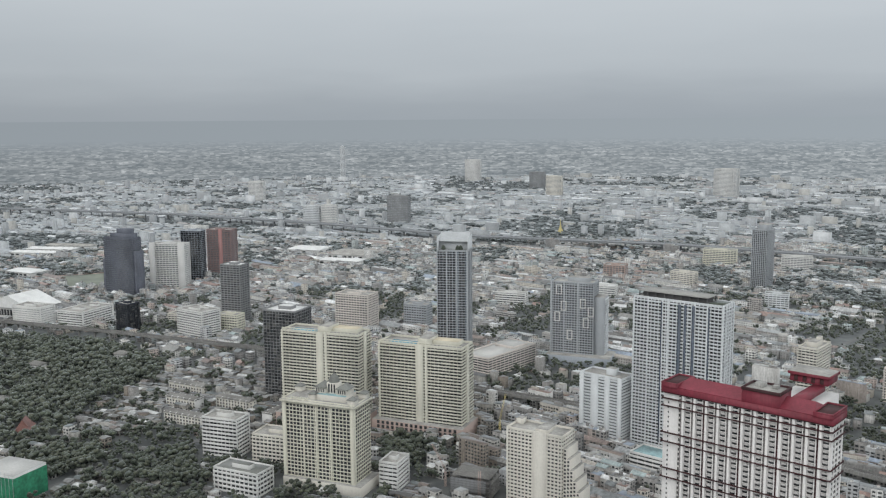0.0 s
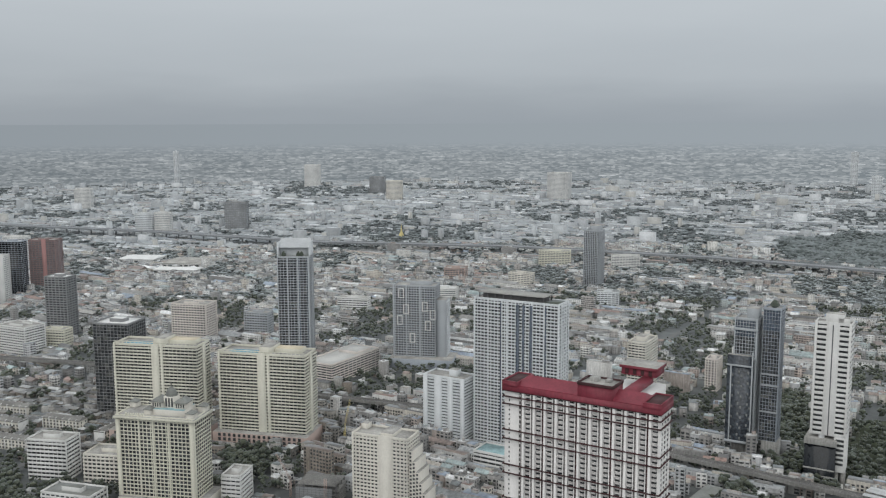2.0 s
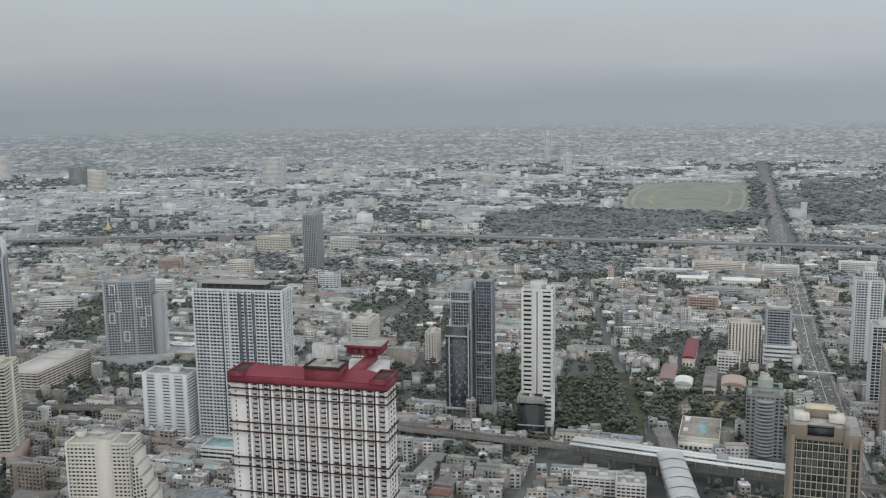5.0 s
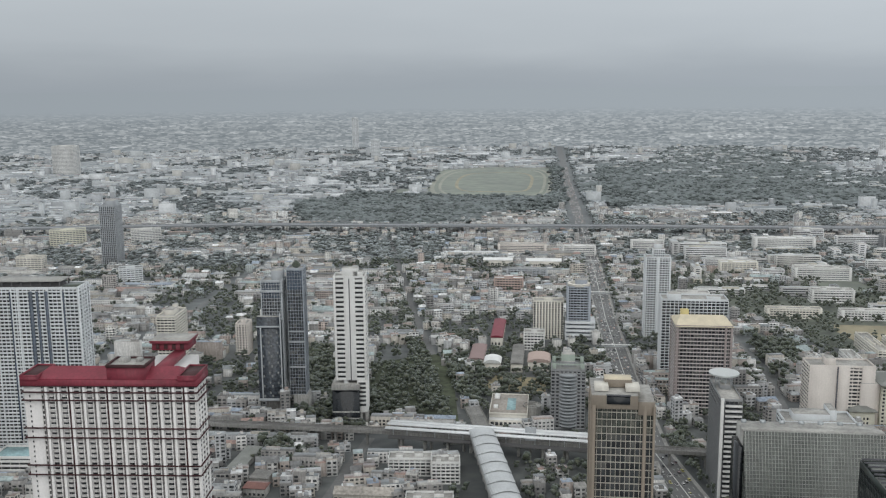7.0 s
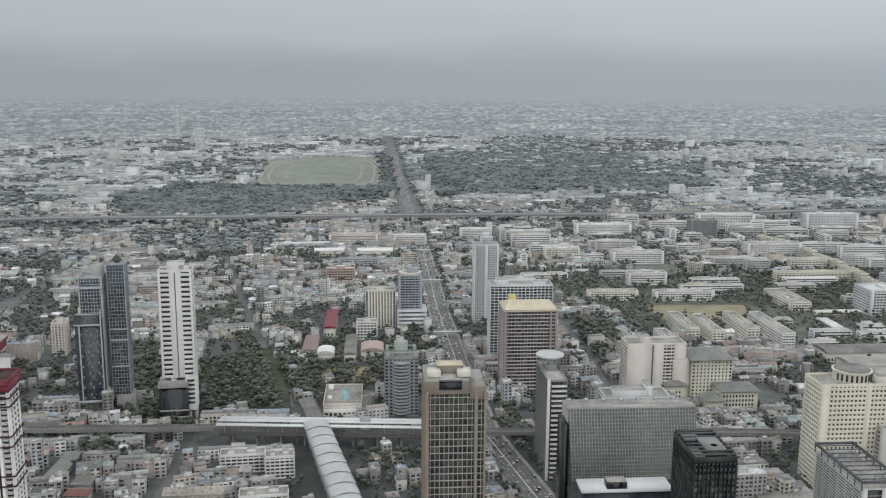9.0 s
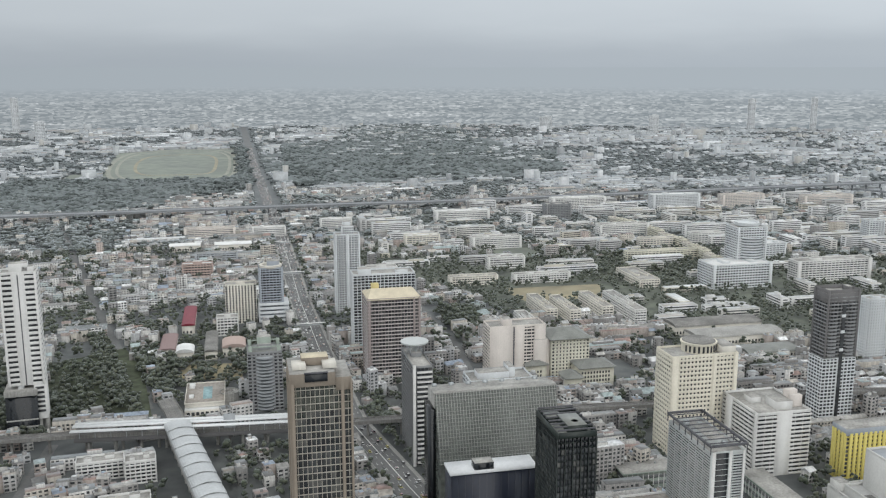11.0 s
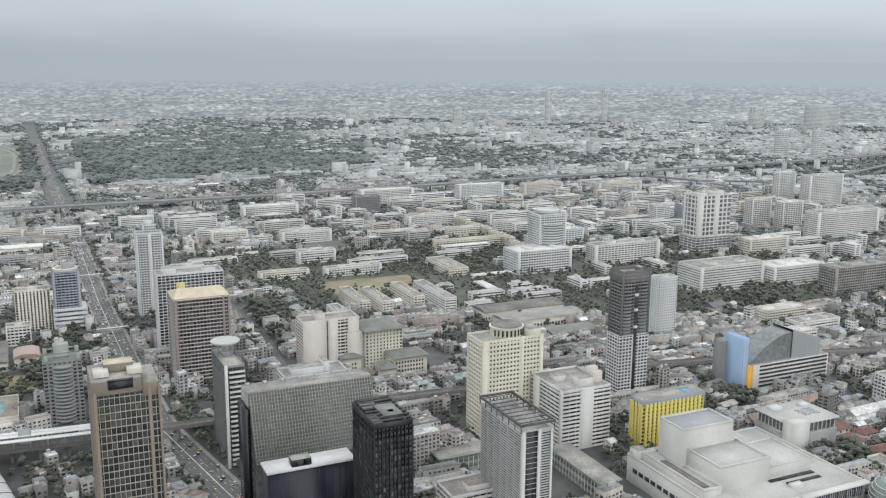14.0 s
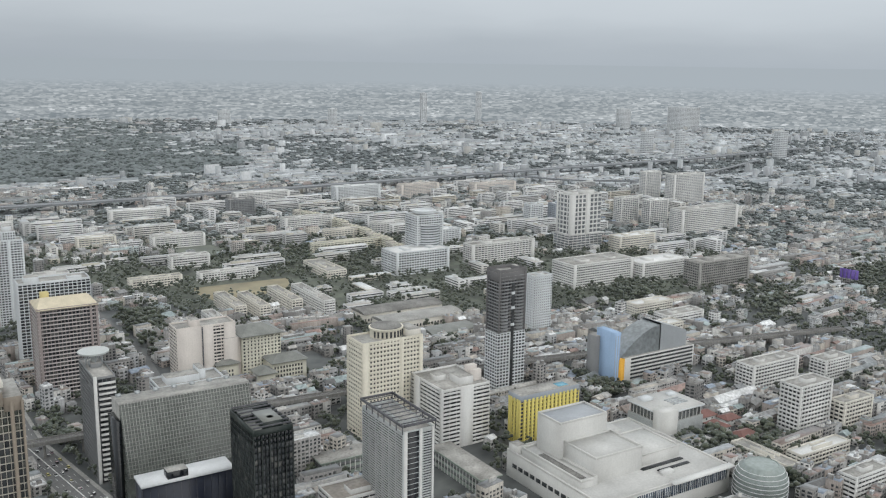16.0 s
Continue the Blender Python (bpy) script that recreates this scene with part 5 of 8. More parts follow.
# pink-white slab and the tiled-roof ministry
PN = tower("office_building", "pinkish white slab with a dark vertical slot", 716, 495, -128, 24, 56, 56, fh=3.3, band=0.45, bout=0.2, bay=4.5, pier=0.6, wall=M_PINK, nwin=60, plant=((0.0, -0.15, 0.5, 0.15, 6),), solid=[("side", 0.0, 0.42), ("side", 0.44, 0.62), ("side", 0.8, 1.0)])
part("slot", [(12.45, -3.9, 0.4, 1.2, 0, 56)], M_STEEL, PN)
part("side_step", [(2, 24, 24, 16, 0, 42)], M_PINK, PN, roof=M_ROOFDECK)
TH = tower("ministry_building", "cream building with grey-green tiled roofs and corner wings", 757, 463, -128, 36, 38, 41, fh=3.4, band=0.42, bout=0.25, bay=3.6, pier=2.1, wall=M_CREAM, nwin=80, plant=(), pout=0.2)
hip_roof("roof", 0, 0, 41, 43, 42.5, 7, M_TILE_GREEN, TH, ridge=0.3, label="grey-green tiled roof")
for px, py, pw, pd, ph in ((30, 18, 26, 34, 20), (42, -8, 18, 16, 14), (6, -34, 24, 20, 18)):
    wg = part("wing", [(px, py, pw, pd, 0, ph)], M_CREAM, TH)
    parts("wing_window", [(px + pw / 2 + 0.1, py - pd / 2 + 2 + 3 * i, 0.3, 1.5, 2 + 4 * j, 4.2 + 4 * j) for i in range(int(pd / 3) - 1) for j in range(int(ph / 4) - 1)], M_CORE, wg)
    hip_roof("wing_roof", px, py, pw + 4, pd + 4, ph, 5, M_TILE_GREEN, wg, ridge=0.4)
claim(785, 440, -128, 60, 70)

# dark tower with white lower floors, and the white towers beyond
DW = tower("apartment_tower", "dark grey residential tower with white lower floors", 808, 224, -128, 19, 31, 112, fh=3.2, band=0.3, bout=0.3, bay=3.6, pier=0.9, wall=M_DUSKGREY, bandm=M_MIDGREY, nwin=130, z0=56, plant=((0, 0.3, 0.4, 0.15, 5), (0.1, -0.3, 0.4, 0.15, 3)), parapet=4.0, solid=[("side", 0.0, 0.06), ("side", 0.94, 1.0), ("front", 0.0, 0.1)])
parts("balcony", [(10.1, sy * 8.6, 1.3, 7.0, 58 + 3.2 * k, 59.1 + 3.2 * k) for k in range(15) for sy in (-1, 1)], M_MIDGREY, DW)
parts("sky_terrace", [(10.2, 0.5, 1.0, 3.6, z, z + 2.6) for z in (62, 78, 92)], M_COOLWHITE, DW, "pale sky terrace edge")
tower("apartment_tower", "", 808, 224, -128, 19.6, 31.6, 56, fh=3.2, band=0.35, bout=0.35, bay=3.6, pier=1.0, wall=M_COOLWHITE, nwin=70, plant=(), parent=DW, parapet=0.2, solid=[("side", 0.46, 0.54)])
part("balcony_slot", [(10.3, 0.5, 0.3, 3.4, 3, 103)], M_CORE, DW, "dark balcony slot")
part("crown_wall", [(0, 0, 19.6, 31.6, 105, 113)], M_DUSKGREY, DW, roof=M_ROOFDECK)
tower("apartment_tower", "white residential tower with rows of small windows", 1003, 240, -128, 16, 26, 66, fh=3.0, band=0.5, bout=0.1, bay=3.0, pier=1.7, wall=M_COOLWHITE, nwin=70, plant=((0, 0, 0.4, 0.3, 3),))
BB = root("office_building", 896, 105, -128, "grey building with a curved glass gable and blue end wall", "office building")
claim(896, 105, -128, 34, 116)
part("body", [(0, 6, 30, 96, 0, 26)], M_WHITE, BB, roof=M_ROOFDECK)
for k in range(6):
    part("ribbon_window", [(15.1, 10, 0.4, 84, 4 + 3.8 * k, 5.8 + 3.8 * k)], M_CORE, BB)
arc = [(-44 + 52 * i / 12, 26 + 26 * math.sin(math.pi / 2 * i / 12)) for i in range(13)]
av = [(s * 12, y, z) for s in (1, -1) for y, z in arc] + [(12, 8, 26), (-12, 8, 26)]
shape("curved_glass", av, [(i, i + 1, 14 + i, 13 + i) for i in range(12)] + [tuple(range(12, -1, -1)) + (26,)][:1] + [tuple(range(13, 26)) + (27,)], M_VAULTGLASS, BB, "curved grey glass gable")
shape("metal_wing", [(13, 8, 26), (13, 44, 26), (13, 44, 42), (13, 8, 54), (-13, 8, 26), (-13, 44, 26), (-13, 44, 42), (-13, 8, 54)], [(0, 1, 2, 3), (3, 2, 6, 7), (7, 6, 5, 4), (1, 5, 6, 2)], M_GREY, BB, "grey metal wing")
part("blue_wall", [(3, -51, 24, 9, 0, 53)], M_LIGHTBLUE, BB, "light blue end wall")
part("blue_groove", [(15.1, -53 + 3.0 * k, 0.3, 0.7, 4, 50) for k in range(3)], M_BLUEGREY, BB)
part("orange_wall", [(12, -44, 7, 7, 0, 26)], M_ORANGE, BB, "orange stair wall")
part("grey_wing", [(-10, -54, 12, 14, 0, 46)], M_MIDGREY, BB, roof=M_ROOFDECK)

# ---- hospitals and institutes ----
for (lb, x, y, rot, w, d, h, wl, bd_) in (
        ("white hospital slab with dark ribbon windows", 1267, 226, -128, 46, 110, 34, M_WHITE, 0.5),
        ("white hospital wing with ribbon windows", 1340, 148, -128, 40, 92, 27, M_WHITE, 0.5),
        ("long white hospital block with balconies", 1765, 112, -128, 30, 150, 46, M_WHITE, 0.5),
        ("grey unfinished parking block with open decks", 1332, 62, -128, 28, 104, 36, M_CONCRETE, 0.3),
        ("white institute block with square windows", 1362, 391, -128, 24, 120, 30, M_WHITE, 0.45),
        ("white stepped institute block", 1241, 484, -128, 44, 90, 33, M_COOLWHITE, 0.4),
        ("dark glazed office block with white edges", 1558, 978, -128, 26, 52, 34, M_MIDGREY, 0.3),
        ("white institute slab with long balconies", 1480, 790, -128, 22, 95, 24, M_WHITE, 0.5),
        ("white laboratory slab near the avenue", 1250, 905, -128, 20, 86, 20, M_WHITE, 0.5),
        ("cream institute block with galleries", 1180, 1010, -128, 18, 60, 20, M_PALECREAM, 0.45),
        ("white office slab beside the expressway", 1430, 1120, -128, 24, 110, 22, M_WHITE, 0.5),
        ("white government slab with rows of windows", 1690, 1010, -128, 24, 120, 30, M_WHITE, 0.45),
        ("white government slab in a long row", 1840, 860, -128, 24, 110, 34, M_COOLWHITE, 0.45),
        ("cream and pink government slab", 1960, 760, -128, 22, 100, 30, M_PINK, 0.45),
        ("pale institute slab with red-brown bands", 2090, 620, -128, 22, 120, 26, M_PINK, 0.5),
        ("white teaching block on a lawn", 1130, 800, -128, 18, 58, 18, M_WHITE, 0.5),
        ("grey-roofed school block with galleries", 1010, 770, -128, 14, 70, 13, M_PALECREAM, 0.45),
        ("long white school block", 1085, 705, -128, 14, 84, 13, M_WHITE, 0.45),
        ("cream long school block", 937, 607, -128, 78, 14, 16, M_PALECREAM, 0.45),
        ("cream long school block with pitched roof", 950, 582, -128, 76, 13, 16, M_PALECREAM, 0.45),
        ("long cream school wing", 987, 560, -128, 80, 14, 17, M_PALECREAM, 0.45),
        ("white school wing with corridors", 858, 575, -128, 60, 14, 18, M_WHITE, 0.45),
        ("white four-storey school wing", 1008, 532, -128, 100, 15, 16, M_WHITE, 0.5),
        ("pale school block", 1175, 600, -128, 84, 30, 11, M_PALECREAM, 0.45),
        ("cream faculty building along a lane", 1330, 640, -38, 120, 14, 17, M_CREAM, 0.45),
        ("cream faculty building with flat roof", 1420, 690, -38, 70, 16, 18, M_PALECREAM, 0.45),
        ("white faculty block", 1500, 640, -38, 60, 18, 22, M_WHITE, 0.45),
        ("white faculty wing", 1580, 600, -128, 20, 70, 22, M_WHITE, 0.45),
        ("white clinic block", 1460, 520, -128, 20, 60, 24, M_COOLWHITE, 0.45),
        ("pale clinic wing with terraces", 1130, 130, -38, 60, 20, 16, M_PALECREAM, 0.45),
        ("white clinic court block", 1090, 90, -128, 22, 60, 17, M_WHITE, 0.5),
        ("pale terrace block with flat roof", 1030, 110, -38, 70, 18, 15, M_PALECREAM, 0.45),
        ("white apartment block with balconies", 903, -11, -128, 20, 66, 27, M_WHITE, 0.45),
        ("white stepped apartment tower", 800, -42, -128, 20, 42, 43, M_WHITE, 0.45),
        ("beige walk-up apartment block", 825, -80, -128, 14, 40, 25, M_PALECREAM, 0.45),
        ("white walk-up block", 960, -70, -128, 18, 40, 20, M_WHITE, 0.45),
        ("pale courtyard building with dark roof", 712, -12, -128, 54, 14, 10, M_PALECREAM, 0.4),
        ("pale courtyard wing with dark roof", 742, -52, -38, 60, 14, 10, M_PALECREAM, 0.4),
        ("white corner building", 690, -80, -128, 14, 40, 17, M_WHITE, 0.5),
        ("white modern house block", 636, 838, -128, 16, 24, 21, M_WHITE, 0.4),
        ("brick-orange school building", 798, 1116, -128, 16, 44, 19, M_SALMON, 0.4),
        ("grey institute slab beside the field", 880, 1180, -128, 14, 66, 14, M_GREY, 0.45),
        ("white slab with long galleries beside the avenue", 1080, 1290, -128, 16, 60, 17, M_WHITE, 0.5),
        ("pale row building beside the expressway", 1010, 1370, -128, 16, 90, 16, M_PINK, 0.5),
        ("white offices by the crossing", 1210, 1250, -128, 18, 60, 20, M_WHITE, 0.5),
        ("white ribbon-windowed building", 950, 890, -128, 18, 44, 20, M_WHITE, 0.5),
        ("peach office slab with flat roof", 310, 1935, -14, 66, 24, 33, M_CREAM, 0.4),
        ("white apartment slab", 452, 1895, -14, 58, 20, 27, M_WHITE, 0.45),
        ("white block with green roof edge", 330, 1500, -14, 36, 22, 24, M_COOLWHITE, 0.45),
        ("white warehouse office with ribbon windows", 60, 1560, -14, 44, 24, 22, M_WHITE, 0.5),
        ("salmon square building", 90, 1760, -14, 40, 30, 26, M_SALMON, 0.3),
        ("pale office block", 210, 1700, -33, 44, 20, 24, M_PALECREAM, 0.45),
        ("white long office with ribbon windows", -90, 1480, -14, 50, 18, 22, M_WHITE, 0.5),
        ("beige tower block with stepped top", -300, 1276, -16, 52, 33, 55, M_PINK, 0.4),
        ("striped office slab", -215, 1300, -16, 36, 20, 36, M_GREY, 0.45),
        ("cream walk-up block", -480, 1250, -14, 34, 20, 26, M_CREAM, 0.45),
        ("white stepped office with ribbon windows", -517, 1223, -28, 52, 34, 38, M_WHITE, 0.5),
        ("dark twin glass office on a viaduct street", -631, 1239, -26, 26, 22, 41, M_NAVYGLASS, 0.05),
        ("long white office with sloped roof", -716, 1275, -14, 46, 66, 25, M_WHITE, 0.5),
        ("round-cornered white hall", -800, 1275, -14, 54, 30, 27, M_WHITE, 0.7),
        ("near-black clad office with stepped top", -774, 1513, -14, 62, 22, 100, M_BLUECLAD, 0.5),
        ("white tower with dark ribbon windows", -722, 1590, 0, 66, 26, 80, M_WHITE, 0.4),
        ("dark blue glass tower", -706, 1660, -5, 40, 22, 96, M_BLUEGREY, 0.1),
        ("red-brown tower with a red stripe", -676, 1730, -5, 50, 30, 90, M_REDBROWN, 0.35),
        ("grey cylindrical apartment tower", -498, 1320, -13, 34, 26, 87, M_MIDGREY, 0.35),
        ("pale apartment slab behind the towers", -800, 1900, -14, 50, 20, 76, M_WHITE, 0.45),
        ("black gridded glass tower", -307, 970, -14, 40, 36, 95, M_MIDGREY, 0.13),
        ("white apartment block with balconies", -307, 777, -12, 36, 22, 35, M_WHITE, 0.5),
        ("white low block with green roof", -262, 697, -18, 44, 22, 19, M_WHITE, 0.45),
        ("pale parking block behind the tower", -255, 770, -12, 40, 26, 24, M_PALECREAM, 0.45),
        ("white gatehouse block with tall bays", -140, 718, -14, 16, 24, 24, M_WHITE, 0.6),
        ("brick and glass shopping court", -560, 1290, -14, 60, 24, 16, M_PALECREAM, 0.45),
        ("grey slab tower in the haze", -492, 2650, -14, 64, 24, 80, M_MIDGREY, 0.3),
        ("white slab tower in the haze", -725, 2556, -14, 50, 20, 60, M_COOLWHITE, 0.5),
        ("white slab tower with blank end wall", -672, 2545, -14, 44, 20, 63, M_WHITE, 0.5),
        ("pale slab tower in the haze", -1166, 3357, -14, 62, 22, 74, M_WHITE, 0.5),
        ("grey slab in the haze", -135, 4035, -14, 66, 24, 73, M_MIDGREY, 0.3),
        ("white slab in the haze", -56, 3665, -14, 62, 30, 78, M_PALECREAM, 0.5),
        ("white twin slab with dark slot in the haze", -465, 4512, -14, 74, 30, 106, M_WHITE, 0.6),
        ("white twin tower block in the haze", 597, 3640, -33, 78, 60, 108, M_WHITE, 0.5),
        ("white twin block with gridded windows", 1800, 262, -128, 22, 46, 50, M_WHITE, 0.3),
        ("white twin block with gridded windows", 1792, 206, -128, 22, 48, 50, M_WHITE, 0.3),
        ("white residential slab tower", 2153, 262, -128, 20, 48, 64, M_WHITE, 0.35),
        ("white residential slab tower", 2110, 180, -128, 26, 96, 68, M_WHITE, 0.35),
        ("round-fronted stepped hospital tower", 1284, 487, -128, 34, 46, 78, M_COOLWHITE, 0.42),
        ("pale tower with a white core", 1690, 420, -128, 22, 30, 42, M_COOLWHITE, 0.45),
        ("blue-grey tower block", 1720, 380, -128, 22, 30, 42, M_BLUEGREY, 0.45),
        ("orange-walled clinic with curved front", 1530, 210, -128, 26, 80, 26, M_PALECREAM, 0.5)):
    far = math.hypot(x, y)
    glazed = bd_ < 0.2
    kind = "office_tower" if h > 60 else ("institute_block" if far > 1000 and x > 700 else "apartment_block")
    bayw = 4.2 if far < 1400 else 6.0
    long_one = max(w, d) > 45
    # glass gets paler past 1000 m and 2000 m, in place of haze
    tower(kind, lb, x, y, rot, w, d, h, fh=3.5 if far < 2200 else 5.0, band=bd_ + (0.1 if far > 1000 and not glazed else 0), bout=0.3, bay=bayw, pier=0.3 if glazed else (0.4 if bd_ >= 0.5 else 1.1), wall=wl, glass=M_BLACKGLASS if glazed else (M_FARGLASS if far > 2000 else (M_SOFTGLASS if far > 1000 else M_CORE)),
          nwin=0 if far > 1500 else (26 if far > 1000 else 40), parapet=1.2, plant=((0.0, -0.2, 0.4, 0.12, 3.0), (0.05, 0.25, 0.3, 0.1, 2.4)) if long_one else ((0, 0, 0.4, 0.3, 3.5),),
          roof=M_TILE_GREEN if "green roof" in lb else (M_ROOFDECK if (int(x) + int(y)) % 3 else M_SHEET), solid=[("side", 0.0, 0.05), ("side", 0.95, 1.0)] if not glazed else [])


HT = tower("hospital_tower", "white hospital tower with large square windows and glass base", 1512, 298, -128, 36, 66, 92, fh=7.2, band=0.3, bout=0.2, bay=8.2, pier=2.6, wall=M_WHITE, glass=M_SOFTGLASS, nwin=0, z0=26, plant=((0, 0.2, 0.6, 0.3, 6), (0, -0.25, 0.5, 0.2, 4)), solid=[("side", 0.0, 0.16), ("side", 0.5, 0.62), ("front", 0.0, 0.12), ("front", 0.88, 1.0)])
tower("hospital_tower", "", 1512, 298, -128, 40, 72, 26, fh=4.2, band=0.22, bout=0.2, bay=9, pier=0.6, wall=M_WHITE, glass=M_SOFTGLASS, nwin=0, plant=(), parent=HT, parapet=0.4)
part("terrace_roof", [(0, 0, 40, 72, 25.9, 26.4)], M_PALEDECK, HT)
hs_t = [o for o in bpy.data.objects if o.get("label", "").startswith("round-fronted stepped")][0]
lathe("crown_ring", [(13, 78), (17, 80), (17, 84), (15, 84.4), (14.6, 82)], M_COOLWHITE, hs_t, seg=28, label="wide ring-shaped roof storey")
lathe("round_front", [(19, 0), (19, 64), (18, 64.4), (17.6, 63)], M_COOLWHITE, hs_t, 8, 0, seg=28, label="rounded white front bay")
for k in range(16):
    lathe("ribbon_window", [(19.15, 3 + 3.9 * k), (19.15, 4.7 + 3.9 * k)], M_SOFTGLASS, hs_t, 8, 0, seg=28)


part("upper_tier", [(4, 0, 44, 18, 100, 108), (8, 0, 26, 14, 108, 116), (-33, 0, 6, 20, 0, 62), (33.5, 0, 7, 20, 0, 78)], M_BLUECLAD, [o for o in bpy.data.objects if o.name.startswith("office_tower") and o.get("label", "").startswith("near-black")][0])
rs = [o for o in bpy.data.objects if o.get("label", "") == "red-brown tower with a red stripe"][0]
part("red_stripe", [(4, -15.4, 8, 0.8, 0, 92)], plaster("red_paint", (0.40, 0.22, 0.21)), rs, "bright red stripe")
ww = [o for o in bpy.data.objects if o.get("label", "") == "white tower with dark ribbon windows"][0]
parts("blank_end_wall", [(-28, -13.4, 11, 1.2, 0, 83), (27, -13.4, 13, 1.2, 0, 83)], M_WHITE, ww, "blank white end wall")
# far landmark towers
for lb, x, y, w, h in (("pale slim tower in the haze", -1160, 4680, 26, 168), ("pale slim tower far in the haze", 2122, 4330, 34, 160), ("pale tower far in the haze", 4450, 1700, 36, 150), ("pale tower far in the haze", 4560, 1440, 30, 160), ("pale wide slab far in the haze", 4600, 420, 150, 110), ("pale slab far in the haze", 4560, 700, 70, 95),
                       ("pale tower far in the haze", 3300, 420, 46, 75), ("white tower far in the haze", 3210, 300, 34, 88), ("white tower far in the haze", 3350, -20, 46, 90), ("white block far in the haze", 1890, 3660, 40, 84), ("pale block far in the haze", 3830, 2480, 60, 66), ("pale block far in the haze", 4020, 2000, 44, 80)):
    fa = math.degrees(math.atan2(y, x)) - 90
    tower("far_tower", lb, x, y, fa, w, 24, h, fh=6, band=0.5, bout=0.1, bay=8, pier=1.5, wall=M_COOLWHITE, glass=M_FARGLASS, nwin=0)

# stadium with folded roof
SD = root("sports_hall", -860, 1330, -14, "sports hall with a folded white and yellow roof", "stadium")
claim(-860, 1330, -14, 120, 70)
part("body", [(0, 0, 104, 56, 0, 17)], M_WHITE, SD)
part("glazing", [(-46 + 6 * k, -28.1, 4.5, 0.3, 4, 13) for k in range(16)], M_CORE, SD)
shape("roof", [(-58, -32, 17), (58, -32, 17), (58, 32, 17), (-58, 32, 17), (10, -30, 36), (10, 30, 36)], [(0, 1, 4), (1, 2, 5, 4), (2, 3, 5), (3, 0, 4, 5)], M_SHEET, SD, "white folded roof")
shape("roof_panel", [(-30, -31.5, 23), (2, -30.8, 33.6), (2, 0, 34), (-30, 0, 24)], [(0, 1, 2, 3)], M_SOFTYELLOW, SD, "yellow roof panel")
flat("athletics_track", [(-1010, 1676), (-918, 1735), (-820, 1570), (-902, 1526)], 0.2, M_SALMON, "worn reddish running track", "running track")
flat("athletics_field", [(-995, 1670), (-920, 1718), (-838, 1573), (-900, 1544)], 0.4, M_GRASS, "green athletics field with reddish track", "sports field")

# ---- stations ----
SR = root("railway_station", 0, 0, 0, "elevated station with long white roofs", "station")
axis = (Vector((511, 513)) - Vector((347, 668))).normalized()
sa = math.degrees(math.atan2(axis.y, axis.x))
SR.location, SR.rotation_euler = (417, 602, 0), (0, 0, radians(sa))
claim(417, 602, sa, 190, 26)
part("platform", [(0, 0, 180, 17, 10, 12.2)], M_DARKGREY, SR)
for off in (-9.0, -1.0, 7.0):
    part("roof_band", [(0, off, 184, 4.6, 19.5 + (0.8 if off == -1.0 else 0), 20.3 + (0.8 if off == -1.0 else 0))], M_WHITEMETAL, SR, "long white roof band")
parts("roof_post", [(-86 + 12 * k, sy * 6, 0.6, 0.6, 12.5, 19.6) for k in range(15) for sy in (-1, 1)], M_METAL, SR)
part("column", [(-80 + 20 * k, 0, 2.2, 6, 0, 9) for k in range(9)], M_CONCRETE, SR)
part("grey_gable", [(30, -2, 9, 1.2, 12, 26)], M_GREY, SR)


def vault(name, x0, y0, x1, y1, width, z, rise, segs):
    """A long rounded station roof of overlapping curved shells."""
    ln = math.hypot(x1 - x0, y1 - y0)
    ob = root("rail_terminal", x0, y0, math.degrees(math.atan2(y1 - y0, x1 - x0)), "elevated rail terminal under a long rounded white roof", "station")
    claim((x0 + x1) / 2, (y0 + y1) / 2, math.degrees(math.atan2(y1 - y0, x1 - x0)), ln, width + 6)
    n = 12
    for k in range(segs):
        xa, xb = ln * k / segs, ln * (k + 1) / segs + 1.0
        v, f = [], []
        for j, x in enumerate((xa, xb)):
            lift = 0.0 if j == 0 else 0.8
            for i in range(n + 1):
                a = math.pi * i / n
                v.append((x + 6.0 * math.sin(a) + (1.2 * math.sin(3 * a) if j else 0), -math.cos(a) * width / 2 * (1 + 0.015 * j), z + lift + rise * math.sin(a) ** 0.8))
        for i in range(n):
            f.append((i, i + 1, n + 2 + i, n + 1 + i))
        sh = shape("roof_shell", v, f, M_SHELL, ob)
        md = sh.modifiers.new("thick", "SOLIDIFY")
        md.thickness = 0.35
    part("platform", [(ln / 2, 0, ln, width * 0.86, z - 9, z - 3)], M_CONCRETE, ob)
    part("wall", [(ln / 2, sy * width * 0.46, ln, 0.5, z - 3, z + 1.5) for sy in (-1, 1)], M_METAL, ob)
    part("column", [(6 + 16 * i, sy * 5, 2.2, 2.2, 0, z - 9) for i in range(int(ln / 16)) for sy in (-1, 1)], M_CONCRETE, ob)
    return ob


vault("roof", 407, 608, 289, 367, 20, 20, 5.0, 15)
viaduct("rail_link_viaduct", "pale concrete rail viaduct leading to the terminal", [(409, 606), (426, 640), (440, 672)], 14, 16, 2, 24, 2.4, "railway viaduct", rail=True, material=M_DARKCONC, tracks=True)

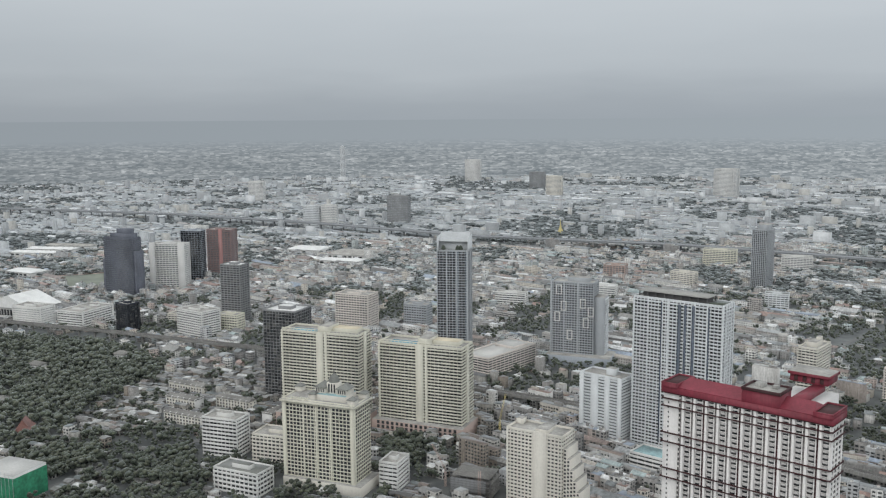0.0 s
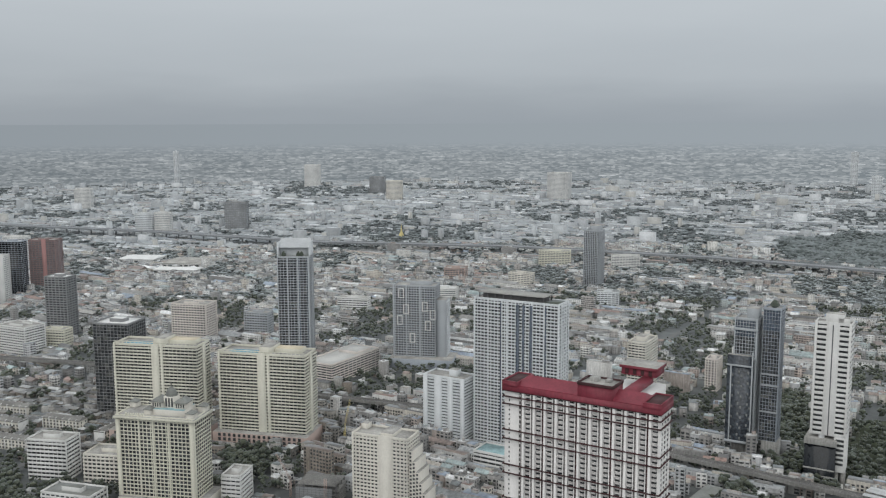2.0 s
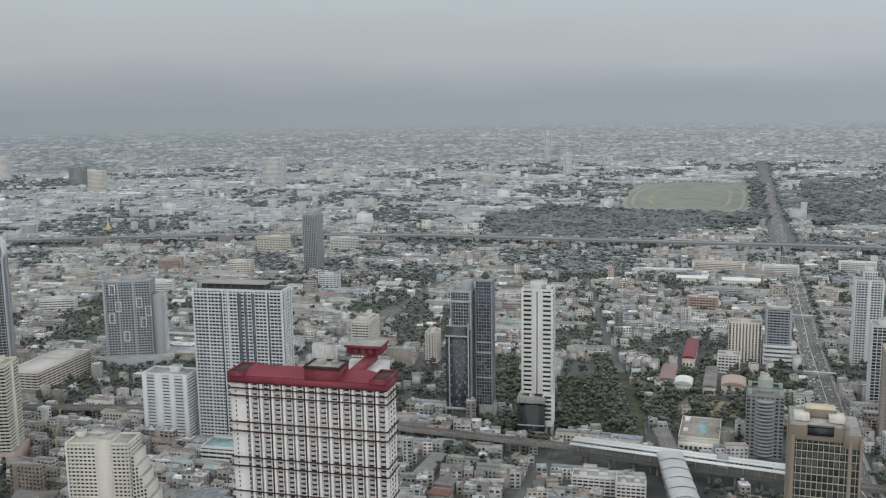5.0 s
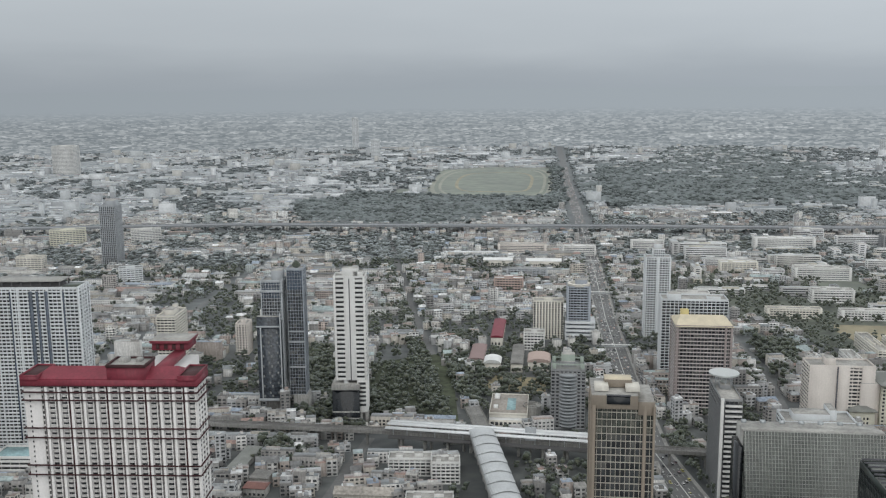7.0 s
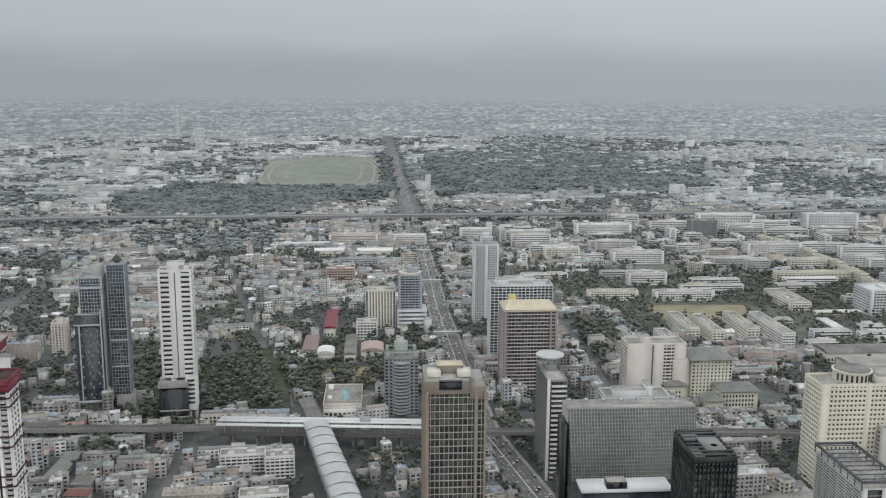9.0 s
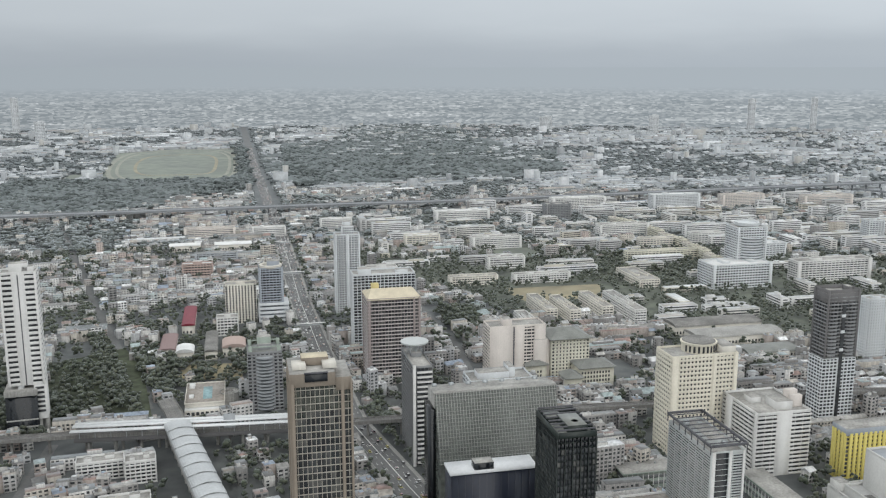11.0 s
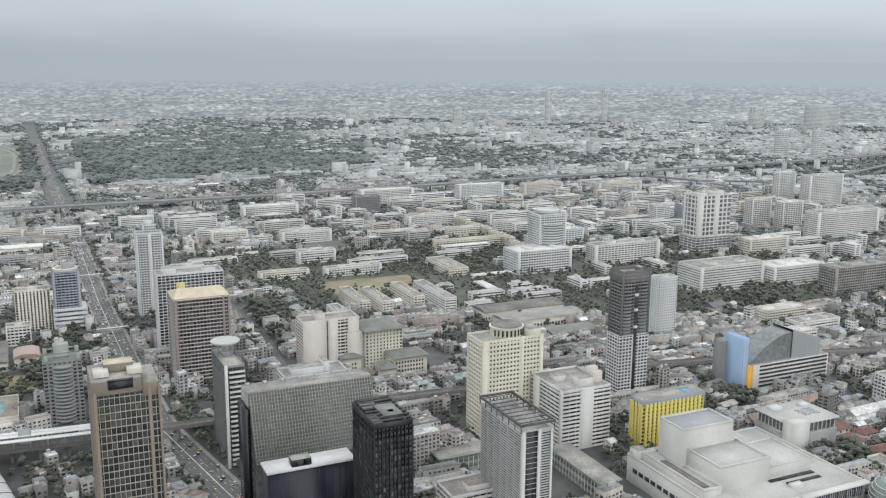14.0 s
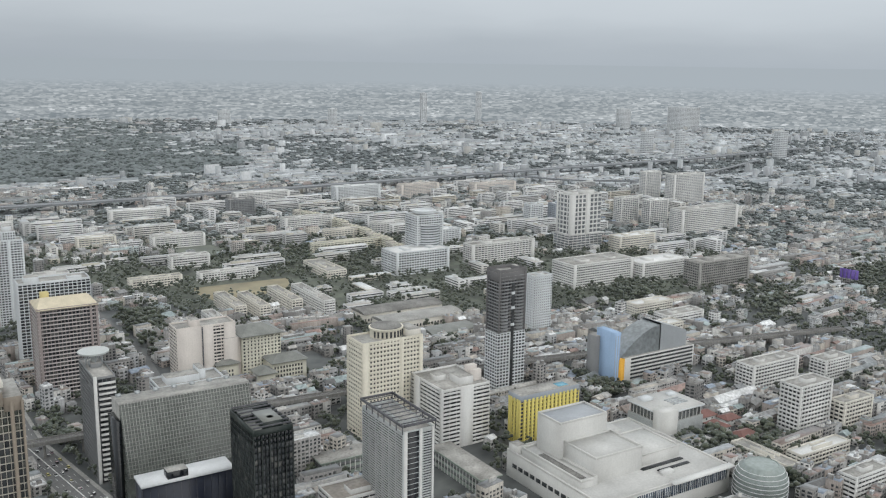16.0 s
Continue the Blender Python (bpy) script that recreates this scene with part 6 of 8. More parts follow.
# school halls with round roofs, and red roofed halls
for lb, x, y, w, d, h, roofm, rise in (("long brown-roofed school hall", 556, 836, 16, 58, 9, M_REDBROWN, 2), ("school hall with rounded pale roof", 551, 800, 18, 22, 9, M_SHEET, 4), ("grey-roofed narrow school hall", 587, 803, 13, 74, 9, M_DARKCONC, 2), ("school hall with rounded salmon roof", 596, 776, 24, 30, 10, M_SALMON, 4), ("long hall with crimson roof", 630, 902, 14, 84, 11, M_REDROOF, 2.5),
                                       ("wide grey workshop hall", 1005, 415, 108, 33, 10, M_DARKCONC, 3.5), ("long grey workshop hall with pale roof", 978, 378, 104, 33, 10, M_CONCRETE, 3.5), ("wide dark green storage hall", 950, 330, 60, 30, 7, M_TILE_GREEN, 3), ("wide flat white warehouse", 960, 1240, 60, 24, 10, M_SHEET, 3), ("wide flat white warehouse", 900, 1290, 50, 20, 10, M_SHEET, 3)):
    hb = root("hall", x, y, -38, lb, "hall")
    claim(x, y, -38, w, d, 2)
    part("body", [(0, 0, w, d, 0, h)], M_PALECREAM, hb)
    part("window", [(-w / 2 + 2 + 4 * k, -d / 2 - 0.05, 1.8, 0.2, 2, 5) for k in range(max(1, int(w / 4)))] + [(w / 2 + 0.05, -d / 2 + 2 + 4 * k, 0.2, 1.8, 2, 5) for k in range(max(1, int(d / 4)))], M_CORE, hb)
    n = 8
    v, f = [], []
    lng = d >= w
    for e in (-1, 1):
        for i in range(n + 1):
            a = math.pi * i / n
            s = -math.cos(a) * (min(w, d) / 2 + 0.6)
            o = e * (max(w, d) / 2 + 0.6)
            v.append((s, o, h + rise * math.sin(a)) if lng else (o, s, h + rise * math.sin(a)))
    f = [(i, i + 1, n + 2 + i, n + 1 + i) for i in range(n)] + [tuple(range(n + 1)), tuple(range(2 * n + 1, n, -1))]
    shape("roof", v, f, roofm, hb, "rounded roof")
PT = root("terrace_building", 479, 668, -38, "flat terrace building with a turquoise roof court", "building")
claim(482, 668, -38, 44, 60)
part("body", [(0, 0, 34, 54, 0, 12)], M_PALECREAM, PT, roof=M_WORNDECK)
part("parapet", [(0, 27, 34, 0.6, 11.6, 13), (0, -27, 34, 0.6, 11.6, 13), (-17, 0, 0.6, 53.4, 11.6, 13), (17, 0, 0.6, 53.4, 11.6, 13)], M_PALECREAM, PT)
part("front_wing", [(0, -31, 34, 7, 0, 9)], M_PALECREAM, PT, roof=M_SHEET)
parts("window", [(-14 + 4 * k, -34.6, 2.6, 0.3, 4, 7) for k in range(8)], M_CORE, PT)
part("court", [(2, 0, 8, 32, 12, 12.3)], M_TURQ, PT, "turquoise court surface")
parts("roof_shed", [(-12, 18, 5, 9, 12, 14.5), (-12, -10, 4, 5, 12, 14)], M_SHEET, PT)
lathe("round_ramp", [(8.5, 0), (8.5, 11.5), (8.6, 13), (8.1, 13), (8.1, 11.4), (4.4, 11.4), (4.4, 13), (4, 13), (4, 11)], M_CONCRETE, PT, 21, -2, seg=28)

# ---- foreground details ----
LB = root("courtyard_block", 0, 0, 0, "grey-green courtyard block with gallery windows", "office building")
claim(595, 222, -128, 70, 90)
for x, y, w, d in ((600, 272, 16, 82), (606, 196, 66, 16)):
    piece("wing", boxes_mesh("wing", [(x, y, radians(-128), w, d, 0, 13)], M_PALEGREEN, M_ROOFDECK), LB)
    piece("eave", boxes_mesh("eave", [(x, y, radians(-128), w + 3, d + 3, 13, 14)], M_PALEGREEN, M_ROOFDECK), LB)
    for lv in (3.2, 8.2):
        piece("gallery_glass", boxes_mesh("gallery_glass", [(x, y, radians(-128), w + 0.4, d + 0.4, lv, lv + 2.6)], M_GREYGLASS), LB)
    n = int(max(w, d) / 4)
    for k in range(n):
        u = -max(w, d) / 2 + (k + 0.5) * max(w, d) / n
        cx, sx = math.cos(radians(-128)), math.sin(radians(-128))
        lx, ly = (w / 2 + 0.3, u) if d > w else (u, -d / 2 - 0.3)
        piece("fin", boxes_mesh("fin", [(x + lx * cx - ly * sx, y + lx * sx + ly * cx, radians(-128), 0.5, 0.5, 0, 13)], M_WHITE), LB)
for k in range(9):
    lathe("roof_vent", [(0.8, 14), (0.8, 15.2), (0.2, 15.6)], M_METAL, LB, 568 + 8 * k, 312 - 10 * k, seg=8)

RB = tower("office_building", "white low office with worn brown roof", 523, 247, -128, 26, 40, 20, fh=4, band=0.45, bay=5, pier=0.4, wall=M_WHITE, nwin=10, roof=M_WORNDECK, plant=((0.1, 0.1, 0.4, 0.5, 3.5),))

# blocks beside the rail terminal
tower("office_building", "white office block with ribbon windows beside the terminal", 453, 495, -38, 25, 22, 25, fh=3.6, band=0.5, bout=0.2, bay=5, pier=0.4, wall=M_WHITE, nwin=20, roof=M_SHEET, plant=((0.2, 0.1, 0.3, 0.4, 2.4),))
tower("office_building", "pale teal walk-up block with sheet roof", 418, 465, -38, 20, 21, 15, fh=3.4, band=0.45, bout=0.2, bay=4, pier=0.5, wall=M_PALEGREEN, nwin=16, roof=M_SHEET, plant=((-0.2, 0.1, 0.3, 0.5, 2.4),))
tower("office_building", "narrow white shop block with roof sheds", 445, 459, -38, 14, 30, 21, fh=3.4, band=0.5, bout=0.2, bay=4, pier=0.5, wall=M_WHITE, nwin=16, roof=M_ROOFDECK, plant=((0.0, 0.25, 0.6, 0.2, 2.6), (0.1, -0.2, 0.4, 0.2, 2.2)))

# building site: raw concrete frame and two tower cranes
SITE = root("building_site", -72, 712, -14, "unfinished grey concrete frame under construction", "building site")
claim(-72, 712, -14, 46, 34)
for k in range(5):
    part("floor_slab", [(0, 0, 36 - 4 * (k > 3), 24, 3 + 3.6 * k, 3.5 + 3.6 * k)], M_DARKCONC, SITE)
    part("column", [(-16 + 6.4 * i, -11 + 7.3 * j, 0.8, 0.8, 3.6 * k, 3 + 3.6 * k) for i in range(6) for j in range(4)], M_DARKCONC, SITE)
part("netting", [(-2, -12.4, 30, 0.2, 5, 16)], M_MIDGREY, SITE)
parts("hoist_mast", [(8 + ox, -13 + oy, 0.3, 0.3, 0, 24) for ox in (-0.8, 0.8) for oy in (-0.8, 0.8)], M_SALMON, SITE, "rusty hoist mast")
parts("scaffold", [(-17 + 3.4 * k, -12.9, 0.15, 0.15, 0, 21) for k in range(11)] + [(0, -12.9, 35, 0.15, 2 + 2 * k, 2.15 + 2 * k) for k in range(9)], M_STEEL, SITE)


def crane(x, y, rot, h, reach, material, label):
    ob = root("tower_crane", x, y, rot, label, "crane")
    claim(x, y, rot, 8, 8)
    for sx in (-0.7, 0.7):
        for sy in (-0.7, 0.7):
            part("mast_leg", [(sx, sy, 0.22, 0.22, 0, h)], material, ob)
    part("brace", [(0, sy, 1.4, 0.15, 2 * k, 2 * k + 0.2) for k in range(int(h / 2)) for sy in (-0.7, 0.7)] + [(sx, 0, 0.15, 1.4, 2 * k + 1, 2 * k + 1.2) for k in range(int(h / 2)) for sx in (-0.7, 0.7)], material, ob)
    part("cab", [(1.6, 0, 1.8, 1.6, h - 2, h)], M_WHITE, ob)
    jib = boxes_mesh("jib", [(reach / 2, 0.6, 0, reach, 0.2, 0, 0.2), (reach / 2, -0.6, 0, reach, 0.2, 0, 0.2), (reach / 2, 0, 0, reach, 0.2, 1.2, 1.4)] + [(1 + 2 * k, 0, 0, 0.15, 1.2, 0.1, 1.3) for k in range(int(reach / 2))], material)
    j = piece("jib", jib, ob, 0, 0, h)
    piece("hook_block", boxes_mesh("hook_block", [(reach - 1, 0, 0, 0.6, 0.6, -1.0, 0)], M_STEEL), j)
    j.rotation_euler = (0, radians(-58), 0)
    part("counterweight", [(-5, 0, 9, 1.2, h, h + 0.4), (-8.5, 0, 2.2, 1.6, h - 1.4, h)], M_DARKCONC, ob)
    return ob


crane(-62, 842, 70, 18, 26, M_SOFTYELLOW, "yellow luffing tower crane over a building pit")
crane(-98, 722, 160, 14, 24, M_SALMON, "orange luffing tower crane beside a frame")
flat("building_pit", [(-90, 905), (-20, 885), (0, 840), (-30, 800), (-85, 830)], 0.2, M_SCRUB, "cleared green and muddy building plot", "building plot")
SC = root("scaffolded_building", -446, 664, -14, "white-topped building wrapped in green netting", "building")
claim(-446, 664, -14, 44, 40)
part("body", [(0, 0, 40, 34, 0, 24)], M_WHITE, SC, roof=M_PALEDECK)
M_NET = surf("green_netting", [(0.03, 0.20, 0.11)], rough=0.8, grain=(0.4, 0.2), coarse=(0.1, 0.3))
part("netting", [(0, -17.4, 41, 0.3, 0, 22), (20.4, 0, 0.3, 34, 0, 22)], M_NET, SC, "green safety netting")
part("pole", [(-20 + 4 * k, -17.8, 0.2, 0.2, 0, 27) for k in range(11)], M_METAL, SC)
TP = root("temple_hall", -520, 800, 20, "small hall with steep clay-red tiered roof", "temple")
claim(-520, 800, 20, 18, 26)
part("body", [(0, 0, 12, 20, 0, 7)], M_PALECREAM, TP)
hip_roof("roof", 0, 0, 16, 24, 7, 7, M_TILE_MAROON, TP, ridge=0.7)
hip_roof("upper_roof", 0, 0, 10, 18, 10.5, 7, M_TILE_MAROON, TP, ridge=0.8)
for x, y, r in ((-640, 1020, -20), (-600, 880, 10), (-560, 1080, -20)):
    vl = root("villa", x, y, r, "white villa with grey roof among trees", "house")
    claim(x, y, r, 20, 16, 2)
    part("body", [(0, 0, 18, 13, 0, 9)], M_WHITE, vl)
    part("wing", [(11, 3, 8, 10, 0, 6)], M_WHITE, vl, roof=M_ROOFDECK)
    part("window", [(-7 + 3.5 * k, -6.6, 1.6, 0.2, 1 + 3.4 * j, 2.8 + 3.4 * j) for k in range(5) for j in range(2)], M_CORE, vl)
    hip_roof("roof", 0, 0, 20, 15, 9, 3.5, M_DARKCONC, vl, ridge=0.5)
# striped white hotel podium with turquoise deck beside the tall white tower
SP = tower("hotel_annex", "low white annex with ribbon windows and turquoise deck", 80, 778, -33, 44, 24, 15, fh=3.6, band=0.5, bay=8, pier=0.3, wall=M_WHITE, nwin=0, roof=M_TURQ, plant=())
# long low terraces of the quiet quarter beside the park
for x, y, r, w, d, h in ((-375, 850, -20, 52, 12, 11), (-330, 835, -20, 40, 12, 10), (-400, 900, -20, 40, 12, 12), (-345, 905, -20, 44, 12, 11), (-420, 960, -20, 50, 12, 9), (-290, 880, 70, 40, 11, 10), (-245, 925, -14, 50, 12, 12), (-300, 1030, -14, 50, 14, 12)):
    ter = root("terrace_row", x, y, r, "terrace of narrow pale houses with grey roofs", "terrace", "terraces by the park")
    claim(x, y, r, w, d, 1)
    part("body", [(0, 0, w, d, 0, h)], M_PALECREAM, ter)
    hip_roof("roof", 0, 0, w + 1, d + 1.4, h, 2.2, M_DARKCONC, ter, ridge=0.94)
    part("window", [(-w / 2 + 2 + 4 * k, -d / 2 - 0.06, 1.7, 0.2, 1 + 3.2 * j, 2.7 + 3.2 * j) for k in range(int(w / 4)) for j in range(int(h / 3.2))] + [(w / 2 + 0.06, -d / 4 + d / 2 * k, 0.2, 1.4, 1 + 3.2 * j, 2.6 + 3.2 * j) for k in range(2) for j in range(int(h / 3.2))], M_CORE, ter)
    part("party_wall", [(-w / 2 + 8 * k, 0, 0.4, d + 1.6, 0, h + 0.9) for k in range(int(w / 8) + 1)], M_WHITE, ter)
# a shining small spire and a purple hoarding
HB = root("billboard", 1375, -113, 60, "large purple advertising hoarding on posts", "billboard")
part("panel", [(0, 0, 26, 0.8, 14, 27)], surf("purple_print", [(0.16, 0.10, 0.38)], rough=0.5), HB)
part("post", [(-9 + 6 * k, 0.9, 0.6, 0.6, 0, 26) for k in range(4)], M_STEEL, HB)
SPI = root("chedi", -20, 2420, 0, "small golden pagoda spire among trees", "pagoda")
lathe("spire", [(9, 0), (8, 6), (6, 12), (3, 18), (1.2, 28), (0.3, 42)], M_SOFTYELLOW, SPI, seg=16)

# red-brown tiled villas beside the rotunda
for x, y, w, d, h in ((787, 39, 18, 14, 7), (790, 18, 16, 12, 6), (752, 4, 18, 13, 8), (766, 26, 14, 16, 7)):
    vl = root("villa", x, y, -38, "white villa with red-brown tiled hip roof", "house")
    claim(x, y, -38, w, d, 1)
    part("body", [(0, 0, w, d, 0, h)], M_WHITE, vl)
    hip_roof("roof", 0, 0, w + 1.6, d + 1.6, h, 0.24 * min(w, d), M_TILE_MAROON, vl, ridge=0.5)
    parts("window", [(-w / 2 + 2 + 3.5 * k, -d / 2 - 0.06, 1.6, 0.2, 1.2 + 3 * (k % 2), 2.7 + 3 * (k % 2)) for k in range(4)], M_WINDOW, vl)
flat("plaza", [(1238, -47), (1311, -72), (1336, -136), (1261, -146), (1190, -138), (1153, -72)], 0.32, M_ROAD, "grey paved traffic plaza", "plaza")

# yard below the railway viaduct
for lb, x, y, rot, w, d, h, roofm, rise in (("long low workshop with dark green-grey roof", 228, 690, -40, 13, 66, 5, M_TILE_GREEN, 1.6), ("dark flat-roofed workshop block", 231, 650, -40, 14, 16, 8, M_DARKCONC, 0.8), ("low building with faded red roof", 221, 635, -40, 17, 12, 7, M_TILE_MAROON, 2.2)):
    hb = root("workshop", x, y, rot, lb, "workshop")
    claim(x, y, rot, w, d, 2)
    part("body", [(0, 0, w, d, 0, h)], M_CONCRETE, hb)
    hip_roof("roof", 0, 0, w + 1.2, d + 1.2, h, rise, roofm, hb, ridge=0.8)
    parts("window", [(-w / 2 + 2 + 3.4 * k, -d / 2 - 0.06, 1.8, 0.2, 1.2, 3.0) for k in range(int(w / 3.4))], M_WINDOW, hb)
for lb, x, y, w, d, h in (("white walk-up flats with stained walls", 338, 606, 34, 14, 14), ("white walk-up flats with roof sheds", 354, 578, 22, 14, 17), ("long white walk-up flats above a lane", 312, 532, 34, 14, 15)):
    tower("apartment_block", lb, x, y, -33, w, d, h, fh=3.0, band=0.42, bout=0.25, bay=4, pier=0.9, wall=M_WHITE, nwin=20, plant=((0.2, 0.1, 0.2, 0.3, 2.6), (-0.25, 0.0, 0.16, 0.4, 2.2)))

# wide pale market and depot roofs beyond the elevated railway
for lb, x, y, rot, w, d in (("long white depot hall with low roof", -1190, 1990, -4, 116, 34), ("long white depot hall with pitched roof", -1195, 1930, -4, 110, 30), ("long white depot hall with grey roof", -1180, 2050, -4, 120, 30), ("wide low white arena hall", -1060, 1680, -20, 70, 44), ("wide pale market hall", -590, 2050, -10, 80, 70), ("wide grey-roofed market hall", -468, 1990, -10, 96, 90), ("pale flat-roofed market hall", -470, 1880, -10, 90, 40)):
    hb = root("market_hall", x, y, rot, lb, "hall")
    claim(x, y, rot, w, d, 2)
    part("body", [(0, 0, w, d, 0, 10)], M_WHITE, hb)
    hip_roof("roof", 0, 0, w + 2, d + 2, 10, 3.5, M_ROOFDECK if "grey" in lb else M_SHEET, hb, ridge=0.9)
    parts("window", [(-w / 2 + 5 + 12 * k, -d / 2 - 0.1, 8, 0.3, 4, 7) for k in range(int((w - 6) / 12))], M_CORE, hb)

# a long diagonal row of cream shophouses along a lane of the institute quarter
for k, (x, y, a) in enumerate(along([(1585, 872), (1515, 752), (1413, 628), (1325, 540)], 31.0, 16.0)):
    tower("shophouse_row", "row of cream shophouses with rusty roof edges", x, y, math.degrees(a), 30, 13, 15 + 1.5 * (k % 3), fh=3.3, band=0.45, bout=0.2, bay=4.3, pier=0.8, wall=M_CREAM if k % 3 else M_PALECREAM, glass=M_SOFTGLASS, nwin=1, plant=((-0.3, 0.1, 0.14, 0.4, 2.4), (0.25, 0.1, 0.14, 0.4, 2.4)), roof=M_WORNDECK)

# ---- the low city: houses, shop rows, trees ----
rng = np.random.default_rng(7)


def in_poly(x, y, poly):
    inside = np.zeros(len(x), bool)
    px, py = poly[-1]
    for qx, qy in poly:
        cross = ((qy > y) != (py > y)) & (x < (px - qx) * (y - qy) / (py - qy + 1e-9) + qx)
        inside ^= cross
        px, py = qx, qy
    return inside


def near_strip(x, y, pts, half):
    hit = np.zeros(len(x), bool)
    for (ax, ay), (bx, by) in zip(pts, pts[1:]):
        dx, dy = bx - ax, by - ay
        t = np.clip(((x - ax) * dx + (y - ay) * dy) / (dx * dx + dy * dy), 0, 1)
        hit |= np.hypot(x - ax - t * dx, y - ay - t * dy) < half
    return hit


def taken(x, y, margin):
    out = np.zeros(len(x), bool)
    for fx, fy, fr, hw, hd in FOOT:
        c, s = math.cos(fr), math.sin(fr)
        lx, ly = (x - fx) * c + (y - fy) * s, -(x - fx) * s + (y - fy) * c
        out |= (np.abs(lx) < hw + margin) & (np.abs(ly) < hd + margin)
    return out


def on_strips(x, y, margin):
    out = np.zeros(len(x), bool)
    for pts, half in STRIPS:
        out |= near_strip(x, y, pts, half + margin)
    return out


PARK = [(-1150, 1110), (-790, 1165), (-740, 1165), (-560, 1120), (-480, 1030), (-505, 925), (-480, 790), (-540, 745), (-900, 900)]
PALACE = [(1545, 1745), (1990, 2299), (2310, 2668), (2747, 2781), (3379, 3360), (3786, 3236), (3268, 2502), (2804, 2042), (2760, 1730), (2250, 1420), (2000, 1580), (1850, 1690)]
GREEN1 = [(1090, 760), (1330, 860), (1460, 700), (1330, 520), (1180, 560), (1130, 640)]
GREEN3 = [(930, 2276), (1190, 2395), (1280, 2300), (1420, 2160), (1570, 2030), (1660, 2110), (2215, 2820), (2240, 2800), (1520, 1860), (1366, 1780), (1235, 1830), (1061, 1741), (922, 1835), (812, 1948)]
SIDE_FIELD = [(1120, 2188), (1362, 2484), (1398, 2454), (1149, 2164)]
INST = [(1000, 1000), (1330, 1330), (2250, 640), (2350, 300), (1900, 40), (1250, 60), (1000, 420), (930, 640)]
SCRUB = [(370, 734), (423, 833), (480, 941), (556, 937), (490, 811), (459, 735), (430, 677)]
DOMEWOOD = [(749, 28), (750, 11), (733, -9), (680, -39), (650, -40), (642, -20), (708, -3), (708, 26)]
SCHOOL = [(498, 700), (520, 790), (560, 870), (650, 850), (630, 790), (590, 700), (550, 690)]
FIELD = [(1018, 719), (1123, 632), (1091, 611), (1047, 595), (977, 670)]
LAWN = [(1228, 898), (1287, 860), (1236, 809), (1174, 845)]
ATHLETICS = [(-995, 1670), (-920, 1718), (-838, 1573), (-900, 1544)]
GREENS = [ATHLETICS, SIDE_FIELD, SCHOOL, FIELD, LAWN, SCRUB, DOMEWOOD, PARK, PALACE, TURF, GREEN3]


def blocked(x, y, margin, parks=True):
    b = taken(x, y, margin) | on_strips(x, y, margin)
    if parks:
        for g in GREENS:
            b |= in_poly(x, y, g)
    return b


def value_noise(x, y, size, seed):
    """Smooth random values between 0 and 1 over the plan."""
    g = np.random.default_rng(seed).random((128, 128))
    u, v = x / size + 500, y / size + 500
    i, j = np.floor(u).astype(int), np.floor(v).astype(int)
    fu, fv = u - i, v - j
    fu, fv = fu * fu * (3 - 2 * fu), fv * fv * (3 - 2 * fv)
    a = g[i % 128, j % 128] * (1 - fu) + g[(i + 1) % 128, j % 128] * fu
    b = g[i % 128, (j + 1) % 128] * (1 - fu) + g[(i + 1) % 128, (j + 1) % 128] * fu
    return a * (1 - fv) + b * fv


def in_view(x, y, pad=6.0):
    az = np.degrees(np.arctan2(-x, y))
    return (az < 36 + pad) & (az > -100 - pad)


def city_cells(cell, rmin, rmax, rot):
    n = int(rmax / cell) + 2
    i, j = np.meshgrid(np.arange(-n, n), np.arange(-n, n))
    i, j = i.ravel(), j.ravel()
    c, s = math.cos(rot), math.sin(rot)
    lx, ly = i * cell, j * cell
    x, y = lx * c - ly * s, lx * s + ly * c
    r = np.hypot(x, y)
    keep = (r > rmin) & (r <= rmax) & in_view(x, y)
    return i[keep], j[keep], x[keep], y[keep], r[keep]


NEAR, MID, FAR = [], [], []
TREES_NEAR, TREES_FAR = [], []
QUIET_AZ = 9.0
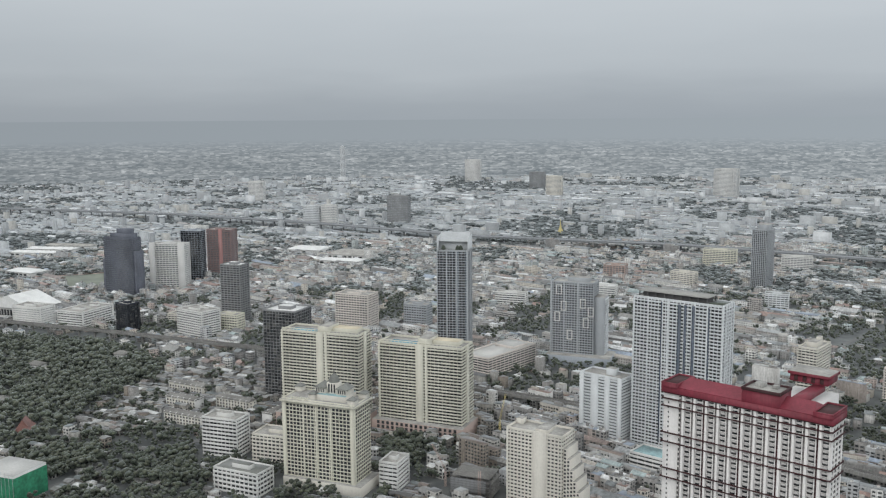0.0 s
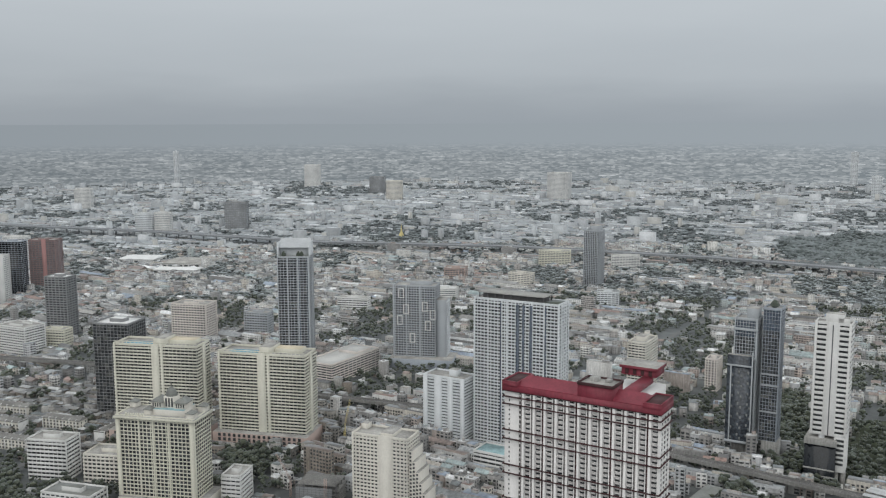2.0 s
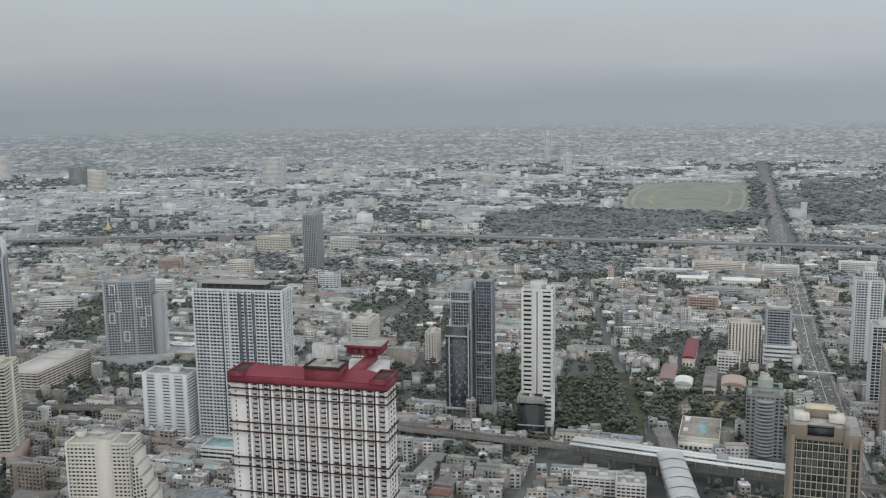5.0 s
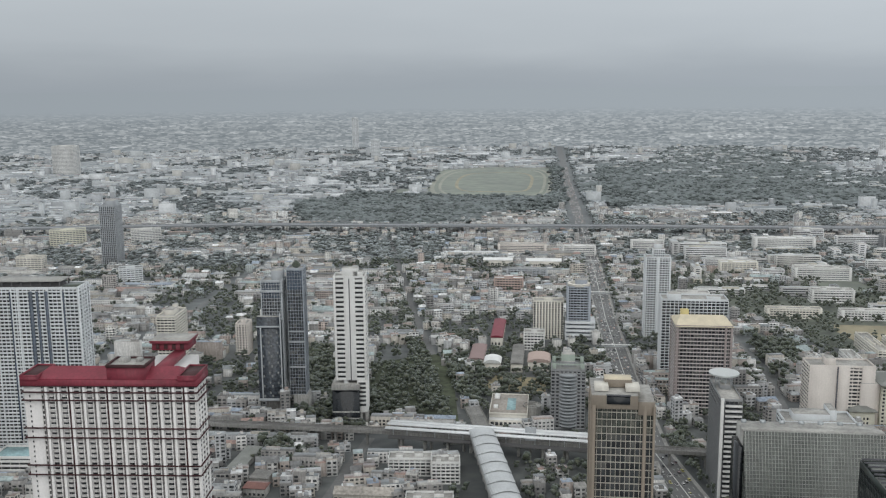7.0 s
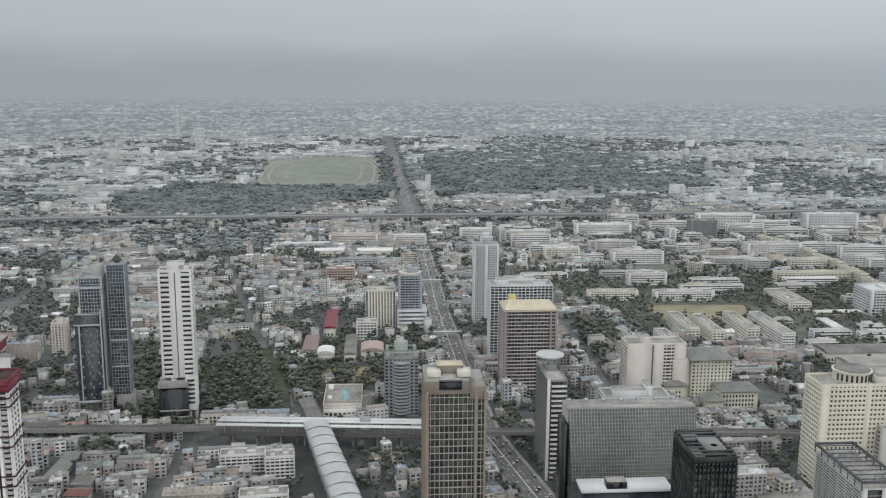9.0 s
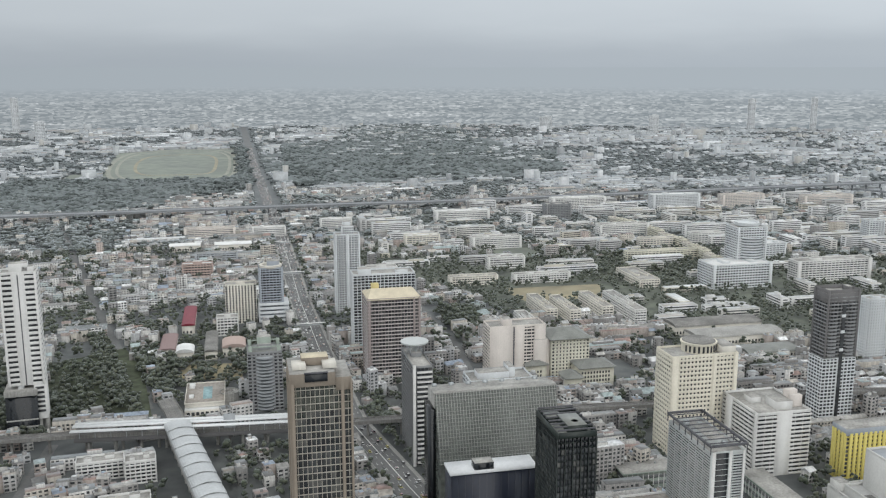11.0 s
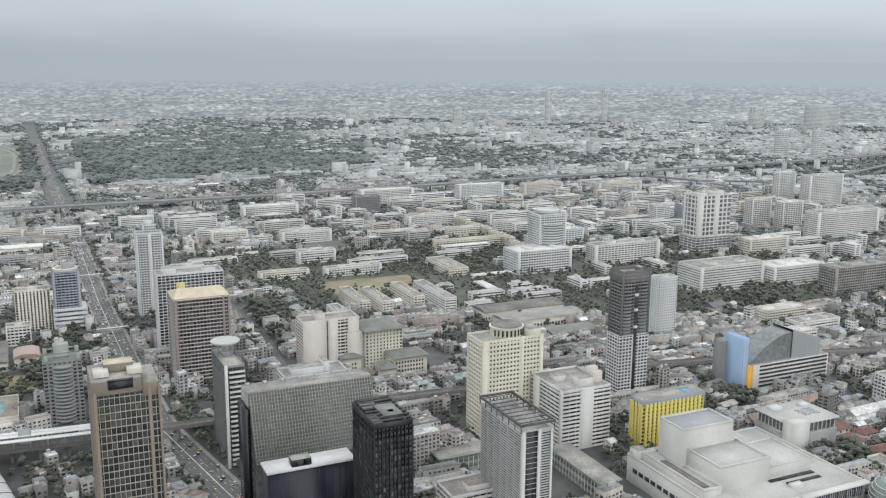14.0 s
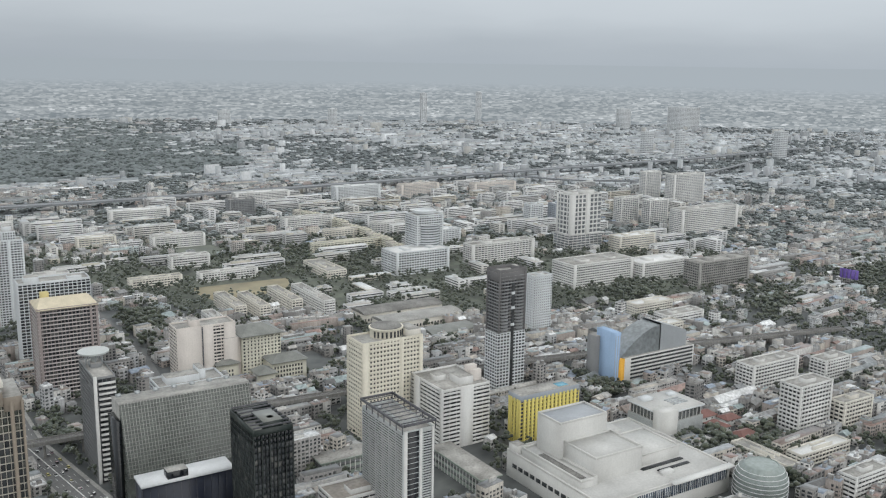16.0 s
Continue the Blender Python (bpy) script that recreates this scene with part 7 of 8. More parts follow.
# rows of shophouses between lanes: neighbours along a lane join into one row
RINGS = ((9.6, 520, 1080, radians(-36), NEAR, 6, False), (8.0, 560, 1130, radians(-20), NEAR, 3, True), (12.0, 1080, 2300, radians(-34), MID, 7, False), (13.5, 2300, 3300, radians(-32), FAR, 5, False), (20.0, 3300, 4900, radians(-30), FAR, 4, False))
for cell, rmin, rmax, rot, store, longest, old in RINGS:
    i, j, x, y, r = city_cells(cell, rmin, rmax, rot)
    order = np.lexsort((i, j))
    i, j, x, y, r = i[order], j[order], x[order], y[order], r[order]
    quiet = (np.degrees(np.arctan2(-x, y)) > QUIET_AZ) & (r < 1130)
    keep = quiet if old else ~quiet
    i, j, x, y, r = i[keep], j[keep], x[keep], y[keep], r[keep]
    n = len(x)
    az = np.degrees(np.arctan2(-x, y))
    wide = 240 if store is FAR else 130
    green = value_noise(x, y, wide, 3) * 0.55 + value_noise(x, y, 55, 4) * 0.45
    lane = np.floor(value_noise(j * 40.0, j * 0.0, 90, 21) * 9).astype(int)
    street = ((i + lane) % 11 == 0) | (j % (4 if store is MID else 5) == 0)
    bad = blocked(x, y, cell * 0.34)
    far_side = near_strip(x, y, AVENUE[7:], 34)
    bad |= far_side
    skip = rng.random(n) < (0.06 if store is MID else 0.03)
    limit = np.where(r > 2300, 0.505, np.where(r > 1080, 0.525, 0.54)) + np.where(az < -66, 0.045, 0.0)
    if old:
        limit = np.where(r < 780, 0.47, 0.62)
    tree = (green > limit) & (rng.random(n) < 0.88)
    inst = in_poly(x, y, INST) & ((r < 1450) | (rng.random(n) < 0.5))
    tree |= inst & (rng.random(n) < 0.6)
    ok = ~bad & ~inst & ~street & ~skip & ~tree
    turn_block = np.where(value_noise(x, y, 420, 12) > 0.55, 0.22, 0.0)
    district = value_noise(x, y, 220, 9)
    k = 0
    while k < n:
        if not ok[k]:
            k += 1
            continue
        want = 1 + int(rng.integers(longest)) if rng.random() < 0.7 else 1
        m = 1
        while m < want and k + m < n and ok[k + m] and j[k + m] == j[k] and i[k + m] == i[k] + m:
            m += 1
        px, py = x[k:k + m].mean(), y[k:k + m].mean()
        w, d = cell * (m - 1 + rng.uniform(0.75, 1.0)), cell * rng.uniform(0.74 if store is NEAR else 0.62, 1.04)
        roll = rng.random()
        if old:
            h = rng.uniform(2.8, 5.6) if roll > 0.05 else rng.uniform(8, 12)
        elif store is FAR:
            h = rng.uniform(3.4, 7.5) + (rng.uniform(8, 26) if roll < 0.045 and m < 4 else 0)
            if roll > 0.9:
                w, d, h = w * 1.3, d * 1.3, rng.uniform(5, 8)
        else:
            h = 3.1 * ((2 if store is NEAR else 1) + rng.integers(0, 3)) + 3.1 * (district[k] > 0.6) + rng.uniform(-0.8, 0.9)
            if roll < 0.025 and m < 4:
                h += rng.uniform(8, 18)
            elif roll > 0.91:
                w, d, h = w * 1.2, d * 1.7, rng.uniform(5.5, 9)
        px, py, ra = px + rng.normal(0, cell * 0.07), py + rng.normal(0, cell * 0.07), rot + rng.normal(0, 0.06 if old else 0.025) + (turn_block[k] if m < 3 else 0)
        units = 1 if store is FAR or h > 16 or roll > 0.91 or rng.random() < 0.4 else m
        for u in range(units):
            off = (u + 0.5) * w / units - w / 2
            uh = h + (rng.choice([0, 0, 0.5, -0.6, 3.1, -1.6]) if units > 1 and h > 7 else rng.uniform(-0.5, 0.5))
            ud = d * rng.uniform(0.72, 1.0) if units > 1 else d
            store.append((px + off * math.cos(ra), py + off * math.sin(ra), ra, w / units - 0.02, ud, 0.0, uh))
        k += m
    x = x + rng.normal(0, cell * 0.22, n)
    y = y + rng.normal(0, cell * 0.22, n)
    odds = np.where(tree, 0.95, np.where(green > 0.42, 0.6, 0.3)) * (0.72 if cell < 11 else 1.0)
    tk = np.nonzero((tree | street | skip) & ~taken(x, y, 3) & ~on_strips(x, y, 2 if store is NEAR else 7) & ~far_side & (rng.random(n) < odds))[0]
    for k in tk:
        if any(in_poly(x[k:k + 1], y[k:k + 1], g)[0] for g in (TURF, SIDE_FIELD, FIELD, LAWN, ATHLETICS)) or (r[k] > 2300 and rng.random() < (0.25 if tree[k] else 0.7)):
            continue
        (TREES_NEAR if r[k] < 1080 else TREES_FAR).append((x[k], y[k], rng.uniform(0.6, 1.15)))


# institute quarter: long pale slabs in rows between trees
SLABS = []
rot = radians(-38)
c, s = math.cos(rot), math.sin(rot)
for row in range(-30, 70):
    v = row * 34.0 + rng.uniform(-5, 5)
    u = -1500.0 + rng.uniform(0, 60)
    while u < 2600:
        px, py = u * c - v * s, u * s + v * c
        r = math.hypot(px, py)
        dense = r > 1480 or px > 1700
        turn = rng.random() < 0.22
        ln = rng.uniform(26, 48) if turn else rng.uniform(30, 92)
        dp = rng.uniform(11, 16)
        u += (dp + 30 if turn else ln + 12) + (0 if dense else rng.uniform(0, 60))
        if 900 < r < 2700 and rng.random() < (0.6 if dense else 0.55):
            ends = np.array([-ln / 2, 0, ln / 2])
            ex, ey = (px - ends * s, py + ends * c) if turn else (px + ends * c, py + ends * s)
            if in_poly(ex, ey, INST).all() and not blocked(ex, ey, dp / 2).any():
                h = 3.4 * rng.integers(2, 5 if not dense else 8) + 0.8
                SLABS.append((px, py, rot + (math.pi / 2 if turn else 0), ln, dp, 0.0, h))


def wood(poly, step, store, chance=0.85):
    xs, ys = [p[0] for p in poly], [p[1] for p in poly]
    gx, gy = np.meshgrid(np.arange(min(xs), max(xs), step), np.arange(min(ys), max(ys), step))
    gx, gy = gx.ravel() + rng.normal(0, step * 0.3, gx.size), gy.ravel() + rng.normal(0, step * 0.3, gx.size)
    keep = in_poly(gx, gy, poly) & ~in_poly(gx, gy, FIELD) & ~in_poly(gx, gy, LAWN) & (rng.random(gx.size) < chance) & ~taken(gx, gy, 2) & ~on_strips(gx, gy, 6) & in_view(gx, gy) & (np.hypot(gx, gy) < 4900)
    for x, y in zip(gx[keep], gy[keep]):
        store.append((x, y, rng.uniform(0.8, 1.4)))


wood(PARK, 8.0, TREES_FAR)
wood([(521, 493), (510, 460), (511, 435), (483, 393), (467, 382), (462, 399), (485, 444), (502, 476)], 5.5, TREES_NEAR, 0.95)
wood([(606, 597), (592, 563), (541, 496), (530, 500)], 6.5, TREES_NEAR, 0.9)
wood([(898, 333), (928, 307), (873, 288), (841, 305)], 7.0, TREES_NEAR, 0.8)
wood([(860, 162), (868, 137), (824, 129), (810, 149)], 7.0, TREES_NEAR, 0.8)
wood(SCHOOL, 10.0, TREES_NEAR, 0.4)
wood(SCRUB, 10.0, TREES_NEAR, 0.3)
wood(DOMEWOOD, 6.5, TREES_NEAR, 0.95)
wood([(455, 700), (490, 729), (565, 839), (600, 930), (575, 940), (510, 830)], 9.0, TREES_NEAR, 0.7)
wood([(312, 758), (411, 986), (440, 966), (335, 742)], 7.0, TREES_NEAR, 0.9)
wood([(258, 731), (296, 721), (271, 663), (243, 686)], 7.0, TREES_NEAR, 0.8)
wood([(1658, -130), (1685, -191), (1299, -154), (1392, -128)], 10.0, TREES_FAR, 0.85)
wood([(898, 150), (891, 120), (825, 110), (828, 142)], 8.0, TREES_NEAR, 0.8)
wood([(1261, 12), (1359, -53), (1224, -50), (1155, -23), (1185, 7)], 9.0, TREES_FAR, 0.8)
wood(GREEN1, 12.0, TREES_FAR, 0.4)
for poly, chance in (([(512, 508), (541, 498), (530, 444), (472, 392), (457, 424)], 0.95), ([(669, 789), (681, 765), (584, 650), (544, 637)], 0.8), ([(850, 728), (890, 676), (808, 599), (705, 586)], 0.75), ([(854, 160), (877, 129), (806, 112), (792, 142)], 0.9),
                     ([(740, 25), (781, -8), (763, -48), (675, -46), (678, -29), (714, -17), (699, 14)], 0.9), ([(-516, 755), (-498, 780), (-405, 753), (-339, 761), (-298, 699), (-367, 679), (-436, 695)], 0.55), ([(-172, 795), (-149, 828), (-103, 803), (-148, 742)], 0.9)):
    wood(poly, 6.5, TREES_NEAR, chance)
wood([(1278, 197), (1321, 149), (1203, 137), (1168, 175)], 8.0, TREES_FAR, 0.9)
for off in (-24, -18, -12, 12, 18, 24):
    for x, y, a in along(side_line(LANES[0][0], off), 8.0):
        if rng.random() < (0.9 if abs(off) < 15 else 0.6) and not taken(np.array([x]), np.array([y]), 2)[0]:
            TREES_FAR.append((x + rng.normal(0, 2.0), y + rng.normal(0, 2.0), rng.uniform(0.7, 1.15)))
wood([(280, 720), (350, 830), (430, 760), (380, 690)], 9.0, TREES_NEAR, 0.4)
wood([(640, 60), (690, -20), (760, 30), (700, 100)], 8.0, TREES_FAR, 0.7)
wood([(560, 205), (600, 235), (575, 262), (545, 230)], 6.0, TREES_FAR, 0.9)
wood([(455, 430), (500, 470), (480, 330), (450, 350)], 8.0, TREES_FAR, 0.6)
for off in (-34, -19, 19, 34):
    for x, y, a in along(side_line(AVENUE[7:] if abs(off) > 30 else AVENUE[1:8], off), 11.0):
        if rng.random() < 0.75 and (abs(off) < 30 or 1500 < math.hypot(x, y) < 4500):
            TREES_FAR.append((x + rng.normal(0, 1.5), y + rng.normal(0, 1.5), rng.uniform(0.7, 1.1)))

# clearings in the palace wood hold a few pale roofs
for _ in range(1500):
    x, y = rng.uniform(1700, 3800), rng.uniform(1400, 3400)
    if in_poly(np.array([x]), np.array([y]), PALACE)[0] and rng.random() < 0.02 + max(0.0, (math.hypot(x, y) - 3000) / 1500) + (0.35 if x > 2450 and y < 2000 else 0):
        FAR.append((x, y, radians(-34), rng.uniform(14, 44), rng.uniform(9, 16), 0.0, rng.uniform(11, 15)))


def rooftops(rows, chance):
    """Stair heads, tanks and lean-to sheets on flat roofs."""
    out = []
    for x, y, a, w, d, z0, h in rows:
        if rng.random() < chance:
            c, s = math.cos(a), math.sin(a)
            for _ in range(rng.integers(1, 3)):
                lx, ly = rng.uniform(-0.28, 0.28) * w, rng.uniform(-0.28, 0.28) * d
                out.append((x + lx * c - ly * s, y + lx * s + ly * c, a, w * rng.uniform(0.18, 0.42), d * rng.uniform(0.18, 0.4), h, h + rng.uniform(1.4, 3.2)))
    return out


def gable_arrays(rows, rise):
    """Pitched roofs over boxes."""
    a = np.array(rows, dtype=float).reshape(-1, 7)
    n = len(a)
    c, s = np.cos(a[:, 2]), np.sin(a[:, 2])
    v = np.empty((n, 6, 3))
    w, d, z = a[:, 3] / 2 + 0.5, a[:, 4] / 2 + 0.5, a[:, 6]
    loc = ((-w, -d, z), (w, -d, z), (w, d, z), (-w, d, z), (-w, 0 * d, z + rise * np.minimum(w, d)), (w, 0 * d, z + rise * np.minimum(w, d)))
    for k, (lx, ly, lz) in enumerate(loc):
        v[:, k, 0], v[:, k, 1], v[:, k, 2] = a[:, 0] + lx * c - ly * s, a[:, 1] + lx * s + ly * c, lz
    q = np.array([(0, 1, 5, 4), (2, 3, 4, 5), (1, 2, 5, 5), (3, 0, 4, 4)])
    f = (np.arange(n)[:, None, None] * 6 + q[None]).reshape(-1, 4)
    return v.reshape(-1, 3), f


def gables(name, rows, rise, material):
    v, f = gable_arrays(rows, rise)
    tris = [tuple(dict.fromkeys(q)) for q in f.tolist()]
    me = bpy.data.meshes.new(name)
    me.from_pydata(v.tolist(), [], tris)
    me.materials.append(material)
    return me


def split(rows, test):
    a, b = [], []
    for r in rows:
        (a if test(r) else b).append(r)
    return a, b


M_SLABWALL = surf("institute_walls", [(0.67, 0.67, 0.66), (0.60, 0.59, 0.56), (0.70, 0.70, 0.70), (0.55, 0.52, 0.45), (0.48, 0.48, 0.475), (0.66, 0.665, 0.67)], rough=0.8, rand="island", grain=(0.5, 0.08), coarse=(0.05, 0.1))
M_SLABROOF = surf("institute_roofs", [(0.56, 0.56, 0.55), (0.44, 0.44, 0.43), (0.66, 0.66, 0.65), (0.36, 0.36, 0.35), (0.50, 0.47, 0.44)], rough=0.6, rand="island", grain=(0.4, 0.15), coarse=(0.05, 0.2), haze_sheen=0.4)
flat("school_field", FIELD, 0.3, M_DRYGRASS, "dry yellow-brown school playing field", "sports field")
flat("side_field", SIDE_FIELD, 0.3, M_GRASS, "pale grass strip beside the race ground", "grass field")
flat("campus_ground", INST, 0.12, M_LAWN, "dark green planted ground between institute slabs", "ground")
flat("lawn", LAWN, 0.3, M_GRASS, "green lawn between institute slabs", "lawn")
flat("school_yard", [(523, 770), (553, 747), (572, 734), (550, 705), (534, 711), (512, 739)], 0.3, M_DRYGRASS, "worn dry grass of a school yard", "yard")
tagged(new("institute_rows", boxes_mesh("institute_rows", SLABS + rooftops(SLABS, 0.9), M_SLABWALL, M_SLABROOF)), "pale long institute and clinic slabs between trees", "institute buildings", kind="stuff")
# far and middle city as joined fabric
for store, name, label in ((MID, "lowrise_quarter", "dense low houses and shop rows with mixed grey and pale roofs"), (FAR, "far_lowrise_quarter", "far low city of small roofs in haze-paled colours")):
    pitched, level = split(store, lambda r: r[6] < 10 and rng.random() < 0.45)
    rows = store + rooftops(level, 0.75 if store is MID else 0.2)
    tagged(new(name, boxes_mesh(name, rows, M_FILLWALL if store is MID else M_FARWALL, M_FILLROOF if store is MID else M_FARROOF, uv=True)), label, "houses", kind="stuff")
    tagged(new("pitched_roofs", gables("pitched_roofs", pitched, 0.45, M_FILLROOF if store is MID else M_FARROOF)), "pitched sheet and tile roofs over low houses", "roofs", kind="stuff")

# ---- trees ----
phi = (1 + 5 ** 0.5) / 2
ICO_V = np.array([(-1, phi, 0), (1, phi, 0), (-1, -phi, 0), (1, -phi, 0), (0, -1, phi), (0, 1, phi), (0, -1, -phi), (0, 1, -phi), (phi, 0, -1), (phi, 0, 1), (-phi, 0, -1), (-phi, 0, 1)]) / math.hypot(1, phi)
ICO_F = np.array([(0, 11, 5), (0, 5, 1), (0, 1, 7), (0, 7, 10), (0, 10, 11), (1, 5, 9), (5, 11, 4), (11, 10, 2), (10, 7, 6), (7, 1, 8), (3, 9, 4), (3, 4, 2), (3, 2, 6), (3, 6, 8), (3, 8, 9), (4, 9, 5), (2, 4, 11), (6, 2, 10), (8, 6, 7), (9, 8, 1)])


def clumps(name, spots, material, per=3, size=3.4, height=6.5, smooth=False, squash=0.78, low=0.45, spread=0.62):
    """Uneven leaf clumps, several to a tree."""
    s = np.array(spots)
    n = len(s) * per
    base = np.repeat(s, per, axis=0)
    ctr = np.empty((n, 3))
    ctr[:, :2] = base[:, :2] + rng.normal(0, size * spread, (n, 2)) * base[:, 2:3]
    ctr[:, 2] = height * base[:, 2] * rng.uniform(low, 1.05, n)
    rad = size * base[:, 2] * rng.uniform(0.5, 1.05, n)
    v = ICO_V[None] * rng.uniform(0.62, 1.28, (n, 12, 1)) * rad[:, None, None]
    v[:, :, 2] *= squash
    v = v + ctr[:, None, :]
    f = (np.arange(n)[:, None, None] * 12 + ICO_F[None]).reshape(-1, 3)
    me = quads_mesh(name, v.reshape(-1, 3), f, [material])
    if smooth:
        me.polygons.foreach_set("use_smooth", np.ones(len(f), dtype=bool))
    return me


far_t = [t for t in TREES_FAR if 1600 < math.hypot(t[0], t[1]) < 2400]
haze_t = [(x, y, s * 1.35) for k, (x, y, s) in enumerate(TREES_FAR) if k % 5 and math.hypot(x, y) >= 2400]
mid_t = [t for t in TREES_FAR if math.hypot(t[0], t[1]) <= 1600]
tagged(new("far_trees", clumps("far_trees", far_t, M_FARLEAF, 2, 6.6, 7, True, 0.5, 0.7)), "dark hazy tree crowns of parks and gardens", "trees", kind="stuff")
tagged(new("hazy_trees", clumps("hazy_trees", haze_t, M_HAZELEAF, 2, 6.5, 4.5, True, 0.42, 0.7)), "far city tree crowns tinted blue-grey for haze", "trees", kind="stuff")


def canopy(name, poly, step, label):
    """A closed wood: one uneven crown sheet that falls to the ground at its edge, with single crowns standing out of it."""
    xs, ys = np.arange(min(p[0] for p in poly), max(p[0] for p in poly), step), np.arange(min(p[1] for p in poly), max(p[1] for p in poly), step)
    gx, gy = np.meshgrid(xs, ys)
    wx = gx.ravel() + 210 * (value_noise(gx.ravel(), gy.ravel(), 110, 41) - 0.5) + 50 * (value_noise(gx.ravel(), gy.ravel(), 35, 42) - 0.5)
    wy = gy.ravel() + 210 * (value_noise(gx.ravel(), gy.ravel(), 110, 43) - 0.5) + 50 * (value_noise(gx.ravel(), gy.ravel(), 35, 44) - 0.5)
    ok = (in_poly(wx, wy, poly) & ~in_poly(gx.ravel(), gy.ravel(), TURF) & ~on_strips(gx.ravel(), gy.ravel(), 8) & (np.hypot(gx.ravel(), gy.ravel()) < 4880)).reshape(gx.shape)
    edge = ok.copy()
    edge[1:-1, 1:-1] = ok[1:-1, 1:-1] & ok[:-2, 1:-1] & ok[2:, 1:-1] & ok[1:-1, :-2] & ok[1:-1, 2:]
    gz = np.where(edge, 7.5 + rng.normal(0, 1.7, gx.shape) + 4.0 * value_noise(gx.ravel(), gy.ravel(), 60, 31).reshape(gx.shape), 0.1)
    px, py = gx + rng.normal(0, step * 0.2, gx.shape), gy + rng.normal(0, step * 0.2, gx.shape)
    cols = gx.shape[1]
    idx = np.arange(gx.size).reshape(gx.shape)
    full = ok[:-1, :-1] & ok[1:, :-1] & ok[:-1, 1:] & ok[1:, 1:]
    f = np.stack([idx[:-1, :-1][full], idx[:-1, 1:][full], idx[1:, 1:][full], idx[1:, :-1][full]], axis=1)
    me = quads_mesh(name, np.stack([px.ravel(), py.ravel(), gz.ravel()], axis=1), f, [M_WOOD])
    me.polygons.foreach_set("use_smooth", np.ones(len(f), dtype=bool))
    return tagged(new(name, me), label, "trees", kind="stuff")


CROWNS = []
wood(PALACE, 17.0, CROWNS, 0.85)
wood(GREEN3, 13.0, CROWNS, 0.9)
tagged(new("wood_crowns", clumps("wood_crowns", CROWNS, M_WOOD, 1, 8.0, 7.6, True, 0.55, 0.92)), "rounded crowns standing out of the dark woods", "trees", kind="stuff")
canopy("palace_wood", PALACE, 8.0, "dense dark wood of old trees round palace grounds")
canopy("race_ground_wood", GREEN3, 8.0, "dark belt of trees round a race ground")
tagged(new("park_trees", clumps("park_trees", mid_t, M_PARKLEAF, 6, 2.8, 9.5, True, spread=0.85)), "dense dark green crowns of park and street trees", "trees", kind="stuff")


def tree_model(seed):
    """A broad tree: tapered trunk, limbs, crown of many small leaf clumps."""
    r = np.random.default_rng(seed)
    ob = root("tree", 0, 0, 0, "broad dark green city tree between houses", "tree", "street trees")
    ht = r.uniform(10, 14)
    v, f = [], []

    def limb(p, q, ra, rb):
        b0 = len(v)
        for pt, rr in ((p, ra), (q, rb)):
            v.extend((pt[0] + rr * math.cos(k * 1.257), pt[1] + rr * math.sin(k * 1.257), pt[2]) for k in range(5))
        f.extend((b0 + k, b0 + (k + 1) % 5, b0 + 5 + (k + 1) % 5, b0 + 5 + k) for k in range(5))

    limb((0, 0, 0), (0.2, 0.1, ht * 0.5), 0.38, 0.24)
    tips = []
    for k in range(6):
        a = k * 1.05 + r.uniform(-0.3, 0.3)
        q = (math.cos(a) * r.uniform(2.2, 4.4), math.sin(a) * r.uniform(2.2, 4.4), ht * r.uniform(0.62, 0.9))
        limb((0.2, 0.1, ht * 0.46), q, 0.16, 0.06)
        tips.append(q)
    shape("trunk", v, f, M_BARK, ob)
    n = 46
    ctr = np.array([tips[k % 6] for k in range(n)]) * [1, 1, 1] + r.normal(0, 1.15, (n, 3)) * [1, 1, 0.8]
    rad = r.uniform(0.8, 1.8, n)
    vv = ICO_V[None] * r.uniform(0.55, 1.35, (n, 12, 1)) * rad[:, None, None]
    vv[:, :, 2] *= 0.75
    vv = vv + ctr[:, None, :]
    ff = (np.arange(n)[:, None, None] * 12 + ICO_F[None]).reshape(-1, 3)
    piece("crown", quads_mesh("crown", vv.reshape(-1, 3), ff, [M_LEAF]), ob)
    return ob


models = [tree_model(s) for s in range(5)]
order = sorted(TREES_NEAR, key=lambda t: math.hypot(t[0], t[1]))
single, rest = order[:110], order[110:]
for k, (x, y, s) in enumerate(single):
    m = pose(x, y, 0, 0, 0, (k * 67) % 360)
    if k < 5:
        models[k].matrix_basis = m
        models[k].scale = (s, s, s)
    else:
        copy_thing(models[k % 5], m)
tagged(new("garden_trees", clumps("garden_trees", rest, M_LEAF, 8, 2.6, 9.0, True, spread=0.85)), "dark green garden trees between low houses", "trees", kind="stuff")

# ---- near houses: the nearest ones as things of their own ----
NEAR.sort(key=lambda r: math.hypot(r[0], r[1]))
single_houses, row_houses = NEAR[:210], NEAR[210:]
pitched, level = split(row_houses, lambda r: r[6] < 10 and rng.random() < (0.75 if r[0] < -60 else 0.4))
low_rows, tall_rows = split(row_houses, lambda r: r[0] < -60)
low_gab, tall_gab = split(pitched, lambda r: r[0] < -60)
tagged(new("house_rows", boxes_mesh("house_rows", tall_rows + rooftops([r for r in level if r[0] >= -60], 0.8), M_NEARWALL, M_FILLROOF)), "packed low houses and shophouses with stained walls", "houses", kind="stuff")
tagged(new("house_roofs", gables("house_roofs", tall_gab, 0.5, M_FILLROOF)), "pitched sheet and tile roofs of packed houses", "roofs", kind="stuff")
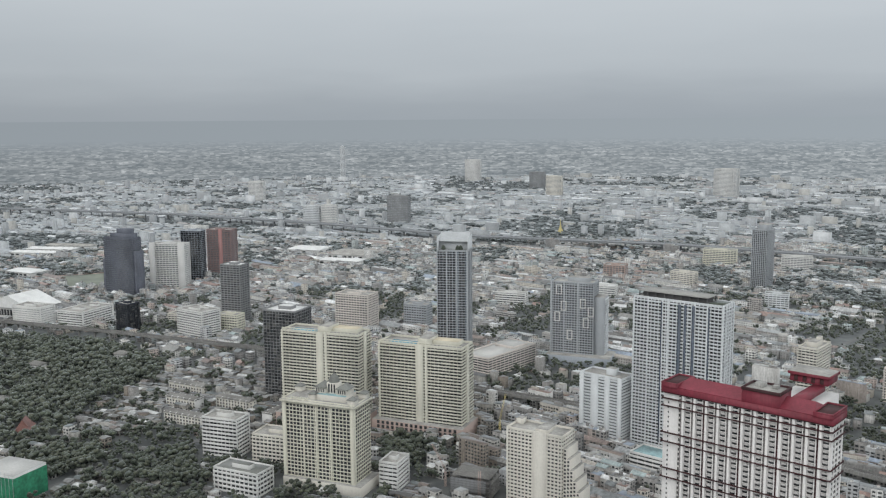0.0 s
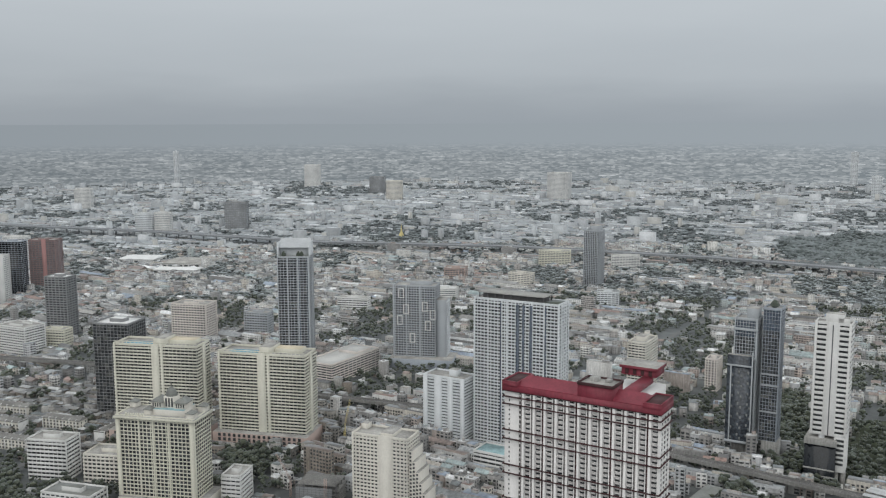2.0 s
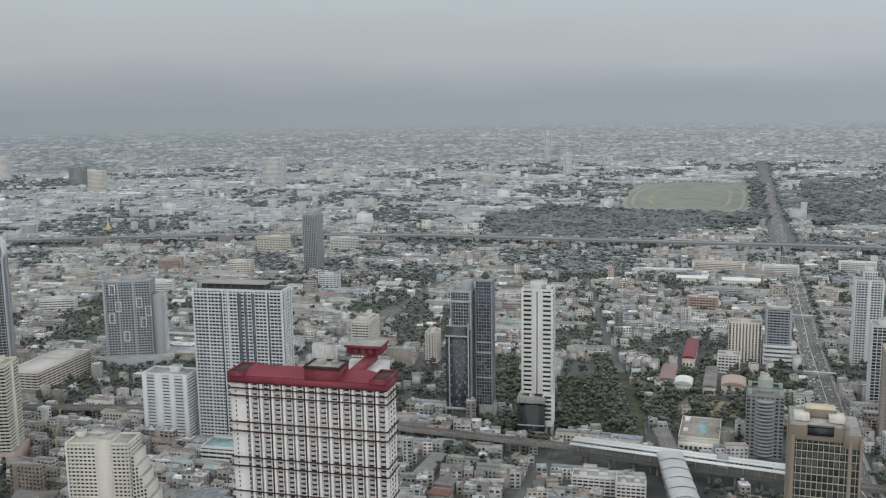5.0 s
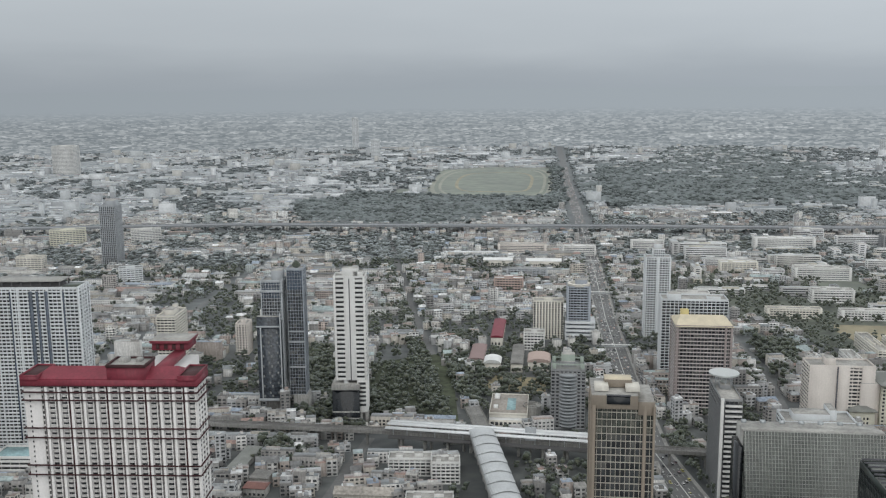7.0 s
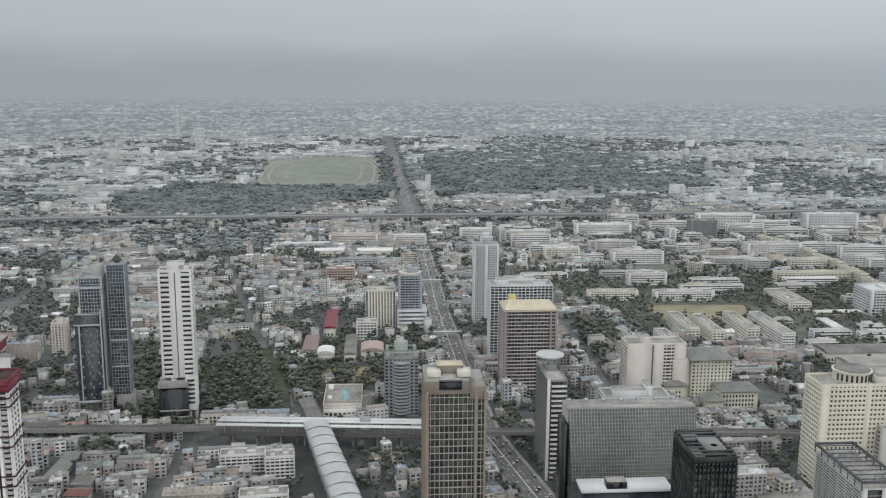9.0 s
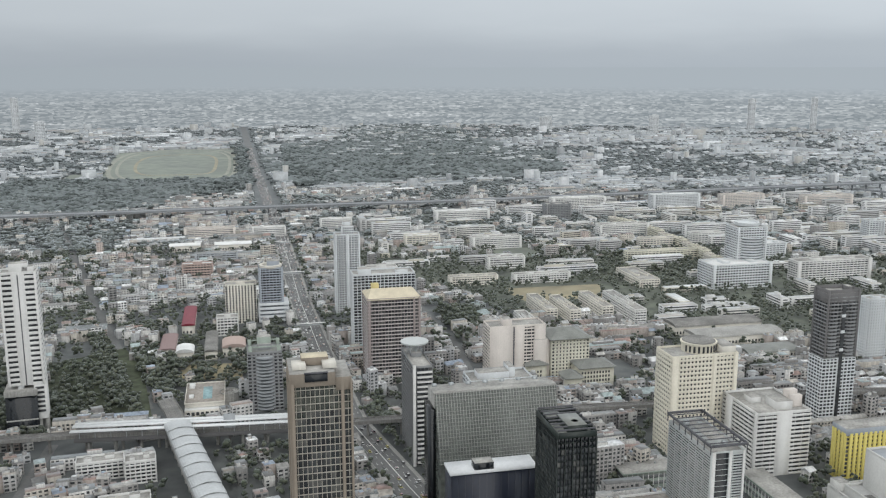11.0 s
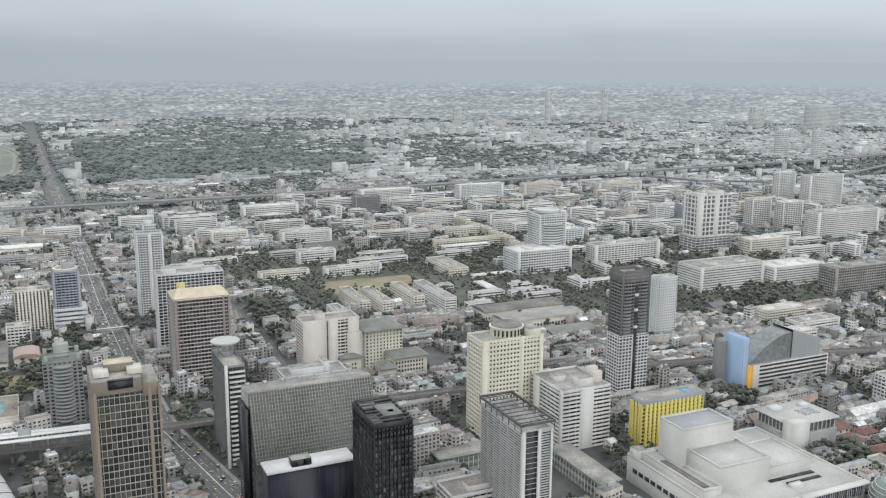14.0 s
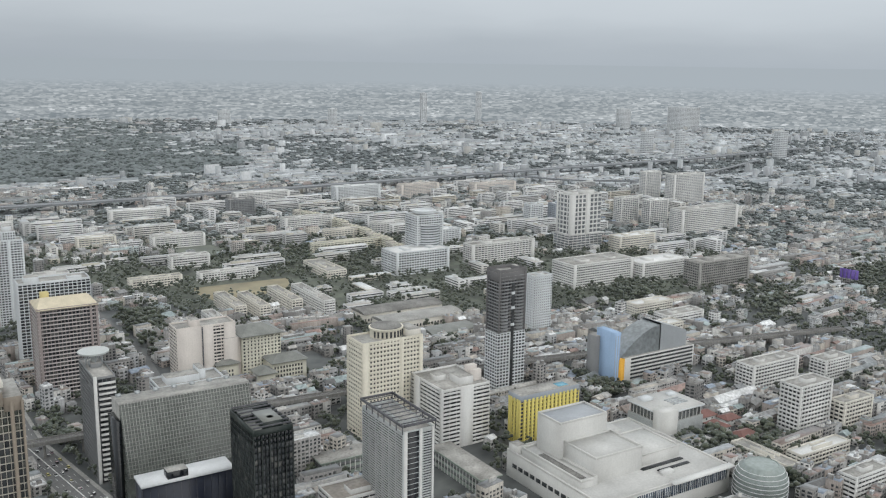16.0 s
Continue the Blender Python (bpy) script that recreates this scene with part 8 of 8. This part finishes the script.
tagged(new("old_houses", boxes_mesh("old_houses", low_rows, M_OLDWALL, M_LOWROOF)), "closely packed old low houses with dark sheet roofs", "houses", kind="stuff")
tagged(new("old_house_roofs", gables("old_house_roofs", low_gab, 0.32, M_LOWROOF)), "dark pitched sheet roofs of old houses", "roofs", kind="stuff")


def facing_windows(rows, reach):
    """Window openings with sills on the two walls that face the deck."""
    out = []
    for x, y, a, w, d, z0, h in rows:
        if math.hypot(x, y) > reach:
            continue
        c, s = math.cos(a), math.sin(a)
        floors = max(1, int(h / 3.1))
        for nx, ny, ln, half in ((0, -1, w, d / 2), (1, 0, d, w / 2), (-1, 0, d, w / 2), (0, 1, w, d / 2)):
            gx, gy = nx * c - ny * s, nx * s + ny * c
            if gx * x + gy * y > 0:
                continue
            cols = max(2, int(ln / 3.2))
            for k in range(cols):
                if rng.random() < 0.12:
                    continue
                u = -ln / 2 + (k + 0.5) * ln / cols
                lx, ly = (u, ny * half) if ny else (nx * half, u)
                px, py = x + lx * c - ly * s, y + lx * s + ly * c
                ww = ln / cols * rng.uniform(0.45, 0.75)
                for fl in range(floors):
                    zb = fl * 3.1 + 0.9
                    out.append((px, py, a, ww if ny else 0.16, 0.16 if ny else ww, zb, zb + rng.choice([1.2, 1.5, 1.9])))
    return out


ribbons = []
for x, y, a, w, dd, z0, h in SLABS:
    for fl in range(int(h / 3.4)):
        ribbons.append((x, y, a, w * 0.94, dd + 0.3, fl * 3.4 + 1.4, fl * 3.4 + 2.7))
        ribbons.append((x, y, a, w + 0.3, dd * 0.5, fl * 3.4 + 1.4, fl * 3.4 + 2.7))
tagged(new("institute_windows", boxes_mesh("institute_windows", ribbons, M_WINDOWS)), "dark ribbon windows of the pale institute slabs", "windows", kind="stuff")
tagged(new("house_windows", boxes_mesh("house_windows", facing_windows(row_houses, 980), M_WINDOWS)), "small dark windows and openings of the packed houses", "windows", kind="stuff")
tagged(new("block_windows", boxes_mesh("block_windows", facing_windows([r for r in MID if r[6] > 12], 1500), M_WINDOWS)), "small dark windows of taller shop blocks", "windows", kind="stuff")

HOUSE_WALL = [plaster("house_wall_white", (0.58, 0.565, 0.53), 0.3), plaster("house_wall_cream", (0.48, 0.44, 0.365), 0.3), plaster("house_wall_grey", (0.30, 0.295, 0.28), 0.35), plaster("house_wall_green", (0.40, 0.46, 0.42), 0.2), plaster("house_wall_pink", (0.54, 0.42, 0.37), 0.2)]
HOUSE_ROOF = [M_ROOFDECK, M_DARKCONC, M_SHEET, M_TILE_RED, M_CONCRETE, M_DARKCONC]
WALL_WORD, ROOF_WORD = ("white", "cream", "grey", "pale green", "pinkish"), ("weathered flat roof", "stained dark roof", "pale sheet roof", "clay-red roof", "concrete roof", "stained dark roof")
pane_mesh = boxes_mesh("window", [(0, 0, 0, 1.5, 0.16, 0, 1.4)], M_WINDOW)
for k, (x, y, a, w, d, z0, h) in enumerate(single_houses):
    wi, ri = int(rng.integers(5)), int(rng.integers(6))
    hs = root("house", x, y, math.degrees(a), WALL_WORD[wi] + " plastered city house with " + ROOF_WORD[ri], "house", "packed city houses")
    part("body", [(0, 0, w, d, 0, h)], HOUSE_WALL[wi], hs, roof=HOUSE_ROOF[ri])
    if h < 10 and ri in (1, 3, 5):
        hip_roof("roof", 0, 0, w + 1, d + 1, h, 0.22 * min(w, d), HOUSE_ROOF[ri], hs, ridge=0.6)
    else:
        part("parapet", [(0, -d / 2 + 0.15, w, 0.3, h, h + 0.9), (0, d / 2 - 0.15, w, 0.3, h, h + 0.9), (-w / 2 + 0.15, 0, 0.3, d - 0.6, h, h + 0.9), (w / 2 - 0.15, 0, 0.3, d - 0.6, h, h + 0.9)], HOUSE_WALL[wi], hs)
        part("stair_head", [(rng.uniform(-0.25, 0.25) * w, rng.uniform(-0.25, 0.25) * d, w * 0.3, d * 0.3, h, h + 2.6)], HOUSE_WALL[wi], hs, roof=M_SHEET)
    if k % 3 == 0:
        lathe("water_tank", [(0.8, h), (0.8, h + 1.8), (0.3, h + 2.1)], M_TANK, hs, -0.3 * w, 0.3 * d, seg=10)
    c, s = math.cos(a), math.sin(a)
    left = 2
    for nx, ny, ln, half in ((0, -1, w, d / 2), (1, 0, d, w / 2), (-1, 0, d, w / 2), (0, 1, w, d / 2)):
        gx, gy = nx * c - ny * s, nx * s + ny * c
        if gx * x + gy * y > 0:
            continue
        for fl in range(int(h / 3.1) - 1, -1, -1):
            for q in range(max(1, int(ln / 4))):
                if left <= 0:
                    break
                left -= 1
                u = -ln / 2 + (q + 0.5) * ln / max(1, int(ln / 4))
                piece("window", pane_mesh, hs, u if ny else nx * half, ny * half if ny else u, fl * 3.1 + 0.9, 0 if ny else math.pi / 2)

# ---- traffic ----
CAR_PAINT = surf("car_paint", [(0.76, 0.76, 0.76), (0.04, 0.04, 0.045), (0.45, 0.46, 0.47), (0.78, 0.78, 0.77), (0.15, 0.15, 0.16), (0.74, 0.74, 0.74), (0.5, 0.34, 0.38), (0.55, 0.5, 0.2)], rough=0.3, rand="object", grain=(1, 0.03), coarse=(0.1, 0.03))


def car_model():
    ob = root("car", 0, 0, 0, "small passenger car on the avenue", "car", "cars on the avenue", z=0.12)
    v = [(-2.2, -0.9, 0.35), (2.2, -0.9, 0.35), (2.2, 0.9, 0.35), (-2.2, 0.9, 0.35), (-2.25, -0.9, 0.85), (2.2, -0.9, 0.8), (2.2, 0.9, 0.8), (-2.25, 0.9, 0.85)]
    shape("body", v, [(0, 1, 5, 4), (1, 2, 6, 5), (2, 3, 7, 6), (3, 0, 4, 7), (4, 5, 6, 7)], CAR_PAINT, ob)
    c = [(-1.9, -0.85, 0.82), (1.2, -0.85, 0.82), (1.2, 0.85, 0.82), (-1.9, 0.85, 0.82), (-1.4, -0.7, 1.42), (0.5, -0.7, 1.42), (0.5, 0.7, 1.42), (-1.4, 0.7, 1.42)]
    shape("cabin", c, [(0, 1, 5, 4), (1, 2, 6, 5), (2, 3, 7, 6), (3, 0, 4, 7)], M_BLACKGLASS, ob)
    shape("roof", [(-1.4, -0.7, 1.43), (0.5, -0.7, 1.43), (0.5, 0.7, 1.43), (-1.4, 0.7, 1.43), (-1.3, -0.6, 1.48), (0.4, -0.6, 1.48), (0.4, 0.6, 1.48), (-1.3, 0.6, 1.48)], [(0, 1, 5, 4), (1, 2, 6, 5), (2, 3, 7, 6), (3, 0, 4, 7), (4, 5, 6, 7)], CAR_PAINT, ob)
    wv, wf = [], []
    for e in (-0.1, 0.1):
        wv += [(0.33 * math.cos(k * 0.785), e, 0.33 + 0.33 * math.sin(k * 0.785)) for k in range(8)]
    wf = [(k, (k + 1) % 8, 8 + (k + 1) % 8, 8 + k) for k in range(8)] + [tuple(range(8)), tuple(range(15, 7, -1))]
    wm = bpy.data.meshes.new("wheel")
    wm.from_pydata(wv, [], wf)
    wm.materials.append(M_STEEL)
    for sx in (-1.35, 1.35):
        for sy in (-0.82, 0.82):
            piece("wheel", wm, ob, sx, sy)
    return ob


car = car_model()
first = True
for off, turn in ((-10.3, 0), (-6.5, 0), (-2.4, 0), (2.4, 180), (6.5, 180), (10.3, 180)):
    for x, y, a in along(side_line(AVENUE[:9], off), 17.0, abs(off)):
        if rng.random() < (0.62 if math.hypot(x, y) < 760 else 0.0):
            m = pose(x + rng.normal(0, 0.2), y + rng.normal(0, 0.2), 0.12, 0, 0, math.degrees(a) + turn)
            if first:
                car.matrix_basis, first = m, False
            else:
                copy_thing(car, m)
# distant traffic, too small to tell apart
M_FARCAR = surf("distant_car_paint", [(0.74, 0.74, 0.74), (0.1, 0.1, 0.11), (0.5, 0.5, 0.5), (0.78, 0.78, 0.78), (0.6, 0.45, 0.4)], rough=0.35, rand="island", grain=(1, 0.03), coarse=(0.1, 0.03))
specks = []
for off in (-10.3, -6.5, -2.4, 2.4, 6.5, 10.3):
    for x, y, a in along(side_line(AVENUE[3:], off), 12.0, abs(off)):
        r = math.hypot(x, y)
        if 760 < r < 3600 and rng.random() < 0.4:
            specks += [(x, y, a, 4.4, 1.8, 0.4, 1.0), (x - 0.3 * math.cos(a), y - 0.3 * math.sin(a), a, 2.4, 1.6, 1.0, 1.5)]
tagged(new("distant_cars", boxes_mesh("distant_cars", specks, M_FARCAR)), "white and dark cars far along the avenue", "cars", kind="stuff")
